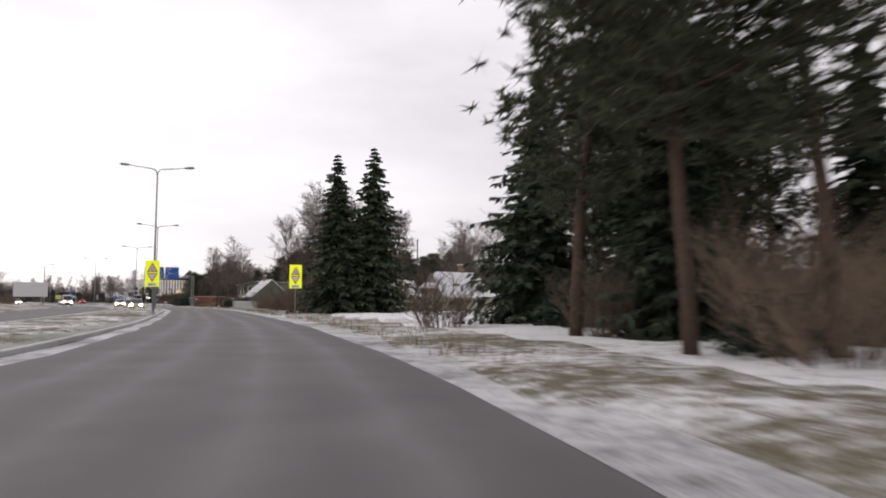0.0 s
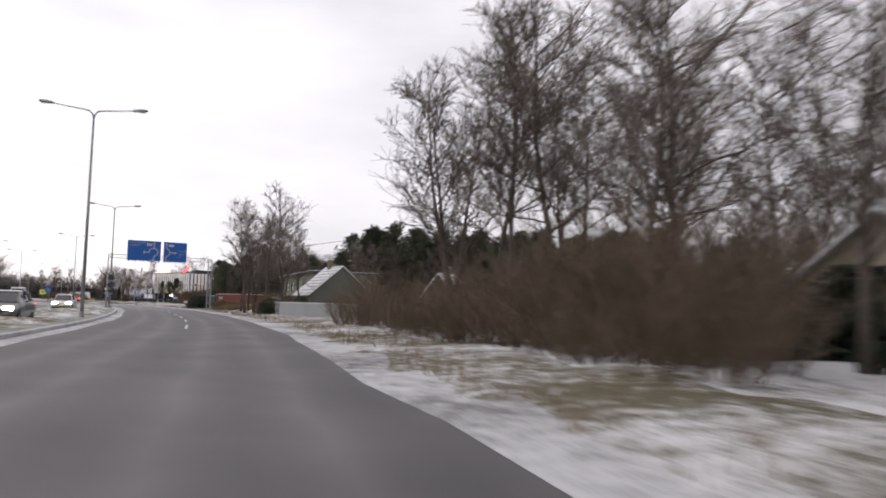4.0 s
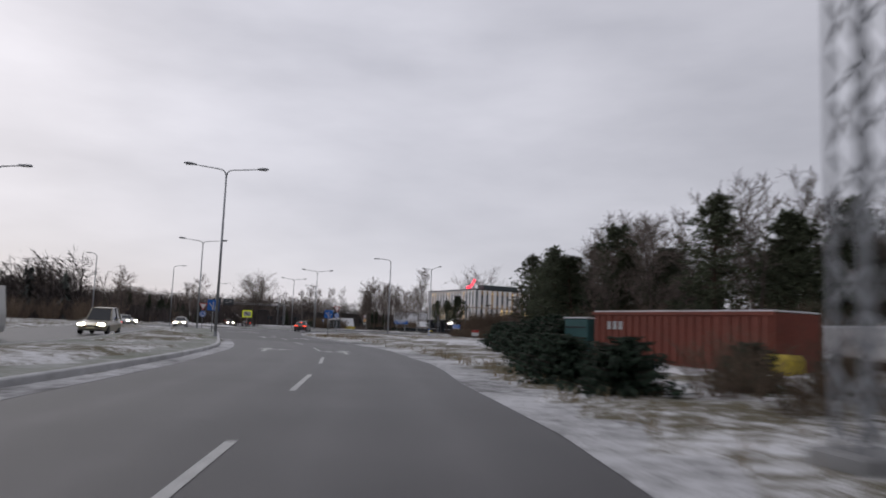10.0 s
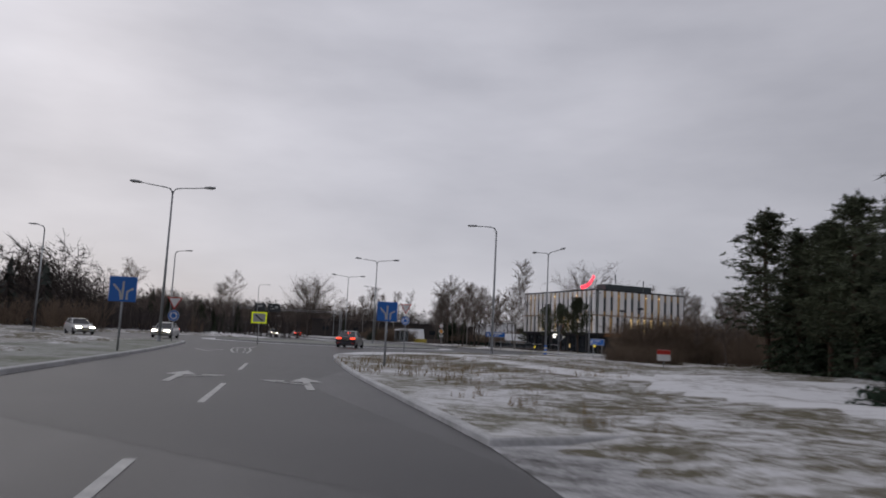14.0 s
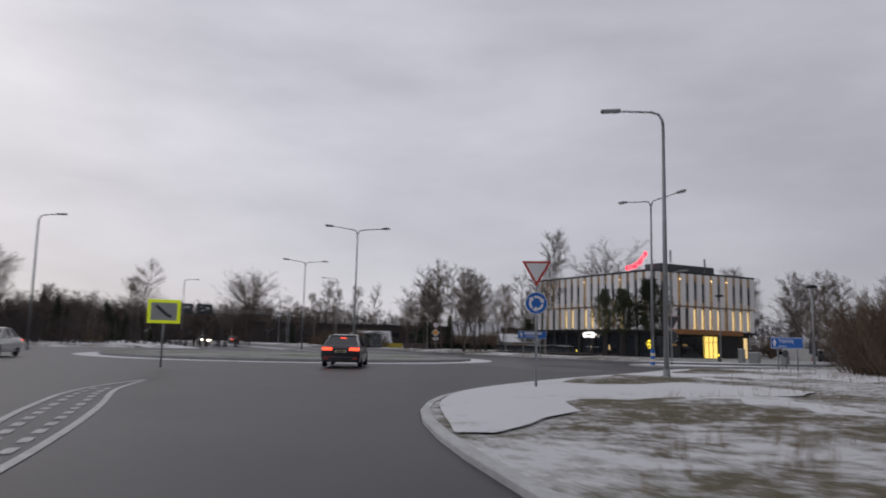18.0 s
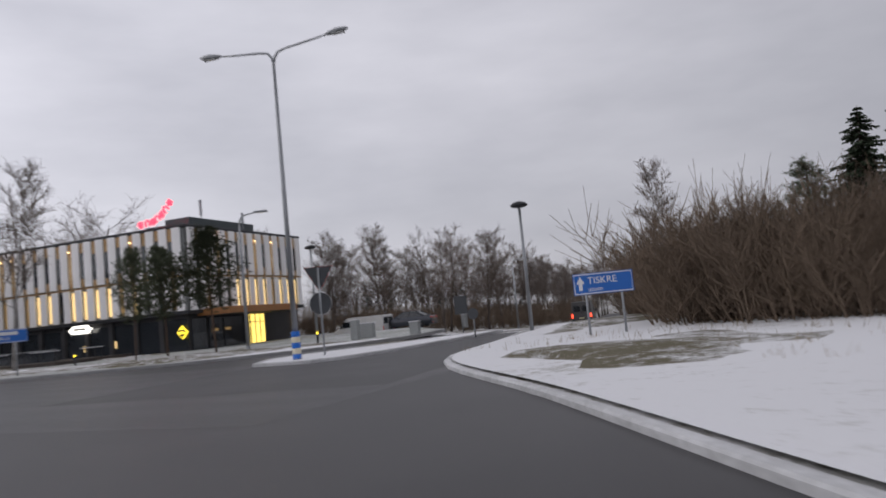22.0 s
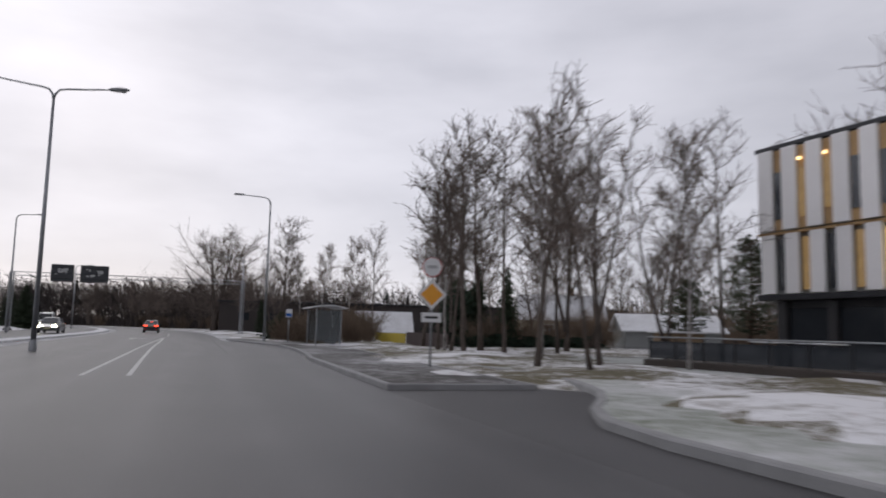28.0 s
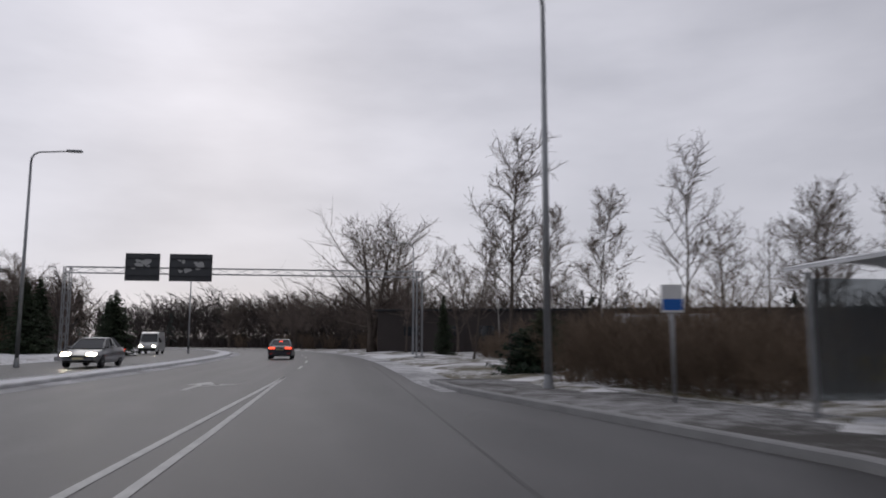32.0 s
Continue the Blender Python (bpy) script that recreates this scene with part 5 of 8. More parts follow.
def thick_line(pts, w, y0=-0.012, y1=0.0):
    """A flat stroke along points of the x-z plane."""
    g = Geo()
    p = [Vector(q) for q in pts]
    lf, rt = [], []
    for i, q in enumerate(p):
        d = (p[min(i + 1, len(p) - 1)] - p[max(i - 1, 0)]).normalized()
        n = Vector((-d.y, d.x)) * w / 2
        lf.append(q + n)
        rt.append(q - n)
    n = len(p)
    vs = [(a.x, y0, a.y) for a in lf] + [(a.x, y0, a.y) for a in rt] + [(a.x, y1, a.y) for a in lf] + [(a.x, y1, a.y) for a in rt]
    fs = []
    for i in range(n - 1):
        fs += [(i, i + 1, n + i + 1, n + i), (2 * n + i, 3 * n + i, 3 * n + i + 1, 2 * n + i + 1), (i, 2 * n + i, 2 * n + i + 1, i + 1), (n + i, n + i + 1, 3 * n + i + 1, 3 * n + i)]
    fs += [(0, n, 3 * n, 2 * n), (n - 1, 3 * n - 1, 4 * n - 1, 2 * n - 1)]
    return g.add(vs, fs)


def truss(t, a, b, w, n, rod=0.03):
    """A square lattice beam from a to b as one part per chord plus the bracing."""
    a, b = Vector(a), Vector(b)
    d = (b - a).normalized()
    up = Vector((0, 0, 1)) if abs(d.z) < 0.9 else Vector((0, 1, 0))
    s = d.cross(up).normalized() * w / 2
    u = up * w / 2
    cor = [s + u, -s + u, -s - u, s - u]
    for c in cor:
        part("chord", Geo().tube([a + c, b + c], rod, 5), M_STEEL, t)
    g = Geo()
    for k in range(n):
        p, q = a.lerp(b, k / n), a.lerp(b, (k + 1) / n)
        for i in range(4):
            e, f = cor[i], cor[(i + 1) % 4]
            g.tube([p + (e if k % 2 else f), q + (f if k % 2 else e)], rod * 0.6, 4, False)
    part("bracing", g, M_STEEL, t)


def gantry(x, y, deg, width, h, name="sign_gantry", label="galvanised lattice gantry over the road"):
    t = thing(name, label, "gantry", pose(x, y, 0, 0, 0, deg))
    truss(t, (0, 0, h), (width, 0, h), 0.42, 22)
    for px in (0.1, width - 0.1):
        truss(t, (px, 0, 0), (px, 0, h + 0.2), 0.42, 12, 0.034)
        part("footing", Geo().box((px, 0, 0.1), (0.8, 0.8, 0.3), 0, 0.03), M_KERB, t)
    return t


GA = math.degrees(math.atan2(50.2 - 45.0, 10.4))
gantry(-25.3, 45.1, GA, 11.7, 6.17)
R = pose(-25.3, 45.1, 0, 0, 0, GA)


def board(x0, w, z0, h, label, deg=GA):
    t = thing("direction_sign", label, "road sign", R @ pose(x0, -0.30, z0))
    part("panel", Geo().box((w / 2, 0, h / 2), (w, 0.05, h), 0, 0.015), M_BLUE, t)
    part("border", thick_line([(0.04, 0.04), (w - 0.04, 0.04), (w - 0.04, h - 0.04), (0.04, h - 0.04), (0.04, 0.04)], 0.025, -0.032, -0.027), M_SIGNGREY, t, fix=True)
    for k in range(9):
        part("bracket", Geo().box((0.2 + k * (w - 0.4) / 8, 0.06, -0.05), (0.07, 0.09, 0.14)), M_DARKSTEEL, t)
    return t


Y = -0.027
b1 = board(1.85, 3.78, 5.75, 2.42, "large blue direction sign with a white roundabout diagram")
letters("KLOOGARANNA", 0.27, M_SIGNGREY, b1, pose(0.12, Y, 2.08))
letters("TABASALU", 0.27, M_SIGNGREY, b1, pose(0.12, Y, 1.76))
letters("100 m", 0.19, M_SIGNGREY, b1, pose(2.45, Y, 0.10))
pl = part("route_plate", Geo().box((2.45, -0.03, 1.98), (0.56, 0.012, 0.27)), M_WHITE, b1)
letters("390", 0.24, M_BLACK, b1, pose(2.24, Y - 0.014, 1.90))
arc = [(2.92 + 0.52 * math.cos(radians(a)), 1.08 + 0.46 * math.sin(radians(a))) for a in range(200, -50, -16)]
part("diagram", thick_line([(1.95, 1.05), (2.3, 1.05), (2.42, 1.10)] + arc + [(2.98, 0.52), (2.95, 0.05)], 0.13, Y - 0.012, Y), M_SIGNGREY, b1, fix=True)
part("diagram_arrow", thick_line([(2.98, 1.5), (2.98, 2.05)], 0.13, Y - 0.012, Y).plate([(2.80, 2.02), (3.16, 2.02), (2.98, 2.34)], Y - 0.012, Y), M_SIGNGREY, b1, fix=True)
part("diagram_stop", Geo().box((1.88, Y - 0.006, 1.05), (0.17, 0.012, 0.36)), M_SIGNGREY, b1)
b2 = board(5.93, 2.72, 5.75, 2.42, "blue direction sign with white arrows and place names")
letters("TALLINN", 0.23, M_SIGNGREY, b2, pose(1.62, Y, 1.28))
letters("TISKRE", 0.23, M_SIGNGREY, b2, pose(1.62, Y, 0.86))
letters("asum", 0.18, M_SIGNGREY, b2, pose(1.62, Y, 0.58))
letters("100 m", 0.19, M_SIGNGREY, b2, pose(0.42, Y, 0.12))
part("route_plate", Geo().box((0.88, -0.03, 1.98), (0.56, 0.012, 0.27)), M_WHITE, b2)
letters("390", 0.24, M_BLACK, b2, pose(0.67, Y - 0.014, 1.90))
arc2 = [(0.28, 0.05), (0.30, 0.5), (0.42, 0.68), (0.62, 0.82), (0.74, 1.02), (0.72, 1.25), (0.58, 1.44), (0.40, 1.58), (0.32, 1.75), (0.32, 2.05)]
part("diagram", thick_line(arc2, 0.13, Y - 0.012, Y).plate([(0.14, 2.02), (0.50, 2.02), (0.32, 2.34)], Y - 0.012, Y), M_SIGNGREY, b2, fix=True)
part("diagram_arrow", thick_line([(0.72, 1.12), (1.30, 1.12)], 0.13, Y - 0.024, Y - 0.013).plate([(1.28, 0.94), (1.28, 1.30), (1.58, 1.12)], Y - 0.024, Y - 0.013), M_SIGNGREY, b2, fix=True)

# second gantry, seen from behind
G2A = 41
gantry(-144.1, 226.4, G2A, 25.0, 6.3, label="lattice gantry with sign backs over the far road")
R2 = pose(-144.1, 226.4, 0, 0, 0, G2A)
for x0, w in ((4.0, 2.35), (7.0, 2.95)):
    t = thing("direction_sign", "grey back of a large direction sign on a gantry", "road sign", R2 @ pose(x0, -0.3, 5.55))
    part("panel", Geo().box((w / 2, 0, 0.98), (w, 0.06, 1.95), 0, 0.02), M_BACK, t)
    for k in range(3):
        part("stiffener", Geo().box((w / 2, -0.06, 0.35 + k * 0.62), (w - 0.2, 0.06, 0.08)), M_DARKSTEEL, t)
    for i in range(9):
        r2 = random.Random(i * 7 + int(w * 100))
        cx, cz, sz = w * r2.uniform(0.22, 0.75), r2.uniform(0.7, 1.55), r2.uniform(0.14, 0.30)
        blob = [(cx + sz * r2.uniform(0.5, 1.3) * math.cos(k * 0.7), cz + sz * r2.uniform(0.4, 1.0) * math.sin(k * 0.7)) for k in range(9)]
        part("frost_patch", Geo().plate(blob, -0.040 - 0.001 * i, -0.033), M_SIGNGREY, t, "pale patch of frost" if i == 0 else "", fix=True)


# ---- road signs ----
def post(t, h, r=0.035):
    part("post", Geo().tube([(0, 0.05, 0), (0, 0.05, h)], r, 8), M_STEEL, t, smooth=True)


def disc_plate(r, n=24):
    return [(r * math.cos(2 * math.pi * k / n), r * math.sin(2 * math.pi * k / n)) for k in range(n)]


def warning_board(x, y, deg, z0, on_post=True):
    t = thing("warning_sign", "tall fluorescent yellow board with roundabout and give-way triangles", "road sign", pose(x, y, 0, 0, 0, deg), "yellow warning boards")
    if on_post:
        post(t, z0 + 2.0, 0.045)
    part("panel", Geo().box((0, 0, z0 + 1.05), (1.08, 0.03, 2.1), 0, 0.012), M_YELLOW, t)
    up = part("triangle", Geo().plate([(-0.42, z0 + 1.18), (0.42, z0 + 1.18), (0, z0 + 1.93)], -0.028, -0.016), M_RED, t, fix=True)
    part("triangle_field", Geo().plate([(-0.30, z0 + 1.25), (0.30, z0 + 1.25), (0, z0 + 1.79)], -0.034, -0.029), M_WHITE, up, fix=True)
    for a in (0, 120, 240):
        c = [(0.11 * math.cos(radians(a + k)), z0 + 1.42 + 0.11 * math.sin(radians(a + k))) for k in range(0, 91, 18)]
        part("curved_arrow", thick_line(c, 0.05, -0.040, -0.0345), M_BLACK, up, fix=True)
    dn = part("triangle", Geo().plate([(-0.42, z0 + 1.09), (0, z0 + 0.38), (0.42, z0 + 1.09)], -0.028, -0.016), M_RED, t, fix=True)
    part("triangle_field", Geo().plate([(-0.30, z0 + 1.02), (0, z0 + 0.52), (0.30, z0 + 1.02)], -0.034, -0.029), M_WHITE, dn, fix=True)
    pl = part("distance_plate", Geo().box((0, -0.022, z0 + 0.18), (0.66, 0.012, 0.26)), M_WHITE, t)
    letters("200 m", 0.19, M_BLACK, t, pose(-0.27, -0.030, z0 + 0.12))
    return t


warning_board(12.45, -44.4, 6, 2.4)
warning_board(1.55, -49.75, 6, 2.35, False)


def blue_board(x, y, deg, w, h, z0, text, label, small=False):
    t = thing("direction_sign", label, "road sign", pose(x, y, 0, 0, 0, deg))
    part("panel", Geo().box((0, 0, z0 + h / 2), (w, 0.04, h), 0, 0.015), M_BLUE, t)
    part("border", thick_line([(-w / 2 + 0.03, z0 + 0.03), (w / 2 - 0.03, z0 + 0.03), (w / 2 - 0.03, z0 + h - 0.03), (-w / 2 + 0.03, z0 + h - 0.03), (-w / 2 + 0.03, z0 + 0.03)], 0.025, -0.028, -0.021), M_WHITE, t, fix=True)
    for s in (-0.3, 0.3):
        part("post", Geo().tube([(s * w, 0.05, 0), (s * w, 0.05, z0 + h - 0.05)], 0.035, 8), M_STEEL, t, smooth=True)
    part("arrow", thick_line([(-w * 0.38, z0 + h * 0.2), (-w * 0.38, z0 + h * 0.6)], w * 0.06, -0.028, -0.021).plate([(-w * 0.45, z0 + h * 0.52), (-w * 0.31, z0 + h * 0.52), (-w * 0.38, z0 + h * 0.86)], -0.028, -0.021), M_WHITE, t, fix=True)
    for k, s in enumerate(text):
        if s[0] == "#":
            part("text_bar", Geo().box((-w * 0.26 + s[1] / 2, -0.024, z0 + h * s[2]), (s[1], 0.008, s[3])), M_WHITE, t)
        else:
            letters(s[0], s[1], M_WHITE, t, pose(-w * 0.26, -0.021, z0 + h * s[2]))
    return t


blue_board(-45.9, 148.55, -30, 1.62, 0.58, 1.30, [("TISKRE", 0.26, 0.50), ("asum", 0.19, 0.14)], "blue direction sign with a white arrow beside the side road")
blue_board(-63.3, 173.1, 12, 2.5, 0.64, 1.75, [("#", 1.5, 0.70, 0.16), ("TABASALU", 0.24, 0.22)], "long blue direction sign with a white arrow on the lawn")


def lane_board(x, y, deg, z0=1.85, s=1.0):
    t = thing("lane_sign", "square blue lane sign with white arrows on a post", "road sign", pose(x, y, 0, 0, 0, deg))
    post(t, z0 + 1.1 * s, 0.045)
    part("panel", Geo().box((0, 0, z0 + 0.62 * s), (1.3 * s, 0.04, 1.24 * s), 0, 0.015), M_BLUE, t)
    s2 = s
    for s, pts in ((-1, [(-0.05, 0.1), (-0.12, 0.5), (-0.45, 0.85)]), (1, [(0.22, 0.1), (0.22, 0.5), (0.5, 0.66)]), (2, [(0.0, 0.1), (0.02, 1.0)])):
        part("arrow", thick_line([(a * s2, z0 + b * s2) for a, b in pts], 0.10 * s2, -0.028, -0.021), M_SIGNGREY, t, fix=True)
    return t


lane_board(-46.7, 106.1, 24, 1.80, 0.6)
lane_board(-57.4, 103.5, 30, 2.1, 0.82)


def yield_sign(x, y, deg, name="give_way_sign", back=False, s=1.0, zt=2.84, zd=1.93):
    t = thing(name, "red-bordered give-way triangle above a round blue roundabout sign", "road sign", pose(x, y, 0, 0, 0, deg + (180 if back else 0)), "give-way signs")
    post(t, zt + 0.36 * s)
    tri = part("triangle", Geo().plate([(-0.52 * s, zt + 0.40 * s), (0, zt - 0.50 * s), (0.52 * s, zt + 0.40 * s)], -0.02, 0.0), M_RED, t, fix=True)
    part("triangle_field", Geo().plate([(-0.39 * s, zt + 0.325 * s), (0, zt - 0.34 * s), (0.39 * s, zt + 0.325 * s)], -0.027, -0.021), M_WHITE, tri, fix=True)
    part("triangle_back", Geo().plate([(-0.50 * s, zt + 0.39 * s), (0, zt - 0.48 * s), (0.50 * s, zt + 0.39 * s)], 0.002, 0.02), M_BACK, tri, fix=True)
    d = part("disc", Geo().plate([(a, zd + b) for a, b in disc_plate(0.40 * s)], -0.02, 0.0), M_WHITE, t, fix=True)
    part("disc_field", Geo().plate([(a, zd + b) for a, b in disc_plate(0.375 * s)], -0.027, -0.021), M_BLUE, d, fix=True)
    part("disc_back", Geo().plate([(a, zd + b) for a, b in disc_plate(0.39 * s)], 0.002, 0.02), M_BACK, d, fix=True)
    for a in (30, 150, 270):
        c = [(0.22 * s * math.cos(radians(a + k)), zd + 0.22 * s * math.sin(radians(a + k))) for k in range(0, 81, 16)]
        e = Vector(c[0])
        dd = Vector((math.sin(radians(a)), -math.cos(radians(a))))
        nn = Vector((math.cos(radians(a)), math.sin(radians(a))))
        part("curved_arrow", thick_line(c, 0.085 * s, -0.034, -0.028).plate([tuple(e + nn * 0.10 * s), tuple(e - nn * 0.10 * s), tuple(e + dd * 0.14 * s)], -0.034, -0.028), M_WHITE, d, fix=True)
    return t


yield_sign(-55.05, 126.3, 8, s=0.74, zt=3.13, zd=2.32)
yield_sign(-71.5, 122.6, 30)
yield_sign(-51.45, 157.65, -20, back=True)

t = thing("priority_sign", "amber priority-road diamond with a plate below and a round sign above", "road sign", pose(-77.6, 190.1, 0, 0, 0, 26))
post(t, 3.35)
d = part("diamond", Geo().plate([(0, 1.86), (0.47, 2.33), (0, 2.80), (-0.47, 2.33)], -0.02, 0.0), M_WHITE, t, fix=True)
part("diamond_field", Geo().plate([(0, 1.98), (0.35, 2.33), (0, 2.68), (-0.35, 2.33)], -0.027, -0.021), M_ORANGE, d, fix=True)
part("plate", Geo().box((0, -0.01, 1.62), (0.62, 0.02, 0.30), 0, 0.005), M_WHITE, t)
part("plate_bar", Geo().box((0, -0.024, 1.62), (0.40, 0.008, 0.07)), M_BLACK, t)
d = part("disc", Geo().plate([(a, 3.18 + b) for a, b in disc_plate(0.31)], -0.02, 0.0), M_RED, t, fix=True)
part("disc_field", Geo().plate([(a, 3.185 + b) for a, b in disc_plate(0.285)], -0.027, -0.021), M_WHITE, d, fix=True)
part("disc_bar", Geo().box((0, -0.031, 3.19), (0.3, 0.006, 0.1)), M_SIGNGREY, d)

t = thing("chevron_sign", "yellow-framed board with a grey arrow on the central island", "road sign", pose(-71.1, 132.3, 0, 0, 0, 30), )
post(t, 2.6)
part("frame", Geo().box((0, 0, 2.22), (1.25, 0.03, 0.95), 0, 0.01), M_YELLOW, t)
part("panel", Geo().box((0, -0.02, 2.22), (1.0, 0.012, 0.70)), M_SIGNGREY, t)
part("arrow", thick_line([(-0.3, 2.45), (0.1, 2.1), (0.3, 2.0)], 0.12, -0.034, -0.027), M_BACK, t, fix=True)

t = thing("notice_sign", "small red and white notice board on a post", "road sign", pose(-38.5, 130.2, 0, 0, 0, 20))
post(t, 1.1)
part("panel", Geo().box((0, 0, 0.85), (0.85, 0.03, 0.7), 0, 0.01), M_WHITE, t)
part("red_band", Geo().box((0, -0.019, 1.05), (0.84, 0.008, 0.28)), M_RED, t)

t = thing("bollard_sleeve", "blue and cream banded sleeve round the lamp post on the island", "bollard", pose(-52.65, 156.7, 0))
for k in range(5):
    part("band", Geo().lathe([(0.14, 0.10 + 0.19 * k), (0.145, 0.11 + 0.19 * k), (0.145, 0.28 + 0.19 * k), (0.14, 0.288 + 0.19 * k)], 18), M_CREAMBAND if k % 2 else M_BANDBLUE, t, smooth="auto")

t = thing("direction_sign", "dark backs of round and diamond signs on a lamp post", "road sign", pose(-24.95, 44.0, 0, 0, 0, 20))
post(t, 3.9, 0.05)
part("disc", Geo().plate([(a, 3.62 + b) for a, b in disc_plate(0.33)], -0.02, 0.0, (0.34, 0, 0)), M_BACK, t, fix=True)
part("diamond", Geo().plate([(0.34, 2.32), (0.78, 2.76), (0.34, 3.20), (-0.10, 2.76)], -0.02, 0.0), M_BACK, t, fix=True)
part("plate", Geo().box((0.34, -0.01, 2.02), (0.56, 0.02, 0.34)), M_BACK, t)

t = thing("bus_stop_sign", "white and blue bus stop sign on a post", "road sign", pose(-97.8, 212.2, 0, 0, 0, 30))
post(t, 2.4)
part("panel", Geo().box((0, 0, 2.12), (0.42, 0.03, 0.55), 0, 0.01), M_WHITE, t)
part("blue_field", Geo().box((0, -0.019, 2.0), (0.38, 0.008, 0.22)), M_BLUE, t)

t = thing("back_sign", "grey backs of round signs on a post by the side road", "road sign", pose(-44.4, 159.9, 0, 0, 0, -45))
post(t, 1.2)
part("disc", Geo().plate([(a, 1.0 + b) for a, b in disc_plate(0.24)], -0.02, 0.0), M_BACK, t, fix=True)
t = thing("back_sign", "grey back of a sign board beside the side road", "road sign", pose(-41.5, 167.2, 0, 0, 0, -45))
post(t, 1.95)
part("panel", Geo().box((0, 0, 1.45), (0.72, 0.03, 0.95), 0, 0.012), M_BACK, t)
t = thing("direction_sign", "small blue sign on a post among the roadside bushes", "road sign", pose(-36.6, 158.6, 0, 0, 0, -42))
post(t, 1.9)
part("panel", Geo().box((0, 0, 1.5), (0.8, 0.03, 0.75), 0, 0.012), M_BLUE, t)


def cabinet(x, y, w, h):
    t = thing("utility_cabinet", "pale grey utility cabinet on the snowy lawn", "cabinet", pose(x, y, 0.1, 0, 0, -45), "utility cabinets by the side road")
    part("body", Geo().box((0, 0, h / 2), (w, 0.35, h), 0, 0.02), M_GREYWALL, t)
    part("lid", Geo().box((0, 0, h + 0.025), (w + 0.06, 0.41, 0.05), 0, 0.015), M_ROOFSNOW, t)
    part("door_panel", Geo().box((0, -0.18, h / 2), (w - 0.1, 0.02, h - 0.12), 0, 0.006), M_GREYWALL, t)


for x, y, w, h in ((-43.0, 170.2, 0.55, 0.7), (-46.0, 171.6, 0.45, 1.1), (-38.6, 173.0, 0.3, 0.8), (-44.9, 172.9, 0.9, 0.85)):
    cabinet(x, y, w, h)
for x, y in ((-47.6, 173.8), (-44.6, 173.6), (-60.5, 183.0)):
    t = thing("bollard_light", "short bollard lamp glowing on the lawn", "bollard light", pose(x, y, 0.1), "bollard lights on the lawn")
    part("post", Geo().lathe([(0.06, 0), (0.06, 0.5)], 10), M_DARKSTEEL, t)
    part("lamp", Geo().lathe([(0.055, 0.5), (0.055, 0.66)], 10), M_GLOWY, t)
    part("cap", Geo().lathe([(0.075, 0.66), (0.07, 0.70), (0.03, 0.72)], 10), M_DARKSTEEL, t)

# ---- bus shelter ----
def shelter():
    t = thing("bus_shelter", "grey steel and glass bus shelter with a curved snow-dusted roof", "bus shelter", pose(-93.4, 209.6, 0.12, 0, 0, -49))
    w, d, h = 3.6, 1.5, 2.25
    roof = Geo()
    prof = [(-d / 2 - 0.35 + k * (d + 0.7) / 8, h + 0.16 * math.sin(math.pi * k / 8)) for k in range(9)]
    vs = [(x, y, z) for x in (-w / 2 - 0.15, w / 2 + 0.15) for y, z in prof] + [(x, y, z + 0.06) for x in (-w / 2 - 0.15, w / 2 + 0.15) for y, z in prof]
    fs = [(i, i + 1, 10 + i, 9 + i) for i in range(8)] + [(18 + i, 27 + i, 28 + i, 19 + i) for i in range(8)]
    fs += [(0, 9, 27, 18), (8, 26, 35, 17)] + [(i, 18 + i, 19 + i, i + 1) for i in range(8)] + [(9 + i, 10 + i, 28 + i, 27 + i) for i in range(8)]
    roof.add(vs, fs)
    part("roof", roof, M_ROOFSNOW, t, fix=True)
    for x in (-w / 2, 0, w / 2):
        for y in (-d / 2, d / 2):
            if x == 0 and y < 0:
                continue
            part("post", Geo().box((x, y, h / 2), (0.08, 0.08, h), 0, 0.01), M_STEEL, t)
    for x0, x1 in ((-w / 2, 0), (0, w / 2)):
        part("back_pane", Geo().box(((x0 + x1) / 2, d / 2, 1.2), (x1 - x0 - 0.1, 0.02, 1.9)), M_SHELTER, t)
    for x in (-w / 2, w / 2):
        part("side_pane", Geo().box((x, 0, 1.2), (0.02, d - 0.1, 1.9)), M_SHELTER, t)
    part("bench", Geo().box((0.3, 0.4, 0.48), (2.2, 0.4, 0.06), 0, 0.02), M_TIMBER, t)
    for x in (-0.6, 1.2):
        part("bench_leg", Geo().box((x, 0.4, 0.23), (0.06, 0.3, 0.45)), M_STEEL, t)
    part("timetable", Geo().box((-w / 2 + 0.9, d / 2 - 0.03, 1.5), (0.6, 0.02, 0.8)), M_WHITE, t)


shelter()


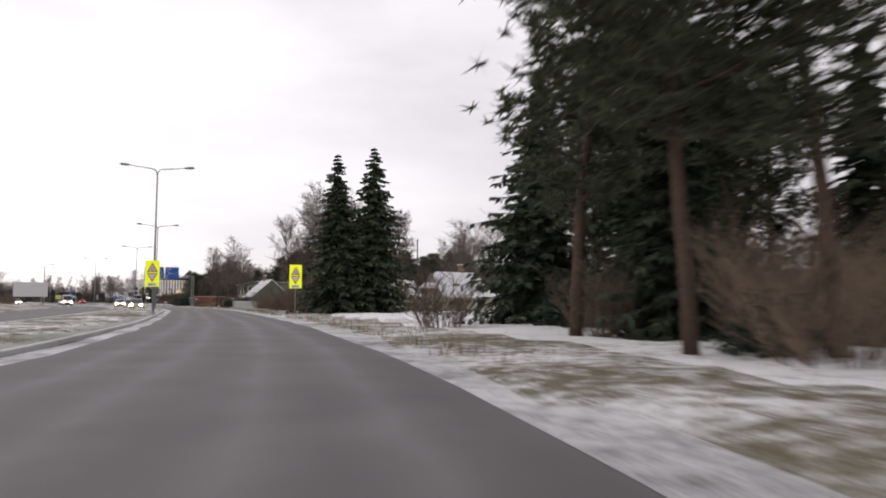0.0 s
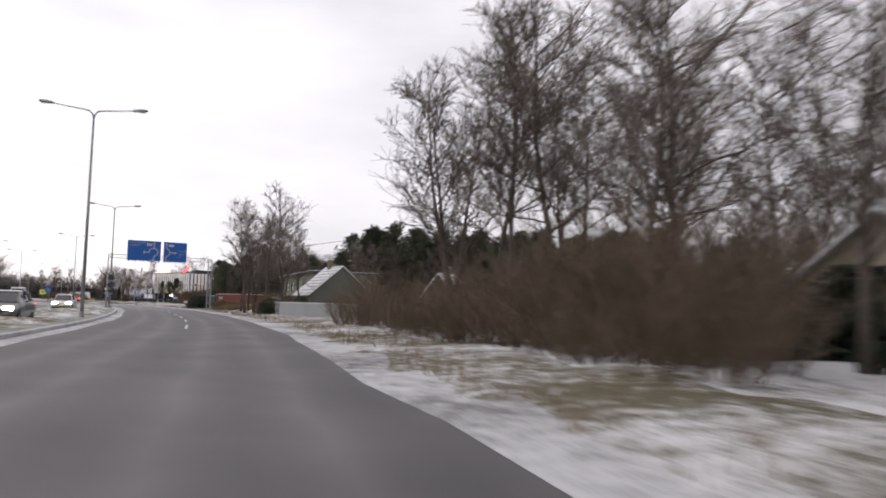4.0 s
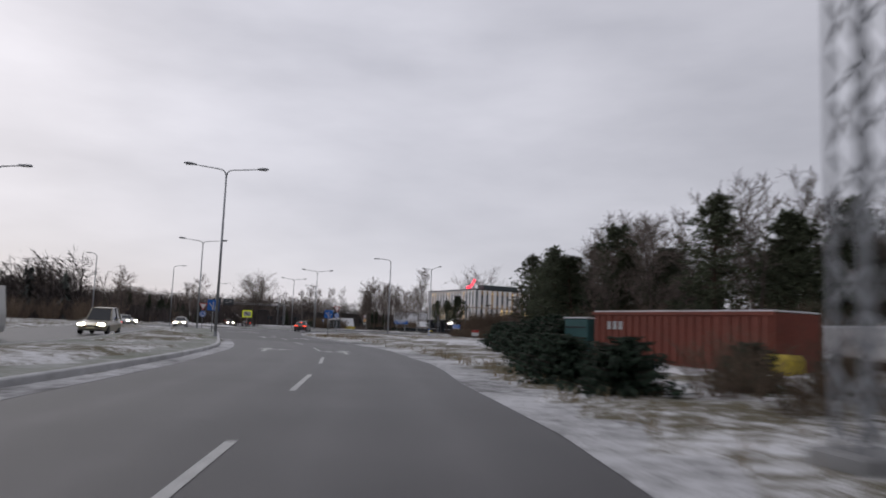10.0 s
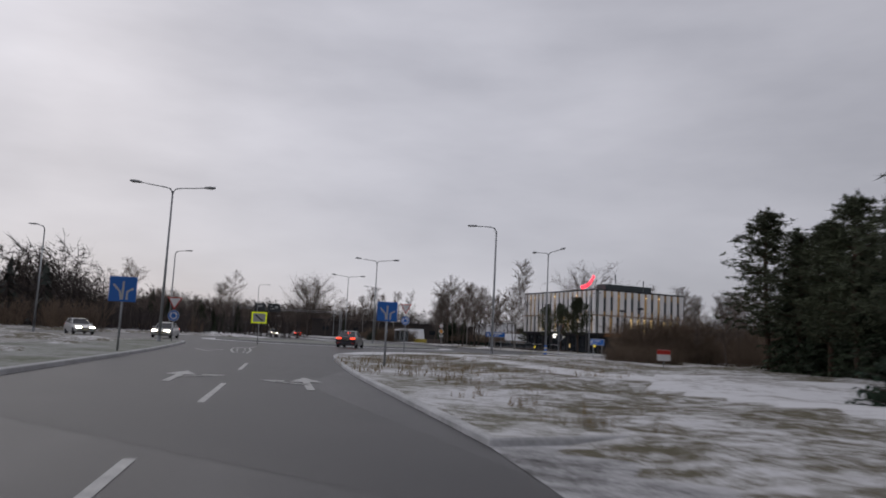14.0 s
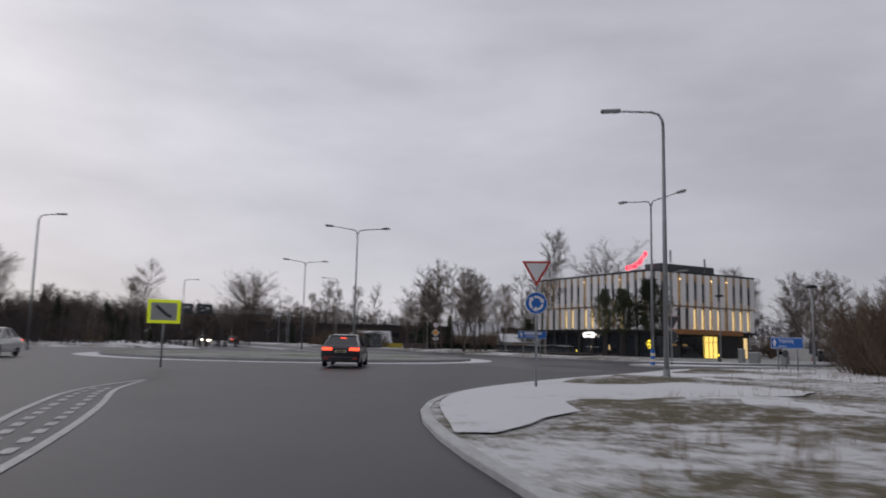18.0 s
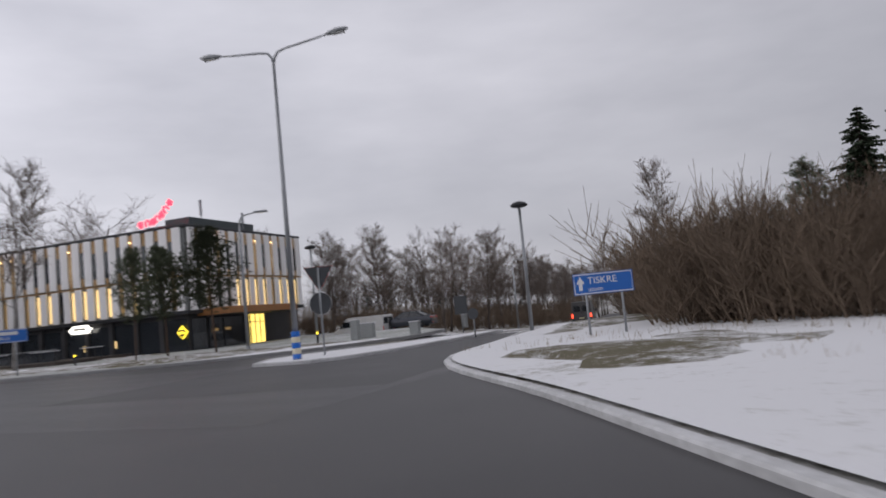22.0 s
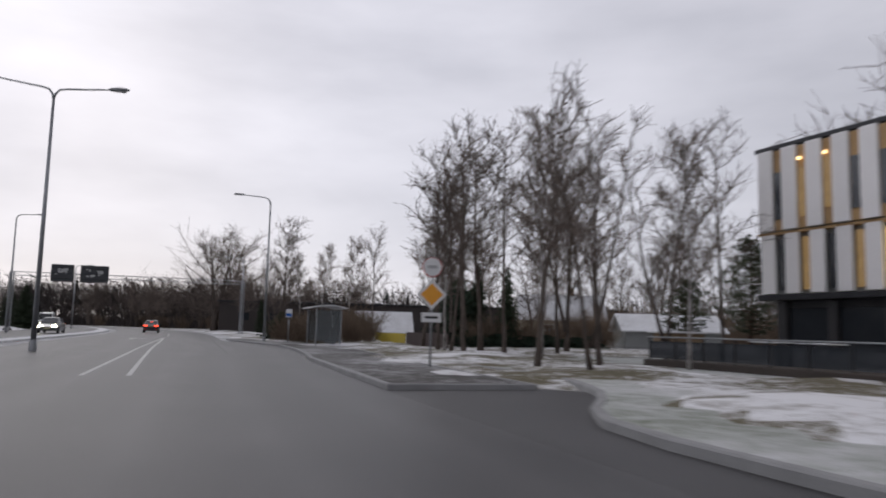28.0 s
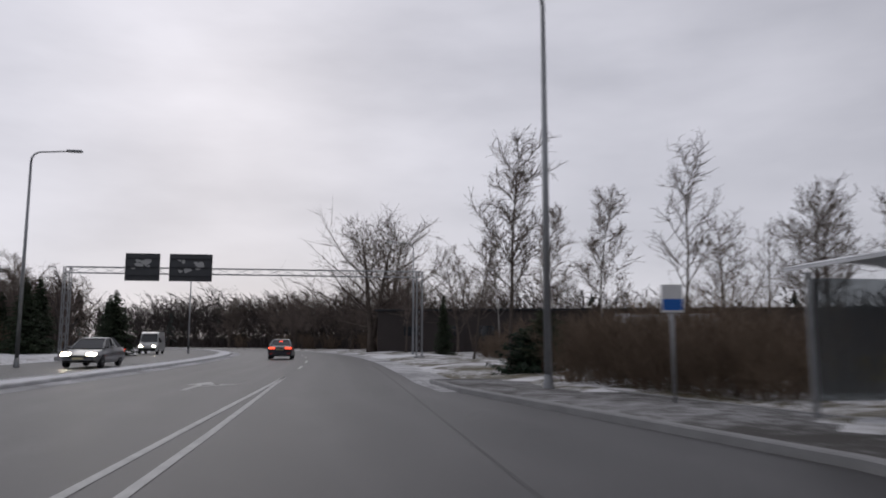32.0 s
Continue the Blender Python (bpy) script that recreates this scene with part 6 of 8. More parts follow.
# ---- houses, walls, fences ----
def house(x, y, deg, lx, ly, hw, hr, wall, roofm, label, windows=(), snow=None, name="house", half_hip=0.0, chimney=True, over=0.35, door=None, slats=False):
    """A gabled house with its ridge along local x; windows: (face, u, z, w, h)."""
    t = thing(name, label, "house", pose(x, y, 0, 0, 0, deg))
    a, b = lx / 2, ly / 2
    g = Geo()
    g.add([(-a, -b, -0.2), (a, -b, -0.2), (a, b, -0.2), (-a, b, -0.2), (-a, -b, hw), (a, -b, hw), (a, b, hw), (-a, b, hw), (-a, 0, hw + hr), (a, 0, hw + hr)],
          [(0, 1, 5, 4), (2, 3, 7, 6), (1, 2, 6, 9, 5), (3, 0, 4, 8, 7), (3, 2, 1, 0)])
    part("wall", g, wall, t, fix=True)
    part("plinth", Geo().box((0, 0, 0.15), (lx + 0.1, ly + 0.1, 0.5), 0, 0.02), M_KERB, t)
    sl = hr / b
    e = over
    for s in (-1, 1):
        rg = Geo()
        y0, z0 = s * (b + e), hw - e * sl
        hh = half_hip
        top = [(-a - e + hh, 0, hw + hr + 0.03), (a + e - hh, 0, hw + hr + 0.03)]
        f = max(0.0, 1 - hh / max(b, 0.1))
        mid = [(-a - e, s * b * (1 - f * 0.45) if hh else 0, hw + hr * f * 0.45 + 0.03), (a + e, s * b * (1 - f * 0.45) if hh else 0, hw + hr * f * 0.45 + 0.03)]
        low = [(-a - e, y0, z0), (a + e, y0, z0)]
        poly = [low[0], low[1], mid[1], top[1], top[0], mid[0]] if hh else [low[0], low[1], top[1], top[0]]
        n = len(poly)
        rg.add(poly + [(p, q, r + 0.10) for p, q, r in poly], [tuple(range(n)), tuple(range(2 * n - 1, n - 1, -1))] + [(i, (i + 1) % n, n + (i + 1) % n, n + i) for i in range(n)])
        rp = part("roof", rg, snow or roofm, t, "snow-covered roof slope" if snow else "", fix=True)
        if slats:
            k = 9
            for i in range(k):
                f0 = (i + 0.5) / k
                yy, zz = y0 + (0 - y0) * f0, z0 + (hw + hr - z0) * f0
                part("roof_course", Geo().box((0, yy, zz + 0.115), (lx + 2 * e - 0.05, 0.07, 0.05)), roofm, rp)
    if half_hip:
        for s in (-1, 1):
            f = max(0.0, 1 - half_hip / max(b, 0.1))
            yb, zb = b * (1 - f * 0.45), hw + hr * f * 0.45 + 0.03
            g = Geo().add([(s * (a + e), -yb, zb), (s * (a + e), yb, zb), (s * (a + e - half_hip), 0, hw + hr + 0.03), (s * (a + e), -yb, zb + 0.1), (s * (a + e), yb, zb + 0.1), (s * (a + e - half_hip), 0, hw + hr + 0.13)],
                          [(0, 1, 2), (5, 4, 3), (0, 3, 4, 1), (1, 4, 5, 2), (2, 5, 3, 0)])
            part("roof", g, snow or roofm, t, fix=True)
    if chimney:
        part("chimney", Geo().box((lx * 0.15, 0.2, hw + hr + 0.35), (0.55, 0.55, 1.3), 0, 0.02), M_TANWOOD, t)
        part("chimney_cap", Geo().box((lx * 0.15, 0.2, hw + hr + 1.03), (0.7, 0.7, 0.1), 0, 0.02), M_ROOFSNOW, t)
    for face, u, z, w, h in windows:
        put = {"front": (u, -b, 0), "back": (u, b, 0), "right": (a, u, 90), "left": (-a, u, 90)}[face]
        sg = -1 if face in ("front", "left") else 1
        win = part("window", Geo().box((0, 0, 0), (w, 0.06, h)), M_GLASS, t)
        win.matrix_basis = pose(put[0] + (sg * 0.01 if put[2] else 0), put[1] + (0 if put[2] else sg * 0.01), z, 0, 0, put[2])
        fr = thick_line([(-w / 2, -h / 2), (w / 2, -h / 2), (w / 2, h / 2), (-w / 2, h / 2), (-w / 2, -h / 2)], 0.10, -0.07, 0.07)
        part("window_frame", fr, M_TIMBER if wall in (M_GREEN,) else M_WHITE, win, fix=True)
        part("glazing_bar", Geo().box((0, 0, 0), (0.06, 0.13, h)), M_TIMBER if wall in (M_GREEN,) else M_WHITE, win)
        part("window_sill", Geo().box((0, 0, -h / 2 - 0.06), (w + 0.2, 0.26, 0.05)), M_ROOFSNOW, win)
    if door:
        face, u, w, h = door
        put = {"front": (u, -b - 0.02, 0), "right": (a + 0.02, u, 90), "left": (-a - 0.02, u, 90)}[face]
        dd = part("door", Geo().box((0, 0, h / 2 + 0.2), (w, 0.08, h), 0, 0.01), M_TIMBER, t)
        dd.matrix_basis = pose(put[0], put[1], 0, 0, 0, put[2])
        part("handle", Geo().box((w * 0.35, -0.07, 1.2), (0.04, 0.08, 0.14)), M_STEEL, dd)
    return t


house(29.8, -24.0, 28, 7.0, 5.6, 2.1, 2.6, M_CREAM, M_ROOFDARK, "small cream house with a snowy half-hipped roof", [("front", 1.6, 1.4, 1.1, 1.0), ("front", -1.8, 1.4, 0.9, 1.1), ("left", 0.0, 1.4, 0.8, 1.3)], M_ROOFSNOW, half_hip=1.1)
house(21.5, -26.5, 28, 6.5, 4.5, 2.0, 1.7, M_CREAM, M_ROOFDARK, "low cream outbuilding with a snowy roof behind the spruces", [("front", 0.5, 1.3, 0.9, 0.9)], M_ROOFSNOW, chimney=False)
house(66.0, -1.0, 57, 12.0, 15.0, 5.2, 2.4, M_TIMBER, M_ROOFDARK, "large dark brown barn with a snow-edged low roof", [("left", -3.5, 2.6, 2.0, 1.6), ("left", 1.5, 2.6, 1.6, 1.6)], M_ROOFSNOW, name="barn", chimney=False)
house(49.5, -7.0, 35, 8.0, 6.0, 2.4, 2.6, M_TIMBER, M_ROOFDARK, "dark shed with a steep snowy roof", [("front", 0.5, 1.4, 1.0, 1.0)], M_ROOFSNOW, name="shed", chimney=False)
house(0.63, 48.2, 113, 6.2, 7.6, 2.4, 3.25, M_GREYGREEN, M_ROOFDARK, "grey plastered house with a steep snow-streaked slate roof", [("front", -1.5, 1.2, 0.8, 0.9), ("front", 1.2, 1.2, 0.8, 0.9)], M_ROOFSNOW, slats=True)
house(15.6, 58.4, 60, 5.5, 5.0, 2.6, 3.0, M_TIMBER, M_ROOFDARK, "dark timber house with a snowy roof and brick chimney", [("front", 0.5, 1.5, 1.0, 1.0)], M_ROOFSNOW)


def green_house():
    """Two storeys with a shallow mono-pitch roof whose eave runs along the road."""
    t = thing("green_house", "two-storey green-grey plastered house with a shallow snow-edged roof", "house", pose(-7.5, 64.9, 0, 0, 0, -66))
    lx, ly, h = 12.5, 9.0, 4.75
    part("wall", Geo().add([(0, 0, -0.2), (lx, 0, -0.2), (lx, ly, -0.2), (0, ly, -0.2), (0, 0, h), (lx, 0, h + 0.5), (lx, ly, h + 0.5), (0, ly, h)], [(0, 1, 5, 4), (1, 2, 6, 5), (2, 3, 7, 6), (3, 0, 4, 7), (4, 5, 6, 7), (3, 2, 1, 0)]), M_GREEN, t, fix=True)
    rf = part("roof", Geo().add([(-0.7, -0.7, h - 0.06), (lx + 0.6, -0.7, h + 0.46), (lx + 0.6, ly + 0.6, h + 0.46), (-0.7, ly + 0.6, h - 0.06), (-0.7, -0.7, h + 0.10), (lx + 0.6, -0.7, h + 0.62), (lx + 0.6, ly + 0.6, h + 0.62), (-0.7, ly + 0.6, h + 0.10)], [(0, 1, 5, 4), (1, 2, 6, 5), (2, 3, 7, 6), (3, 0, 4, 7), (4, 5, 6, 7), (3, 2, 1, 0)]), M_DARKSTEEL, t, fix=True)
    part("snow_layer", Geo().add([(-0.72, -0.72, h + 0.105), (lx + 0.62, -0.72, h + 0.625), (lx + 0.62, ly, h + 0.625), (-0.72, ly, h + 0.105), (-0.72, -0.72, h + 0.19), (lx + 0.62, -0.72, h + 0.71), (lx + 0.62, ly, h + 0.71), (-0.72, ly, h + 0.19)], [(0, 1, 5, 4), (1, 2, 6, 5), (2, 3, 7, 6), (3, 0, 4, 7), (4, 5, 6, 7), (3, 2, 1, 0)]), M_ROOFSNOW, rf, "thin layer of snow", fix=True)
    part("chimney", Geo().box((5.0, 3.0, h + 0.7), (0.5, 0.5, 0.9), 0, 0.02), M_GREYWALL, t)
    for x, z, w, hh, lit in ((1.6, 3.35, 1.05, 1.15, 1), (3.9, 3.45, 1.15, 1.3, 1), (6.2, 3.6, 0.6, 1.4, 0), (9.0, 3.7, 1.2, 1.3, 0), (1.6, 1.15, 1.1, 0.55, 0), (3.9, 0.75, 1.25, 0.65, 0), (6.4, 1.2, 0.9, 1.3, 0), (9.0, 1.2, 1.3, 1.0, 0)):
        win = part("window", Geo().box((x, -0.03, z), (w, 0.06, hh)), M_GLASS, t)
        part("window_frame", thick_line([(x - w / 2, z - hh / 2), (x + w / 2, z - hh / 2), (x + w / 2, z + hh / 2), (x - w / 2, z + hh / 2), (x - w / 2, z - hh / 2)], 0.10, -0.10, 0.0), M_TIMBER, win, fix=True)
        part("glazing_bar", Geo().box((x + w * 0.1, -0.05, z), (0.06, 0.06, hh)), M_TIMBER, win)
        if lit:
            part("curtain", Geo().box((x + w * 0.22, -0.07, z), (w * 0.38, 0.02, hh * 0.86)), M_WHITE, win, "pale curtain")
    part("drainpipe", Geo().tube([(-0.02, -0.08, 0.1), (-0.02, -0.08, h - 0.1)], 0.05, 6), M_STEEL, t)
    part("plinth", Geo().box((lx / 2, ly / 2, 0.1), (lx + 0.12, ly + 0.12, 0.5), 0, 0.02), M_KERB, t)
    return t


green_house()
house(-3.5, 73.5, -66, 7.0, 5.5, 2.2, 2.0, M_TIMBER, M_ROOFDARK, "shed with a snow-striped roof beside the green house", [], M_ROOFSNOW, name="shed", chimney=False, slats=True)


def run_fence(name, label, pts, h, mat, n, thick=0.06, gap=0.0, cat="fence", z0=0.05, cap=None, postm=None):
    """A fence or wall of equal panels along a line."""
    ln = smooth_line(pts, 0.5)
    tot = sum((b - a).length for a, b in zip(ln, ln[1:]))
    t = thing(name, label, cat)
    L = tot / n

    def at(s):
        s = max(0.0, min(tot - 1e-4, s))
        for a, b in zip(ln, ln[1:]):
            d = (b - a).length
            if s <= d:
                return a.lerp(b, s / d)
            s -= d
        return ln[-1]
    for k in range(n):
        a, b = at(k * L), at((k + 1) * L)
        c = (a + b) / 2
        r = math.atan2(b.y - a.y, b.x - a.x)
        part("panel", Geo().box((c.x, c.y, z0 + h / 2), ((b - a).length - gap, thick, h), r, 0.008), mat, t)
        if cap:
            part("snow_cap", Geo().box((c.x, c.y, z0 + h + 0.02), ((b - a).length, thick + 0.05, 0.05), r, 0.015), cap, t)
        if postm:
            part("post", Geo().box((a.x, a.y, z0 + h / 2 + 0.04), (0.12, 0.12, h + 0.12), r, 0.01), postm, t)
    return t


run_fence("yard_wall", "tall grey wall of smooth panels with a snow cap", [(13, -7), (4.6, 5.5), (0.7, 13.6), (-0.8, 17.2), (-2.4, 21.2)], 1.1, M_CONCRETE, 13, 0.12, 0.01, "wall", 0.1, M_ROOFSNOW)
run_fence("yellow_fence", "bright yellow fence of flat panels", [(-91.7, 218.1), (-99.5, 228.5), (-103.2, 236)], 0.8, M_YFENCE, 8, 0.06, 0.03, "fence", 0.1)
run_fence("brown_fence", "dark brown board fence", [(-91.5, 217.9), (-88.0, 213.4), (-84.4, 208.4)], 0.92, M_BROWNFENCE, 8, 0.05, 0.02, "fence", 0.1)
run_fence("garden_fence", "low dark weathered wooden fence", [(20.5, -49), (30, -47)], 0.6, M_TIMBER, 16, 0.09, 0.55, "fence", 0.1)

# red container and truck yard
t = thing("shipping_container", "rust-red shipping container with white painted marks", "container", pose(-15.6, 73.6, 0.05, 0, 0, -46))
cg = Geo()
for k in range(22):
    cg.box((-4.4 + k * 0.42, -1.2, 1.1), (0.22, 0.06, 1.9), 0, 0.015)
part("corrugation", cg, M_RUST, t)
part("body", Geo().box((0, 0, 1.1), (9.4, 2.36, 2.15), 0, 0.03), M_RUST, t)
for z in (0.1, 2.12):
    part("rail", Geo().box((0, -1.2, z), (9.5, 0.14, 0.14), 0, 0.02), M_RUST, t)
part("snow_layer", Geo().box((0, 0, 2.22), (9.4, 2.36, 0.06), 0, 0.02), M_ROOFSNOW, t)
for k in range(3):
    part("painted_mark", Geo().box((-3.6 + 0.36 * k, -1.245, 1.62), (0.22, 0.012, 0.34)), M_SIGNGREY, t)
t = thing("storage_box", "teal steel storage box with snow on its lid beside the container", "container", pose(-20.0, 77.9, 0.05, 0, 0, -46))
part("body", Geo().box((0, 0, 0.95), (1.7, 1.8, 1.9), 0, 0.04), M_TEAL, t)
part("lid", Geo().box((0, 0, 1.93), (1.8, 1.9, 0.07), 0, 0.02), M_ROOFSNOW, t)
part("hinge_bar", Geo().box((0, -0.92, 1.5), (1.5, 0.04, 0.06)), M_DARKSTEEL, t)

t = thing("truck", "old blue and white truck dusted with snow in the yard", "truck", pose(-8.6, 72.3, 0.05, 0, 0, -60))
part("cab", Geo().box((1.7, 0, 1.35), (1.6, 2.0, 1.7), 0, 0.15), M_TRUCKBLUE, t)
part("windscreen", Geo().box((2.49, 0, 1.75), (0.06, 1.7, 0.65)), M_CARGLASS, t)
part("load_bed", Geo().box((-0.9, 0, 1.2), (3.6, 2.1, 1.2), 0, 0.05), M_CARWHITE, t)
part("snow_layer", Geo().box((-0.9, 0, 1.83), (3.6, 2.1, 0.08), 0, 0.03), M_ROOFSNOW, t)
for x in (-1.9, 1.6):
    for y in (-0.95, 0.95):
        part("wheel", Geo().lathe([(0.15, y - 0.12), (0.42, y - 0.12), (0.45, y), (0.42, y + 0.12), (0.15, y + 0.12)], 16, (x, 0.45), "y"), M_TYRE, t)
t = thing("tarpaulin_stack", "yellow tarpaulin-covered stack beside the container", "stack", pose(-13.2, 68.8, 0.05, 0, 0, -46))
part("cover", Geo().box((0, 0, 0.4), (1.6, 0.9, 0.75), 0, 0.15), M_YFENCE, t)

t = thing("billboard", "white roadside billboard on posts", "billboard", pose(-34.5, 18.8, 0, 0, 0, 22))
part("panel", Geo().box((0, 0, 3.0), (5.0, 0.12, 2.4), 0, 0.03), M_WHITE, t)
for s in (-1.6, 1.6):
    part("post", Geo().tube([(s, 0.1, 0), (s, 0.1, 3.6)], 0.08, 6), M_STEEL, t)

# long low building behind the bus stop
t = thing("long_building", "long low dark brown building behind bare trees", "building", pose(-120, 285, 0, 0, 0, 24))
part("wall", Geo().box((0, 0, 2.4), (66, 12, 5.0), 0, 0.05), M_BROWN, t)
part("roof", Geo().box((0, 0, 5.0), (66.6, 12.6, 0.25), 0, 0.05), M_DARKSTEEL, t)
for k in range(14):
    wd = part("window", Geo().box((-29 + k * 4.4, -6.03, 2.6), (1.8, 0.06, 1.3)), M_GLASS, t)
    part("window_frame", thick_line([(-29.9 + k * 4.4, 1.95), (-28.1 + k * 4.4, 1.95), (-28.1 + k * 4.4, 3.25), (-29.9 + k * 4.4, 3.25), (-29.9 + k * 4.4, 1.95)], 0.1, -6.09, -6.03), M_TIMBER, wd, fix=True)
house(-74.5, 228, 20, 7.0, 5.0, 1.6, 1.1, M_GREYWALL, M_ROOFDARK, "low garden house with a snowy roof", [("front", 0.5, 1.0, 0.8, 0.7)], M_ROOFSNOW, chimney=False)
house(-108.5, 247.5, 30, 6.0, 5.4, 1.0, 2.1, M_GREYWALL, M_ROOFDARK, "low house with a steep snowy roof behind the shrubs", [("front", 0.5, 0.7, 0.8, 0.5)], M_ROOFSNOW, chimney=False)
house(-88.5, 252, 20, 9.0, 7.0, 2.8, 2.6, M_CREAM, M_ROOFDARK, "pale house with a snowy gable roof behind trees", [("front", 1.5, 1.5, 1.0, 1.2), ("front", -1.5, 1.5, 1.0, 1.2)], M_ROOFSNOW)
t = thing("garden_hut", "small brown wooden hut with snow on the roof", "shed", pose(-72.6, 217, 0, 0, 0, 30))
part("wall", Geo().box((0, 0, 0.7), (2.4, 2.0, 1.4), 0, 0.03), M_TANWOOD, t)
part("roof", Geo().box((0, 0, 1.45), (2.9, 2.5, 0.12), 0, 0.04), M_ROOFSNOW, t)


# ---- vehicles ----
def loft(g, secs):
    """Joins rings of equal length along x."""
    n = len(secs[0])
    vs = [p for s in secs for p in s]
    fs = [(i * n + k, i * n + (k + 1) % n, (i + 1) * n + (k + 1) % n, (i + 1) * n + k) for i in range(len(secs) - 1) for k in range(n)]
    fs += [tuple(range(n - 1, -1, -1)), tuple(range(len(vs) - n, len(vs)))]
    return g.add(vs, fs)


def wheel(t, x, y, r=0.32, w=0.2):
    tw = part("wheel", Geo().lathe([(r * 0.62, y - w / 2), (r * 0.95, y - w / 2), (r, y - w / 3), (r, y + w / 3), (r * 0.95, y + w / 2), (r * 0.62, y + w / 2)], 20, (x, r), "y"), M_TYRE, t, smooth=False)
    part("rim", Geo().lathe([(0.02, y - w / 2 - 0.005), (r * 0.6, y - w / 2 + 0.02), (r * 0.6, y + w / 2 - 0.02), (0.02, y + w / 2 + 0.005)], 14, (x, r), "y"), M_RIM, tw)


def sedan(x, y, deg, paint, label, lights="tail", z=0.03, L=4.7, W=1.8, H=1.45, boxy=False):
    """A saloon car that heads along local +x."""
    t = thing("car", label, "car", pose(x, y, z, 0, 0, deg), "cars on the road")
    w = W / 2

    def sec(px, zb, zm, zt, wb, wm, wt):
        return [(px, -wb, zb), (px, -wm, zm), (px, -wm * 0.985, (zm + zt) / 2), (px, -wt, zt), (px, wt, zt), (px, wm * 0.985, (zm + zt) / 2), (px, wm, zm), (px, wb, zb)]
    h = L / 2
    bt = 0.98 if boxy else 0.93
    body = loft(Geo(), [sec(-h, 0.34, 0.55, bt - 0.05, w * 0.84, w * 0.90, w * 0.78), sec(-h + 0.05, 0.26, 0.53, bt, w * 0.90, w * 0.96, w * 0.84), sec(-h + 0.25, 0.22, 0.52, bt + 0.03, w * 0.93, w * 0.99, w * 0.87), sec(-h + 0.8, 0.22, 0.5, bt + 0.04, w * 0.93, w, w * 0.9), sec(0, 0.22, 0.5, 0.93, w * 0.95, w, w * 0.92),
                        sec(h - 1.3, 0.22, 0.5, 0.9, w * 0.93, w, w * 0.9), sec(h - 0.35, 0.26, 0.5, 0.74, w * 0.88, w * 0.96, w * 0.8), sec(h, 0.36, 0.5, 0.6, w * 0.72, w * 0.8, w * 0.66)])
    part("body", body, paint, t, smooth="auto", fix=True)
    r0, r1 = (-h + 0.1, h - 1.9) if boxy else (-h + 0.55, h - 1.25)

    def cab(px, zb, zt, wb, wt):
        return [(px, -wb, zb), (px, -wt, zt), (px, wt, zt), (px, wb, zb)]
    t0, t1 = (r0 + 0.25, r1 - 0.7) if boxy else (r0 + 0.85, r1 - 0.85)
    part("greenhouse", loft(Geo(), [cab(r0, 0.9, 0.97, w * 0.84, w * 0.80), cab(t0, 0.9, H - 0.03, w * 0.88, w * 0.66), cab((t0 + t1) / 2, 0.9, H - 0.01, w * 0.89, w * 0.68), cab(t1, 0.9, H - 0.05, w * 0.88, w * 0.66), cab(r1, 0.86, 0.93, w * 0.84, w * 0.8)]), M_CARGLASS, t, fix=True)
    part("roof", loft(Geo(), [cab(t0 - 0.06, H - 0.06, H - 0.02, w * 0.67, w * 0.60), cab((t0 + t1) / 2, H - 0.05, H + 0.02, w * 0.70, w * 0.62), cab(t1 + 0.04, H - 0.07, H - 0.03, w * 0.67, w * 0.60)]), paint, t, fix=True)
    for s in (-1, 1):
        part("pillar", Geo().tube([(t0 - 0.02, s * w * 0.67, H - 0.04), (r0 + 0.05, s * w * 0.84, 0.95)], [0.05, 0.07], 5), paint, t)
        part("pillar", Geo().tube([((t0 + t1) / 2, s * w * 0.70, H - 0.02), ((t0 + t1) / 2, s * w * 0.90, 0.92)], 0.035, 5), M_TRIM, t)
        part("pillar", Geo().tube([(t1, s * w * 0.67, H - 0.06), (r1, s * w * 0.83, 0.92)], 0.04, 5), paint, t)
        part("mirror", Geo().box((r1 - 0.45, s * (w + 0.09), 0.98), (0.14, 0.18, 0.13), 0, 0.04), paint, t)
        part("tail_light", Geo().box((-h + 0.045, s * w * 0.66, 0.815), (0.15, 0.46, 0.13), 0, 0.03), M_RED if lights == "off" else M_TAIL, t)
        part("headlight", Geo().box((h - 0.13, s * w * 0.64, 0.64), (0.26, 0.40, 0.18), 0, 0.05), M_HEADLIGHT if lights == "head" else M_LENS, t)
        for px in (-h + 0.95, h - 0.9):
            wheel(t, px, s * (w - 0.11))
    part("bumper", Geo().box((-h + 0.03, 0, 0.36), (0.16, W * 0.86, 0.26), 0, 0.07), paint, t)
    part("bumper_insert", Geo().box((-h - 0.045, 0, 0.30), (0.03, W * 0.6, 0.10), 0, 0.01), M_TRIM, t)
    for s in (-1, 1):
        part("reflector", Geo().box((-h - 0.05, s * w * 0.7, 0.40), (0.02, 0.2, 0.05)), M_RED, t)
    part("boot_trim", Geo().box((-h - 0.01, 0, 0.86), (0.03, W * 0.36, 0.035), 0, 0.01), M_RIM, t)
    part("number_plate", Geo().box((-h - 0.005, 0, 0.72), (0.03, 0.5, 0.11)), M_PLATE, t)
    part("plate_bar", Geo().box((-h - 0.024, 0, 0.72), (0.008, 0.36, 0.06)), M_BLACK, t)
    part("number_plate", Geo().box((h + 0.0, 0, 0.45), (0.03, 0.5, 0.11)), M_PLATE, t)
    if lights == "tail":
        part("brake_light", Geo().box((r0 + 0.62, 0, 1.29), (0.05, 0.28, 0.05)), M_TAIL, t)
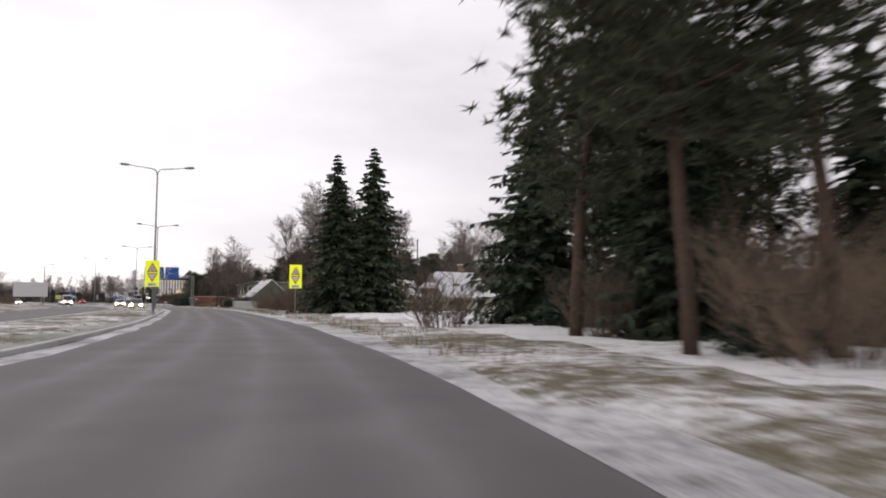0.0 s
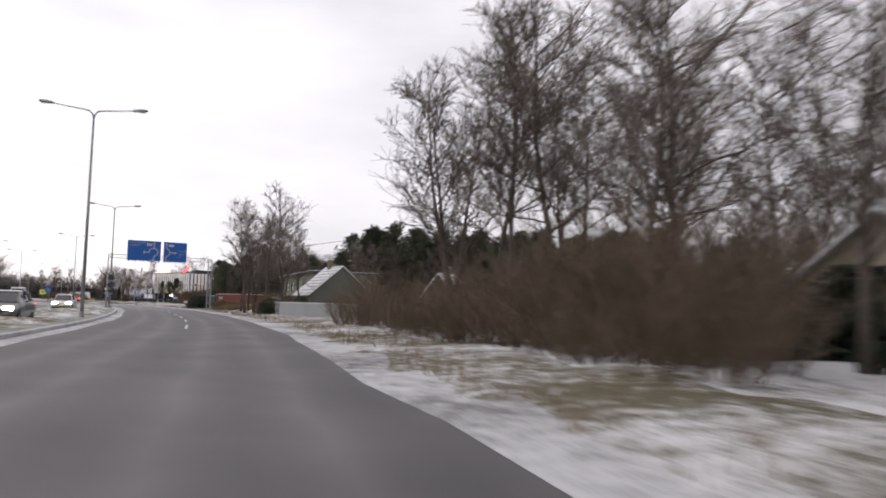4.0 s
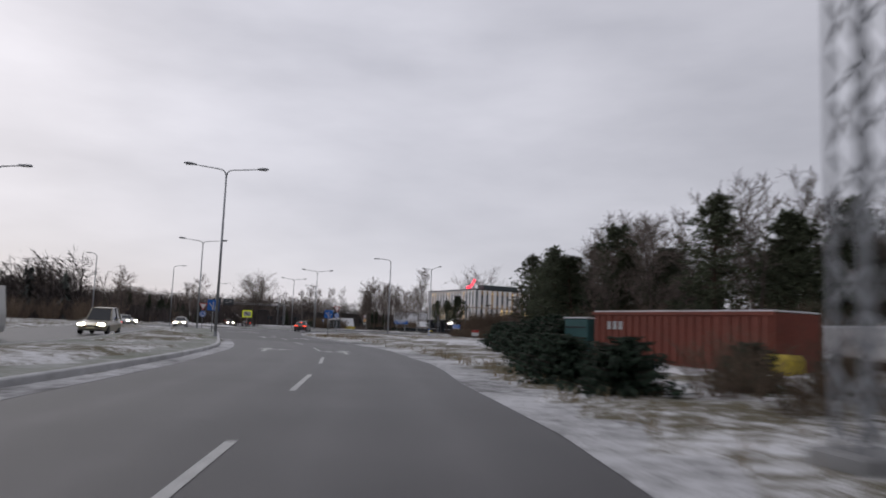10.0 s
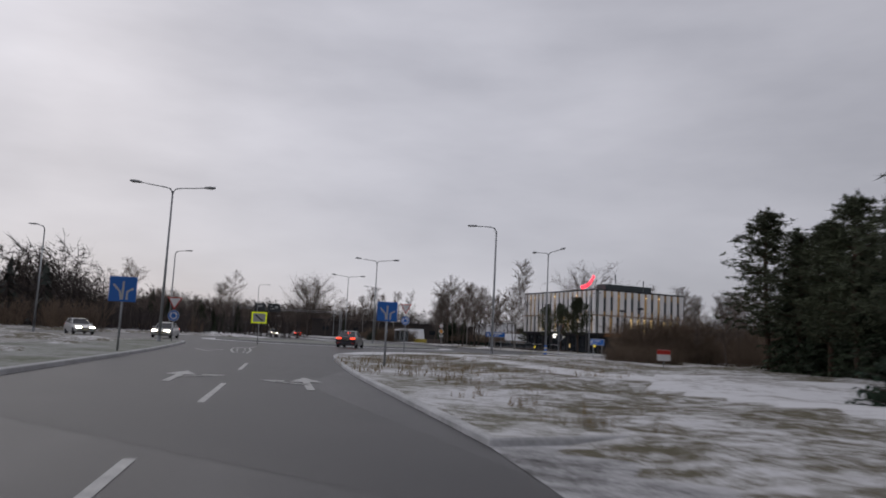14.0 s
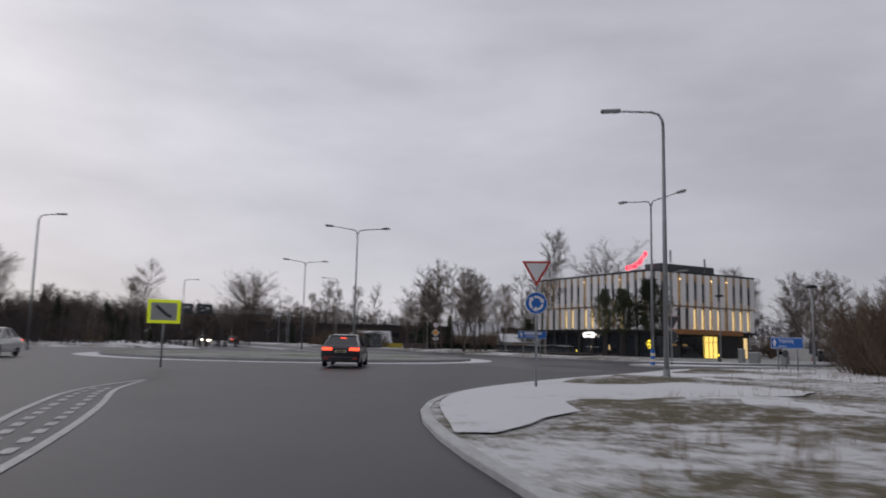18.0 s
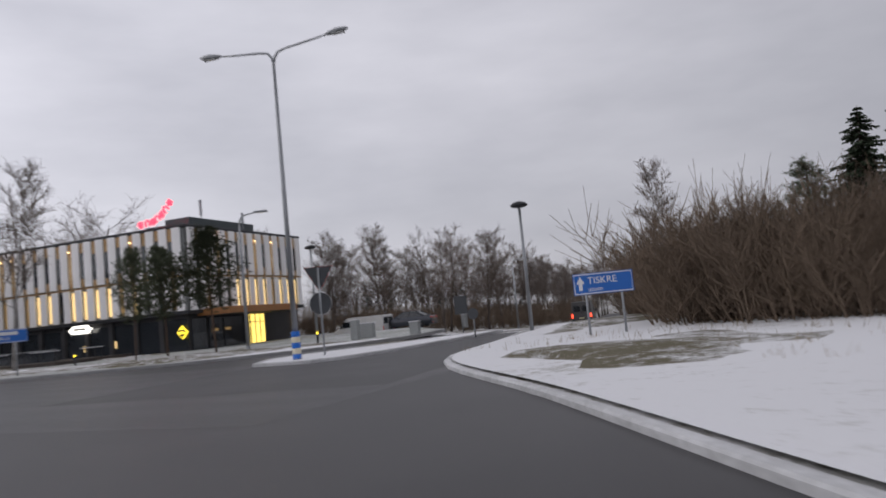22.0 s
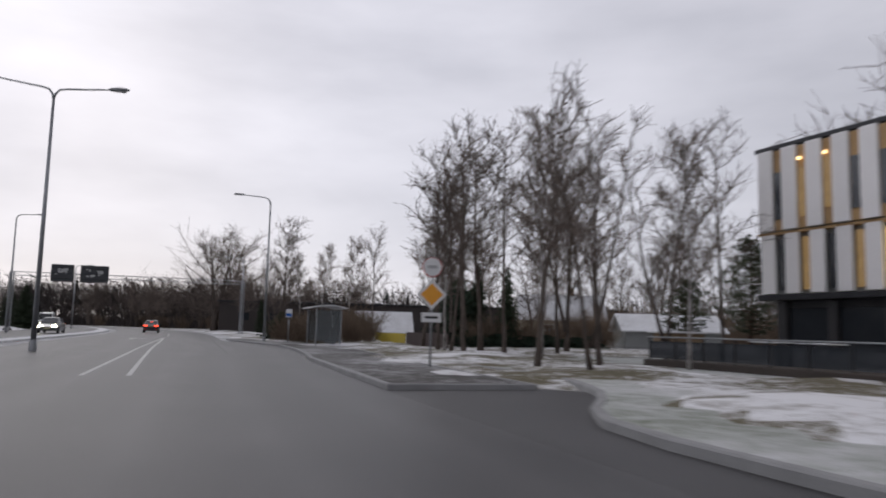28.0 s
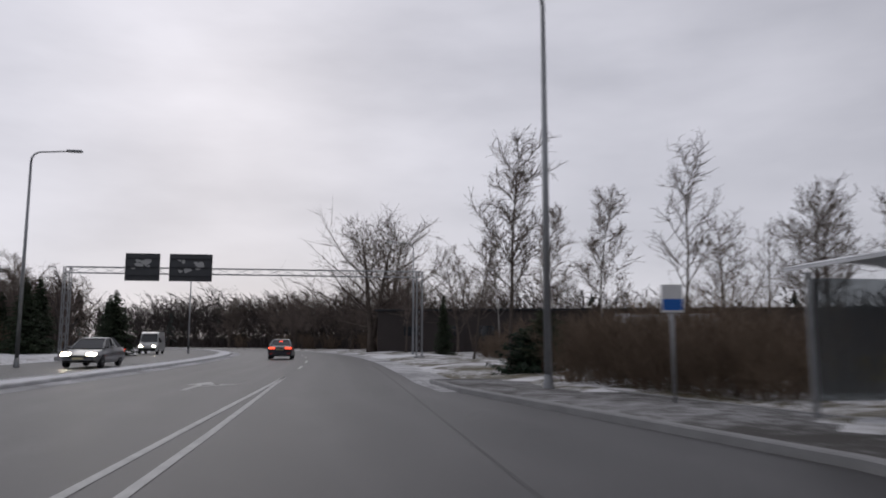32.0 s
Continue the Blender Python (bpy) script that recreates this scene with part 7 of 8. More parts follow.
    part("grille", Geo().box((h - 0.03, 0, 0.52), (0.08, W * 0.5, 0.14), 0, 0.02), M_TRIM, t)
    return t


def van(x, y, deg, paint, label, lights="tail", z=0.03, L=5.2, W=1.95, H=2.3):
    t = thing("van", label, "van", pose(x, y, z + float(fall(x, y)), 0, 0, deg), "vans on the road")
    w, h = W / 2, L / 2

    def sec(px, zt, wt, zb=0.3):
        return [(px, -w * 0.94, zb), (px, -w, zb + 0.3), (px, -w * 0.98, 1.1 if zt > 1.3 else zt * 0.8), (px, -wt, zt), (px, wt, zt), (px, w * 0.98, 1.1 if zt > 1.3 else zt * 0.8), (px, w, zb + 0.3), (px, w * 0.94, zb)]
    part("body", loft(Geo(), [sec(-h, H - 0.1, w * 0.84), sec(-h + 0.1, H, w * 0.88), sec(h - 1.9, H, w * 0.88), sec(h - 1.5, H - 0.12, w * 0.86), sec(h - 0.85, 1.25, w * 0.9), sec(h - 0.15, 1.0, w * 0.84), sec(h, 0.75, w * 0.75)]), paint, t, fix=True)
    part("windscreen", Geo().add([(h - 1.46, -w * 0.78, H - 0.22), (h - 0.86, -w * 0.84, 1.28), (h - 0.86, w * 0.84, 1.28), (h - 1.46, w * 0.78, H - 0.22), (h - 1.42, -w * 0.78, H - 0.2), (h - 0.82, -w * 0.84, 1.30), (h - 0.82, w * 0.84, 1.30), (h - 1.42, w * 0.78, H - 0.2)], [(0, 1, 2, 3), (7, 6, 5, 4), (0, 4, 5, 1), (1, 5, 6, 2), (2, 6, 7, 3), (3, 7, 4, 0)]), M_CARGLASS, t, fix=True)
    for s in (-1, 1):
        part("rear_window", Geo().box((-h - 0.01, s * w * 0.43, 1.62), (0.04, w * 0.66, 0.55), 0, 0.01), M_CARGLASS, t)
        part("side_window", Geo().box((h - 1.55, s * w * 0.96, 1.5), (0.8, 0.05, 0.5), 0, 0.01), M_CARGLASS, t)
        part("tail_light", Geo().box((-h + 0.0, s * w * 0.90, 0.95), (0.08, 0.13, 0.36), 0, 0.02), M_RED if lights == "off" else M_TAIL, t)
        part("headlight", Geo().box((h - 0.12, s * w * 0.68, 0.80), (0.24, 0.34, 0.2), 0, 0.04), M_HEADLIGHT if lights == "head" else M_LENS, t)
        part("mirror", Geo().box((h - 1.1, s * (w + 0.12), 1.35), (0.12, 0.2, 0.3), 0, 0.04), M_TRIM, t)
        for px in (-h + 1.0, h - 0.95):
            wheel(t, px, s * (w - 0.13), 0.34, 0.22)
    part("door_seam", Geo().box((-h - 0.008, 0, 1.2), (0.02, 0.02, 1.6)), M_TRIM, t)
    part("bumper", Geo().box((-h, 0, 0.42), (0.18, W * 0.9, 0.24), 0, 0.05), M_TRIM, t)
    part("number_plate", Geo().box((-h - 0.03, 0.0, 0.72), (0.03, 0.5, 0.11)), M_PLATE, t)
    part("front_bumper", Geo().box((h - 0.05, 0, 0.46), (0.2, W * 0.84, 0.28), 0, 0.06), M_TRIM, t)
    return t


# heading is turned from +y to the left; local +x is ahead
sedan(-66.3, 139.5, 90 + 18, M_CARPAINT, "dark blue-grey saloon with its brake lights on in the roundabout")
sedan(-135.2, 238.6, 90 + 42, M_CARPAINT, "dark saloon driving away with red tail lights")
van(-16.3, 192.8, 90 - 39, M_VANGREY, "dull grey van driving away on the side road")
van(-45.4, 66.5, 270 + 22, M_CARWHITE, "white van with its headlights on in the oncoming lane", "head", H=2.4)
sedan(-51.8, 82.5, 270 + 28, M_CARBEIGE, "beige pickup-like car with bright headlights in the oncoming lane", "head", H=1.75, boxy=True)
sedan(-23, 28, 270 + 17, M_CARWHITE, "pale car with bright headlights in the oncoming lane", "head")
sedan(-10.5, -8.5, 270 + 14, M_CARGREY, "grey car with bright headlights in the oncoming lane", "head")
sedan(-84.5, 136.5, 300, M_CARWHITE, "white car with its headlights on entering the roundabout", "head")
sedan(-90.5, 132.0, 330, M_CARWHITE, "white car waiting behind another at the roundabout", "head", boxy=True)
sedan(-129.0, 219.5, 270 + 41, M_CARGREY, "grey car with bright headlights in the oncoming lane", "head")
van(-163, 247, 270 + 45, M_CARWHITE, "white van with its headlights on far down the road", "head")

van(-38.6, 193.6, 130, M_CARWHITE, "white van parked beside the office lawn", "off", H=2.1)
sedan(-35.2, 191.4, 140, M_CARPAINT, "dark car parked beside the white van", "off")


# ---- trees and shrubs by their places ----
for x, y, s, k in ((25.0, -104, 1.35, 2), (31, -86, 1.15, 1), (33, -95, 1.2, 2), (26.5, -112, 1.3, 2), (36, -80, 1.3, 0), (38, -90, 1.2, 2)):
    PINE.at(x, y, s, pick=k, wide=1.25)
PINE.at(24.2, -96.2, 1.3, pick=5, deg=200, wide=1.2)
PINE.at(24.4, -87.5, 1.3, pick=1, wide=1.5, deg=120)
SPRUCE.at(26.3, -75.2, 1.28, pick=1, wide=1.4)
SPRUCE.at(29.0, -81.5, 1.15, pick=2)
SPRUCE.at(16.1, -41.0, 1.52, pick=0, wide=1.4)
SPRUCE.at(19.6, -39.4, 1.63, pick=1, wide=1.3)
BARE.at(33, -52, 1.35, pick=2)
BUSH.at(21.0, -79.0, 0.85)
for k in range(9):
    BUSH.at(32 + 2.2 * (k % 3), -70 - 3 * k, 0.9)
rnd = random.Random(77)
for x, y, s, k in ((15.0, -22, 1.25, 0), (17.5, -18, 1.35, 2), (12.2, -13.5, 1.5, 3), (14.5, -12.8, 1.55, 0), (10.2, -9.0, 1.25, 1), (17.0, -8, 1.5, 3), (13.0, -4.0, 1.55, 0), (19.5, -14, 1.3, 2), (22, -5, 1.4, 1), (11.5, 1.5, 1.3, 2), (18.5, 2, 1.4, 0), (24.5, -13, 1.3, 3), (16.5, -30.5, 1.1, 2)):
    BARE.at(x, y, s, pick=k)
for x, y, s, k in ((20.5, -27.5, 1.0, 3), (21.5, -21.0, 1.2, 5), (18.4, -30.0, 0.8, 5)):
    BARE.at(x, y, s, pick=k)
for k in range(17):
    f = k / 16
    BUSH.at(13.6 - 7.0 * f + rnd.uniform(0, 4.5), -33 + 33 * f, rnd.uniform(0.6, 1.15))
    GREEN.at(17.5 - 7.0 * f + rnd.uniform(0, 3), -32 + 33 * f, rnd.uniform(0.8, 1.3))
for k in range(15):
    f = k / 14
    BUSH.at(12.4 - 6.6 * f + rnd.uniform(-0.5, 0.9), -33 + 29 * f, rnd.uniform(0.5, 0.85))
for k in range(18):
    BUSH.at(rnd.uniform(13, 26), rnd.uniform(-28, 5), rnd.uniform(0.9, 1.4))
for x, y, s, k in ((-6.6, 29.6, 1.06, 3), (-5.9, 30.8, 1.0, 1), (-3.2, 31.6, 1.22, 0), (-4.4, 27.4, 0.9, 3), (-8.4, 37.0, 0.85, 1), (-6.3, 42.4, 1.0, 2), (-2.2, 37.2, 1.0, 3), (-5.0, 45.6, 0.9, 0)):
    BARE.at(x, y, s, pick=k)
for x, y in ((-5.9, 36.0), (-7.2, 39.5), (-3.2, 42.5), (-4.0, 47.0)):
    BUSH.at(x, y, 0.6)
# behind the yard: pines and bare trees
for k in range(42):
    BUSH.at(3 + 1.1 * k, 66.5 + rnd.uniform(0, 3), rnd.uniform(1.1, 1.5))
    if k % 2:
        BARE.at(3 + 1.1 * k, 68 + rnd.uniform(-2, 3), rnd.uniform(0.75, 1.0))
    PINE.at(3 + 1.1 * k + rnd.uniform(-1, 1), 70 + 6 * (k % 3) + rnd.uniform(-2, 2), rnd.uniform(1.15, 1.4), pick=(0, 3, 1)[k % 3], wide=1.4)
for x, y, s in ((-2.9, 22.6, 0.75), (-3.4, 24.6, 0.8), (-3.8, 26.8, 0.75), (-1.6, 24.0, 0.9), (-1.0, 27.0, 0.9)):
    GREEN.at(x, y, s)
for x, y, s in ((-1.4, 20.4, 0.6), (-2.2, 22.6, 0.7), (-2.6, 25.4, 0.6)):
    BUSH.at(x, y, s)
for k in range(34):
    PINE.at(8 + 55 * rnd.random(), 75 + 45 * rnd.random() - 0.3 * k, rnd.uniform(0.9, 1.15), wide=1.3)
for k in range(14):
    PINE.at(30 + 30 * rnd.random(), 28 + 40 * rnd.random(), rnd.uniform(0.9, 1.2), wide=1.25)
for k in range(16):
    BARE.at(-14 + 40 * rnd.random(), 98 + 34 * rnd.random(), rnd.uniform(1.0, 1.3))
for k in range(12):
    BARE.at(33 + 25 * rnd.random(), -12 + 30 * rnd.random(), rnd.uniform(1.0, 1.4))
for x, y, s in ((45, -8, 1.4), (49, -6, 1.5), (53, -10, 1.4), (57, -14, 1.5), (38, -4, 1.3)):
    BARE.at(x, y, s)
for k in range(20):
    PINE.at(-20 + 30 * rnd.random(), 96 + 30 * rnd.random(), rnd.uniform(0.8, 1.0), wide=1.35)
for x, y, s in ((27.5, -88.5, 0.95), (31, -84, 1.0), (35, -88, 1.1), (33.5, -80.5, 0.8), (37, -96, 1.1)):
    SPRUCE.at(x, y, s, wide=1.3)
for k in range(16):
    GREEN.at(25 + 14 * rnd.random(), -100 + 24 * rnd.random(), rnd.uniform(0.7, 1.2))
for x, y, s in ((26.8, -97.4, 1.3),):
    PINE.at(x, y, s, pick=1, wide=1.4)
for k in range(10):
    BUSH.at(24 + 9 * rnd.random(), -100 + 30 * rnd.random(), rnd.uniform(0.8, 1.3))
for x, y, s in ((30.5, -78.5, 1.3), (29.0, -74.0, 1.1), (32.5, -81.5, 1.4), (31.5, -75.5, 1.2), (27.0, -80.0, 0.9), (29.5, -84.0, 1.2), (33.0, -85.0, 1.3)):
    GREEN.at(x, y, s)
PINE.at(30.2, -81.0, 1.35, pick=0, wide=1.4)
PINE.at(33.5, -77.5, 1.3, pick=1, wide=1.4)
PINE.at(29.6, -72.4, 1.2, pick=0, wide=1.3)
PINE.at(27.4, -80.3, 1.1, pick=5, wide=0.75, deg=40)
for x, y, q in ((26.4, -79.4, 0.9), (28.3, -77.6, 1.1), (29.6, -79.6, 1.2), (31.2, -76.2, 1.3), (33.5, -73.0, 1.3)):
    GREEN.at(x, y, q)
GREEN.at(28.2, -71.5, 1.0)
GREEN.at(30.0, -70.6, 1.1)
for k in range(26):
    f = k / 25
    x, y = -20 + 36 * f + rnd.uniform(-1, 1), 93 - 7 * f + rnd.uniform(-3, 3)
    low = min(1.0, 0.6 + 2.2 * f)
    if k % 3 == 1:
        PINE.at(x, y, rnd.uniform(0.85, 1.05) * low, pick=(0, 3)[k % 2], wide=1.4)
    else:
        BARE.at(x, y, rnd.uniform(0.85, 1.15) * low)
    BUSH.at(x, y - 2, rnd.uniform(0.7, 1.0))
# dark evergreen belt by the verge
for x, y, s, k in ((-32.1, 134.2, 1.18, 0), (-30.6, 131.2, 1.0, 2), (-29.2, 127.4, 0.98, 1), (-28.4, 123.0, 1.05, 2), (-26.6, 119.0, 1.0, 0), (-27.0, 115.0, 1.06, 1), (-24.6, 111.5, 0.92, 2), (-28.5, 131.5, 1.05, 1), (-25.5, 124.5, 1.05, 0), (-23, 117, 1.1, 2)):
    PINE.at(x, y, s * 0.9, pick=0, wide=1.55)
    SPRUCE.at(x + 1.6, y - 1.8, s * 0.8, pick=k, wide=1.35)
hedge = smooth_line([(-18.0, 57.5), (-20.2, 65.0), (-22.4, 75.0), (-24.2, 83.0), (-26.6, 93.0), (-29.6, 103.0)], 1.35)
for k, p in enumerate(hedge):
    low = p.y < 76
    if p.y < 62 and k % 2:
        continue
    GREEN.at(p.x + rnd.uniform(-0.2, 0.5), p.y, rnd.uniform(0.42, 0.62) if low else rnd.uniform(0.72, 0.98), wide=1.2)
    if k % 3 == 0 and not low:
        GREEN.at(p.x + 1.8, p.y + 0.6, rnd.uniform(0.9, 1.2))
for x, y, s in ((-33.5, 140, 0.8), (-31, 143, 0.9), (-36, 146.5, 0.75), (-33, 149, 0.85), (-39.8, 151.0, 0.9), (-37.5, 153.5, 1.05), (-35, 152, 1.1), (-33, 156, 1.15), (-41.5, 147.5, 0.7), (-30, 157.5, 1.15), (-28, 161, 1.1), (-25, 163, 1.1), (-22, 166.5, 1.1), (-30, 150, 1.2), (-27, 154, 1.2), (-24, 158, 1.2), (-29, 146, 1.1), (-36.5, 156.8, 0.9), (-33.0, 159.6, 0.9), (-28.5, 163.8, 0.9)):
    BUSH.at(x, y, s)
for k in range(30):
    f = k / 29
    tall = float(np.interp(f, (0, 0.42, 0.7), (0.3, 0.4, 1.0)))
    BUSH.at(-42.6 + 1.4 * f + rnd.uniform(-0.9, 1.6), 134.5 + 16 * f, rnd.uniform(0.9, 1.25) * tall)
    BUSH.at(-39.6 + 2.0 * f + rnd.uniform(-1.2, 1.2), 135.5 + 17 * f, rnd.uniform(1.0, 1.25) * tall)
    BUSH.at(-39.6 + 21 * f + rnd.uniform(-0.5, 1.6), 154.0 + 24 * f + rnd.uniform(-1.6, 0.5), rnd.uniform(0.8, 1.3))
for x, y, s in ((-37.0, 144.5, 0.38), (-36.0, 147.5, 0.4), (-39.5, 149.5, 0.38), (-34.8, 138.0, 0.5), (-34.0, 141.0, 0.55)):
    BARE.at(x, y, s, pick=3)
BIRCH.at(-38.2, 155.0, 0.62, pick=0)
SPRUCE.at(-27.5, 151.5, 0.95, pick=0)
SPRUCE.at(-12.2, 165.0, 1.30, pick=1, wide=1.6)
SPRUCE.at(-9.0, 164.0, 1.20, pick=0, wide=1.5)
PINE.at(-14.5, 167.5, 1.0, pick=0, wide=1.4)
SPRUCE.at(-24.5, 149.0, 1.1, pick=2)
BARE.at(-21, 145, 1.1)
for x, y, s in ((-22, 115, 1.15), (-20, 119, 1.25), (-18.5, 113.5, 1.15), (-16.5, 117, 1.25), (-14.5, 112, 1.2), (-17, 122, 1.3), (-20.5, 110.5, 1.0), (-12.5, 116, 1.2)):
    BARE.at(x, y, s)
def dry_grass_bank():
    """Tall dry grass by the verge before the green house, its blades bent over at the tips."""
    rr = random.Random(71)
    g = Geo()
    for k in range(9):
        cx, cy, tall = -12.2 + 0.40 * k + rr.uniform(-0.5, 0.5), 45.0 - 0.46 * k + rr.uniform(-0.7, 0.7), rr.uniform(0.45, 0.75)
        for _ in range(360):
            a, q = rr.uniform(0, 6.283), 0.75 * math.sqrt(rr.random())
            x, y, b, hh = cx + q * math.cos(a), cy + q * math.sin(a), rr.uniform(0, 6.283), tall * rr.uniform(0.4, 1.1)
            dx, dy, lean = math.cos(b), math.sin(b), hh * rr.uniform(0.1, 0.6)
            g.add([(x - dy * 0.012, y + dx * 0.012, 0.03), (x + dy * 0.012, y - dx * 0.012, 0.03), (x + dx * lean * 0.4 + dy * 0.008, y + dy * lean * 0.4 - dx * 0.008, 0.08 + hh * 0.7), (x + dx * lean, y + dy * lean, 0.08 + hh)], [(0, 1, 2, 3)])
    return solo("dry_grass", g, M_DRYGRASS, "bank of tall tan dry grass on the verge", "grass", "stuff")


dry_grass_bank()
for x, y, s in ((-14.6, 55.0, 0.42), (-13.4, 53.4, 0.4), (-12.4, 52.0, 0.38), (-11.6, 50.4, 0.36), (-15.6, 57.5, 0.45), (-12.9, 56.0, 0.4)):
    BUSH.at(x, y, s)
for x, y, s in ((-15.0, 59.5, 0.6), (-13.6, 57.6, 0.5)):
    GREEN.at(x, y, s)
# before and beside the office
PINE.at(-57.2, 175.4, 0.62, pick=5, wide=0.62)
PINE.at(-55.5, 176.8, 0.64, pick=5, wide=0.84, deg=80)
PINE.at(-53.0, 175.6, 0.72, pick=5, wide=0.88, deg=200)
BIRCH.at(-63.9, 184.4, 1.24, pick=1)
for x, y, s in ((-72.6, 189.9, 0.74), (-75.0, 193.0, 0.95), (-73.0, 193.4, 0.88)):
    BARE.at(x, y, s, pick=4 + (x > -74))
for x, y, s in ((-71.5, 198.3, 0.89), (-80.8, 201.5, 1.07), (-79.2, 202.6, 1.06), (-82.5, 204.0, 0.95), (-69.5, 203, 1.0), (-77.5, 206, 1.0), (-84.6, 207.4, 1.12), (-81.8, 206.6, 1.15), (-87.6, 212.0, 0.85)):
    BARE.at(x, y, s, pick=int(s * 100) % 6)
for x, y, s in ((-76.6, 199.5, 1.05), (-83.8, 206.4, 1.0), (-70.4, 195.4, 0.8)):
    BIRCH.at(x, y, s)
SPRUCE.at(-87.0, 220.2, 0.62, pick=2)
SPRUCE.at(-84.4, 219.4, 0.58, pick=1)
GREEN.at(-88.2, 220.0, 2.1, wide=0.8)
GREEN.at(-106.4, 223.2, 0.9)
PINE.at(-91.0, 226.0, 0.55, pick=0, wide=1.7)
for k in range(9):
    GREEN.at(-86.5 + 0.95 * k, 216.2 + 0.75 * k, 0.42 + 0.06 * (k % 3), wide=1.4)
    BUSH.at(-86.2 + 0.95 * k, 218.0 + 0.9 * k, 0.62 + 0.08 * (k % 4))
for k in range(16):
    BARE.at(-90 + 2.1 * k, 246 + 5 * (k % 3) + 0.8 * k, 0.95 + 0.1 * (k % 4))
    BUSH.at(-84 + 1.5 * k, 238 + 2 * (k % 3), 1.0 + 0.12 * (k % 3))
PINE.at(-72.6, 222.0, 0.5, pick=0, wide=1.8)
BARE.at(-77.8, 209.2, 1.1, pick=1)
BARE.at(-75.6, 207.0, 1.0, pick=4)
PINE.at(-68.5, 210.5, 0.65, pick=0, wide=1.5)
for x, y, s in ((-98.5, 240, 0.9), (-92.5, 236, 0.95), (-103, 252, 0.9), (-86, 234, 0.9)):
    BARE.at(x, y, s)
BIRCH.at(-112.5, 246, 1.15, pick=0)
BIRCH.at(-117.5, 248, 1.1, pick=1)
BIRCH.at(-127, 258, 1.1, pick=0)
OAK.at(-150, 268, 1.55)
OAK.at(-158, 283, 1.7, deg=120)
for x, y, s in ((-142, 264, 0.95), (-166, 290, 0.95), (-134, 262, 1.0), (-178, 304, 1.0), (-158, 281, 0.95), (-150, 276, 0.95)):
    BARE.at(x, y, s)
SPRUCE.at(-129.5, 252.5, 0.55, pick=0)
PINE.at(-105.6, 222.6, 0.24, pick=0, wide=2.2)
for k in range(12):
    BUSH.at(-100.5 - 1.9 * k + rnd.uniform(-0.6, 0.6), 221.5 + 2.3 * k, 0.62)
    BUSH.at(-98.0 - 1.9 * k + rnd.uniform(-0.6, 0.6), 222.8 + 2.3 * k, 0.75)
    BUSH.at(-99.5 - 1.9 * k + rnd.uniform(-0.6, 0.6), 225.8 + 2.3 * k, 0.95)
for k in range(7):
    BUSH.at(-102.2 + 1.0 * k, 217.6 - 0.55 * k, rnd.uniform(0.5, 0.66))
    BUSH.at(-101.4 + 1.1 * k, 219.4 - 0.5 * k, rnd.uniform(0.6, 0.75))
for k in range(20):
    p = EXIT[min(len(EXIT) - 2, 18 + 2 * k)]
    x, y = p.x - 0.72 * (31 + 3 * (k % 4)) + rnd.uniform(-2, 2), p.y - 0.69 * (31 + 3 * (k % 4))
    (SPRUCE if k % 4 == 1 else BARE).at(x, y, rnd.uniform(0.6, 0.85))
    BUSH.at(x + 2.5, y - 1.5, 0.9)
for x, y, q in ((-135.0, 214.5, 0.62), (-143.5, 219.5, 0.5), (-147.0, 221.5, 0.55), (-139.5, 208.0, 0.7), (-160, 232, 0.7)):
    SPRUCE.at(x, y, q, wide=1.5)
# woods ahead where the road bends away, and behind the oncoming lanes
line = [p for p in EXIT if p.x < -150]
for k in range(64):
    i = min(len(line) - 2, int(k * 0.4))
    p, q = line[i], line[i + 1]
    t = (q - p).normalized()
    o = -(9 + 30 * rnd.random()) if k % 4 else 27 + 14 * rnd.random()
    x, y = p.x - t.y * o + rnd.uniform(-3, 3), p.y + t.x * o
    BARE.at(x, y, rnd.uniform(0.8, 1.15))
    if k % 2:
        BUSH.at(x + 2, y + 2, rnd.uniform(0.8, 1.1))
for x, y, q, k in ((-163.5, 235.0, 0.72, 0), (-158.0, 239.5, 0.62, 1), (-166.5, 233.0, 0.6, 2), (-171.0, 247.0, 0.66, 0)):
    SPRUCE.at(x, y, q, pick=k, wide=1.7)
for k, (x, y, q) in enumerate(((-176.0, 239.0, 0.85), (-186.0, 249.0, 0.8), (-196.0, 256.0, 0.9), (-207.0, 262.0, 0.85), (-219.0, 268.0, 0.9), (-232.0, 272.0, 0.95), (-183.0, 303.0, 0.8), (-193.0, 309.0, 0.9), (-205.0, 315.0, 0.95), (-222.0, 320.0, 1.0), (-172.0, 297.0, 0.8), (-238.0, 322.0, 1.0))):
    OAK.at(x, y, q, deg=50 * k)
# trees along the side road
for k in range(26):
    f = k / 25
    BARE.at(-47 + 62 * f + rnd.uniform(-2, 2), 212 + 34 * f + rnd.uniform(-3, 5), rnd.uniform(0.9, 1.25))
    BUSH.at(-45 + 60 * f + rnd.uniform(-2, 2), 208 + 34 * f + rnd.uniform(-2, 3), 1.1)
for x, y, s in ((-33.6, 202.8, 1.08), (-22.4, 216.8, 1.2), (-29, 198, 0.95), (-26, 203, 1.05), (-20, 206, 1.1), (-15, 212, 1.1), (-30, 211, 1.1), (-10, 219, 1.1), (-4, 225, 1.15), (-36, 212, 1.1), (-16, 226, 1.2), (2, 234, 1.2), (-42, 214, 1.2)):
    BARE.at(x, y, s)
for k in range(14):
    BUSH.at(-36 + 3.2 * k + rnd.uniform(-1, 1), 196 + 2.6 * k + rnd.uniform(-2, 2), 0.85)
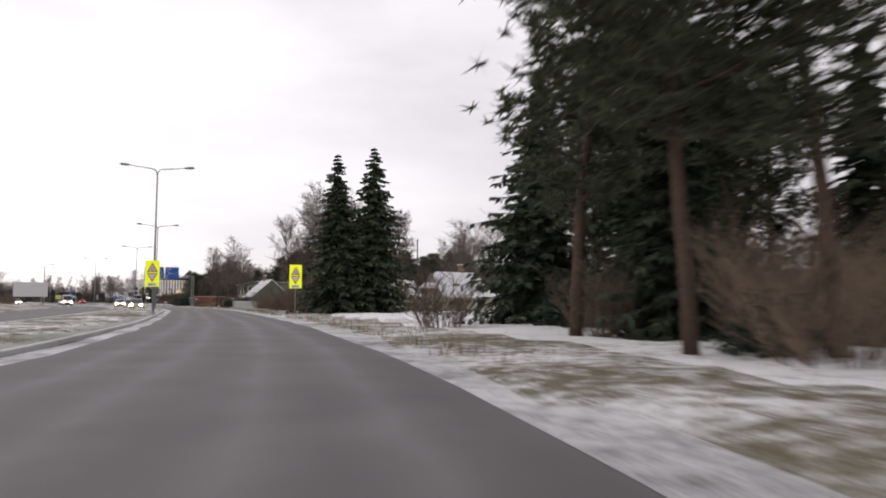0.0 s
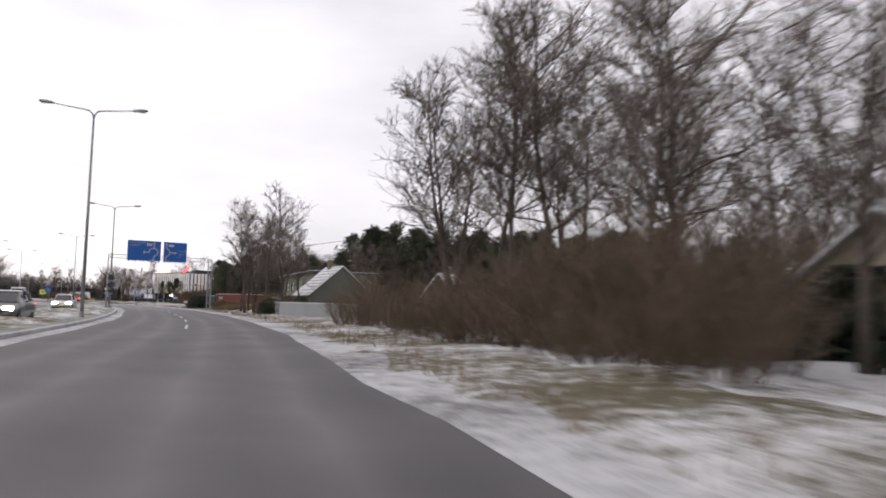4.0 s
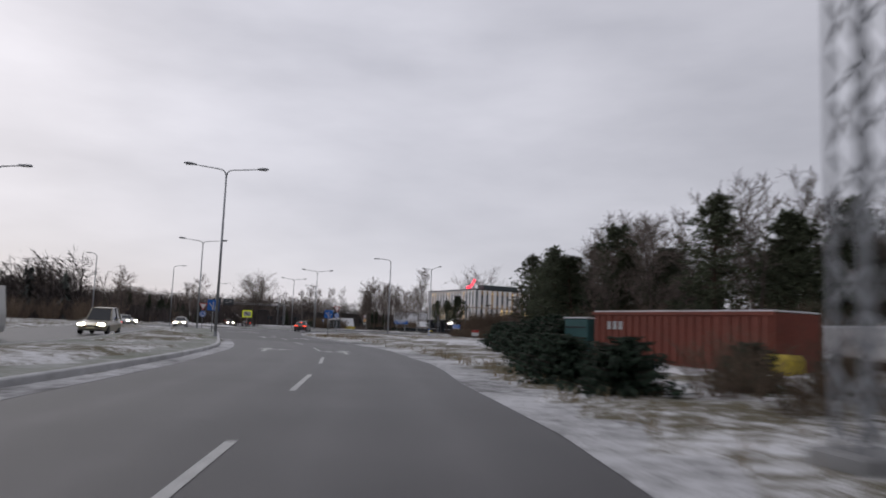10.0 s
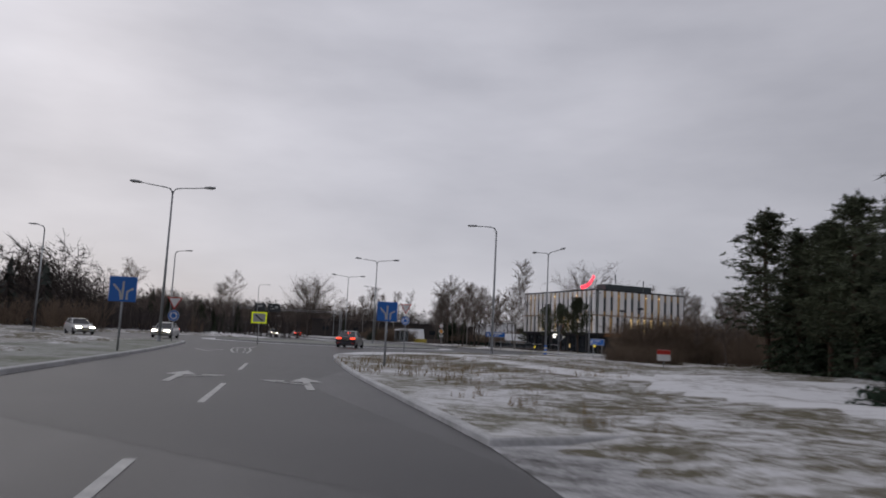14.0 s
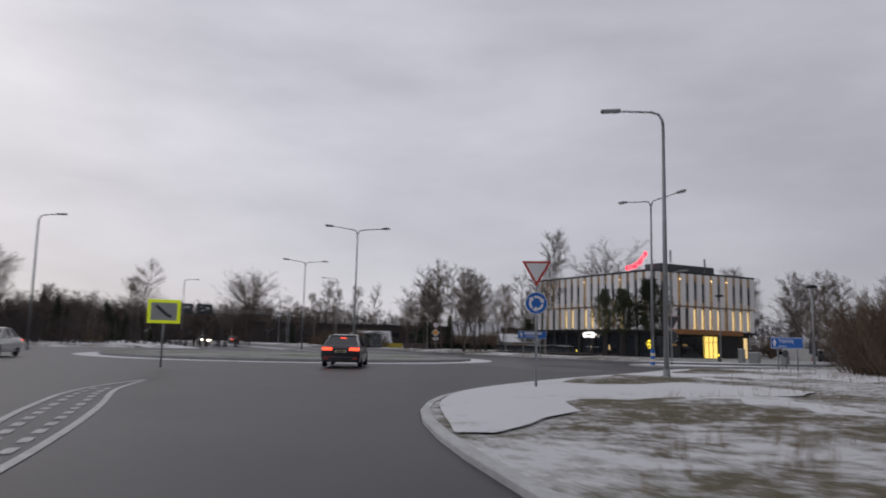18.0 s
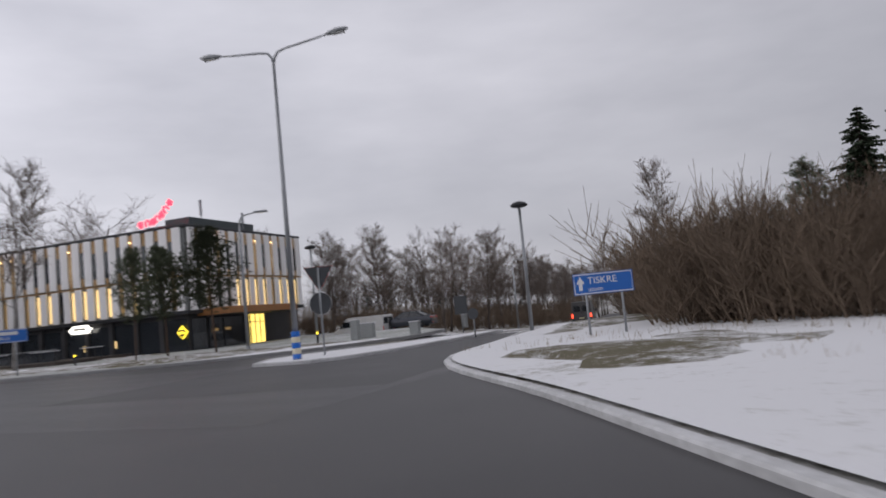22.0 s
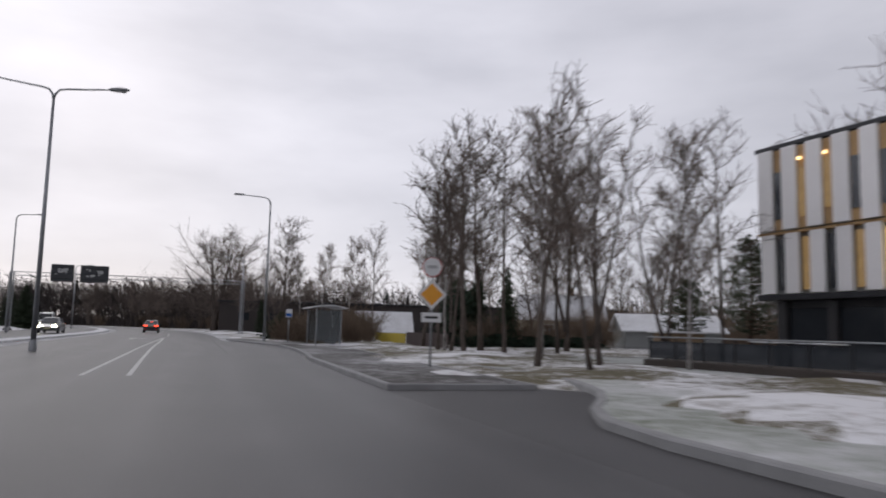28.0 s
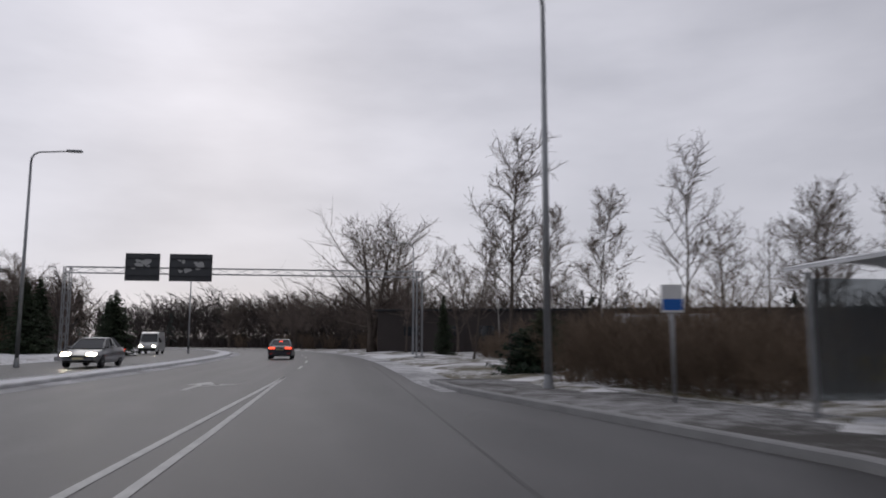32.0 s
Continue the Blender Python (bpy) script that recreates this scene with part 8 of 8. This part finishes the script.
# woods on both sides of the far end of the side road
for k in range(26):
    f = k / 25
    d = 12 if k % 2 else -13
    BARE.at(66 - 34 * f + 0.78 * d + 4 * (k % 3), 290 - 42 * f - 0.62 * d, 1.15 - 0.25 * f + 0.1 * (k % 3))
    BUSH.at(62 - 34 * f + 0.78 * d * 0.9, 284 - 42 * f - 0.62 * d * 0.9, 1.3)
    if k < 14:
        BARE.at(8 + 4.2 * k, 240 + 4.6 * k + 3 * (k % 3), 1.0 + 0.1 * (k % 3))
# trees in the distance beyond the roundabout
for x, y, s in ((-124, 196, 1.1), (-133, 206, 1.0), (-138, 186, 1.1), (-150, 195, 1.2), (-127, 176, 1.1), (-141, 168, 1.1), (-155, 178, 1.1), (-112, 232, 1.15), (-104, 236, 1.1), (-119, 240, 0.8), (-100, 262, 1.25), (-93, 268, 1.3), (-110, 272, 1.3)):
    BARE.at(x, y, s)
OAK.at(-146, 152, 1.15, deg=200)
OAK.at(-59, 217, 1.45, deg=60)
SPRUCE.at(-150, 205, 0.9)
SPRUCE.at(-158, 214, 0.85)
for k in range(16):
    BUSH.at(-108 - 4.0 * k, 152 - 1.2 * k + rnd.uniform(-3, 3), 1.2)
for k in range(16):
    BUSH.at(-60 - 3.6 * k, 74 + 3.2 * k + rnd.uniform(-3, 3), 0.9)


def far_wood():
    """A belt of woods all round: bare crowns of many fine twigs, and tiered evergreens between."""
    rnd = random.Random(3)
    g, e = Geo(), Geo()
    lines = [[tuple(p) for p in ln] for ln in (LANE, offset(EXIT, 5), SIDE, WEST)]
    ang = np.array([rnd.uniform(0, 6.283) for _ in range(3600)])
    deep = np.array([rnd.random() for _ in range(3600)])
    xs, ys = -60 + (150 + 150 * deep) * np.cos(ang), 85 + (215 + 150 * deep) * np.sin(ang)
    ex = [(p, q) for p, q in zip(EXIT, EXIT[1:]) if p.y > 188]
    la = [(p, q) for p, q in zip(LANE, LANE[1:]) if -150 < p.y < 105]
    more = []
    ahead = [(p, q) for p, q in zip(EXIT, EXIT[1:]) if p.x < -168]
    for seg, lo, hi, n in ((ex, 48, 95, 1000), (ahead, -75, -17, 1000), (la, 55, 120, 1100)):
        for k in range(n):
            p, q = rnd.choice(seg)
            t = (q - p).normalized()
            o, c = rnd.uniform(lo, hi), p.lerp(q, rnd.random())
            more.append((c.x - t.y * o, c.y + t.x * o))
    xs, ys = np.append(xs, [m[0] for m in more]), np.append(ys, [m[1] for m in more])
    ang = np.arctan2(ys - 85, xs + 60)
    d = np.min([near(ln, xs, ys) for ln in lines], axis=0)
    for k, (a, x, y, room) in enumerate(zip(ang, xs, ys, d)):
        if room < 21:
            continue
        zb = float(fall(x, y))
        i0, i1 = len(g.v), len(e.v)
        tall = 0.86 + 0.30 * noise.noise((a * 5, 0.5, 0)) + 0.16 * noise.noise((a * 21, 2.5, 0))
        h = rnd.uniform(7.0, 11.8) * tall * (1.3 if 3600 <= k < 5600 else 0.68 if k >= 5600 and y > 92 else 1.0)
        if rnd.random() < 0.03:
            h *= 0.95
            for j in range(30):
                b, f = rnd.uniform(0, 6.283), j / 30
                w = 2.0 * (1 - f) + 0.25
                c, s2 = math.cos(b), math.sin(b)
                z = h * (0.06 + 0.9 * f)
                e.add([(x, y, z + 0.7), (x + c * w - s2 * 0.5, y + s2 * w + c * 0.5, z - 0.5), (x + c * w + s2 * 0.5, y + s2 * w - c * 0.5, z - 0.5)], [(0, 1, 2)])
            e.add([(x - 0.25, y, h * 0.8), (x + 0.25, y, h * 0.8), (x, y, h * 1.06)], [(0, 1, 2)])
            if zb < -0.1:
                e.v[i1:] = [(p, q, r + zb) for p, q, r in e.v[i1:]]
            continue
        for j in range(13):
            b, w = rnd.uniform(0, 6.283), rnd.uniform(0.05, 0.13)
            ox, oy = rnd.gauss(0, 2.0), rnd.gauss(0, 2.0)
            lx, ly, lz = rnd.gauss(0, 0.6), rnd.gauss(0, 0.6), rnd.uniform(1.2, 3.8)
            c, s2 = math.cos(b) * w, math.sin(b) * w
            g.add([(x + ox - c, y + oy - s2, -0.4), (x + ox + c, y + oy + s2, -0.4), (x + ox + lx * 0.5 + c, y + oy + ly * 0.5 + s2, lz * 0.6), (x + ox + lx, y + oy + ly, lz)], [(0, 1, 2, 3)])
        r = h * rnd.uniform(0.22, 0.38)
        bx, by = rnd.gauss(0, 0.25), rnd.gauss(0, 0.25)
        g.add([(x - 0.09, y, -0.5), (x + 0.09, y, -0.5), (x + bx + 0.04, y + by, h * 0.6), (x + bx, y + by, h * 0.97)], [(0, 1, 2, 3)])
        for j in range(11):
            b, f = j * 2.4 + rnd.uniform(-0.5, 0.5), 0.22 + 0.68 * j / 11
            c, s2 = math.cos(b), math.sin(b)
            w = r * math.sin(math.pi * min(1.0, 0.28 + 0.62 * f)) * rnd.uniform(0.7, 1.15)
            z0 = h * f
            z1 = min(h * 1.02, z0 + w * rnd.uniform(0.5, 1.3))
            p0 = (x + bx * f, y + by * f)
            g.add([(p0[0] - s2 * 0.08, p0[1] + c * 0.08, z0), (p0[0] + s2 * 0.08, p0[1] - c * 0.08, z0), (p0[0] + c * w, p0[1] + s2 * w, z1)], [(0, 1, 2)])
            for i in range(6):
                q = rnd.uniform(0.3, 1.0)
                tx, ty, tz = p0[0] + c * w * q, p0[1] + s2 * w * q, z0 + (z1 - z0) * q
                e2, v = rnd.uniform(0, 6.283), rnd.uniform(0.03, 0.07)
                ln = r * rnd.uniform(0.22, 0.5)
                g.add([(tx - v, ty, tz - v), (tx + v, ty, tz + v), (tx + ln * (0.5 * c + 0.7 * math.cos(e2)), ty + ln * (0.5 * s2 + 0.7 * math.sin(e2)), tz + ln * rnd.uniform(-0.1, 0.9))], [(0, 1, 2)])
        if zb < -0.1:
            g.v[i0:] = [(p, q, r + zb) for p, q, r in g.v[i0:]]
    # low dense thickets west of the oncoming lanes and north of the west road
    for line, lo, hi, n in ((LANE, 31, 58, 5200), (WEST, -52, -20, 4200), (EXIT, 30, 60, 5200)):
        for k in range(n):
            i = rnd.randrange(len(line) - 1)
            p, q = line[i], line[i + 1]
            t, o = (q - p).normalized(), rnd.uniform(lo, hi)
            c = p.lerp(q, rnd.random())
            x, y = c.x - t.y * o, c.y + t.x * o
            if line is LANE and not 0 < c.y < 112 or line is EXIT and c.y < 196 or math.hypot(x - HUB[0], y - HUB[1]) < 40 or x < -235:
                continue
            hh = rnd.uniform(2.8, 4.4) + 1.3 * noise.noise((x * 0.08, y * 0.08, 7.0))
            for j in range(5):
                b, v, w = rnd.uniform(0, 6.283), rnd.uniform(0.03, 0.07), rnd.uniform(0.2, 1.0)
                cx, cy = math.cos(b), math.sin(b)
                z0 = 0 if j < 2 else hh * rnd.uniform(0.3, 0.6)
                g.add([(x - cy * v, y + cx * v, z0), (x + cy * v, y - cx * v, z0), (x + cx * w, y + cy * w, hh * rnd.uniform(0.75, 1.2))], [(0, 1, 2)])
    solo("far_evergreens", e, M_FARFIR, "distant dark evergreens among the bare woods", "woods", "stuff")
    return solo("far_woods", g, M_FAR, "distant belt of bare winter woods", "woods", "stuff")


far_wood()


def grass_tufts():
    """Dry grass and weeds on the verges."""
    rnd = random.Random(9)
    g = Geo()
    line_r = offset(LANE, -4.2)
    spots = []
    for k in range(2400):
        i = rnd.randrange(len(LANE) - 6)
        p = LANE[i].lerp(LANE[i + 1], rnd.random())
        t = (LANE[i + 1] - LANE[i]).normalized()
        o = -(3.3 + abs(rnd.gauss(0, 2.4)))
        q = Vector((p.x - t.y * o, p.y + t.x * o))
        if q.y > -130 and q.y < 112:
            spots.append(q)
    for k in range(900):
        spots.append(Vector((rnd.uniform(-52, -38), rnd.uniform(100, 126))))
    for k in range(240):
        spots.append(Vector((rnd.uniform(-50, -43), rnd.uniform(126, 150))))
    for q in spots:
        if 84 < q.y and not inside(G1, np.array([q.x]), np.array([q.y]))[0]:
            continue
        for b in range(5):
            h = rnd.uniform(0.08, 0.30)
            a = rnd.uniform(0, 6.283)
            dx, dy = math.cos(a), math.sin(a)
            c = q + Vector((rnd.gauss(0, 0.12), rnd.gauss(0, 0.12)))
            g.add([(c.x - dy * 0.012, c.y + dx * 0.012, 0.05), (c.x + dy * 0.012, c.y - dx * 0.012, 0.05), (c.x + dx * h * 0.6, c.y + dy * h * 0.6, 0.10 + h)], [(0, 1, 2)])
    return solo("verge_weeds", g, M_DRYGRASS, "dry brown grass tufts on the snowy verge", "grass", "stuff")


grass_tufts()
# overhead wire by the grey house
wire = Geo()
wp = [(-7.5 + 37.5 * k / 16, 36.2 - 11.6 * k / 16, 6.5 + 6.0 * k / 16 - 0.5 * math.sin(math.pi * k / 16)) for k in range(17)]
wire.tube(wp, 0.022, 4)
for x, y, h in ((-7.5, 36.2, 6.8), (30, 24.6, 12.8)):
    tp = thing("utility_pole", "grey wooden utility pole", "pole", pose(x + 0.01, y, 0))
    part("pole", Geo().tube([(0, 0, 0), (0, 0, h)], [0.13, 0.09], 8), M_TIMBER, tp)
    part("cross_arm", Geo().box((0, 0, h - 0.3), (0.9, 0.1, 0.1), 0.6, 0.01), M_TIMBER, tp)
solo("overhead_wire", wire, M_BLACK, "black overhead cable sagging between poles", "cable")
BUSH.join("far_thicket", "leafless brown thicket away from the road", M_BUSH)
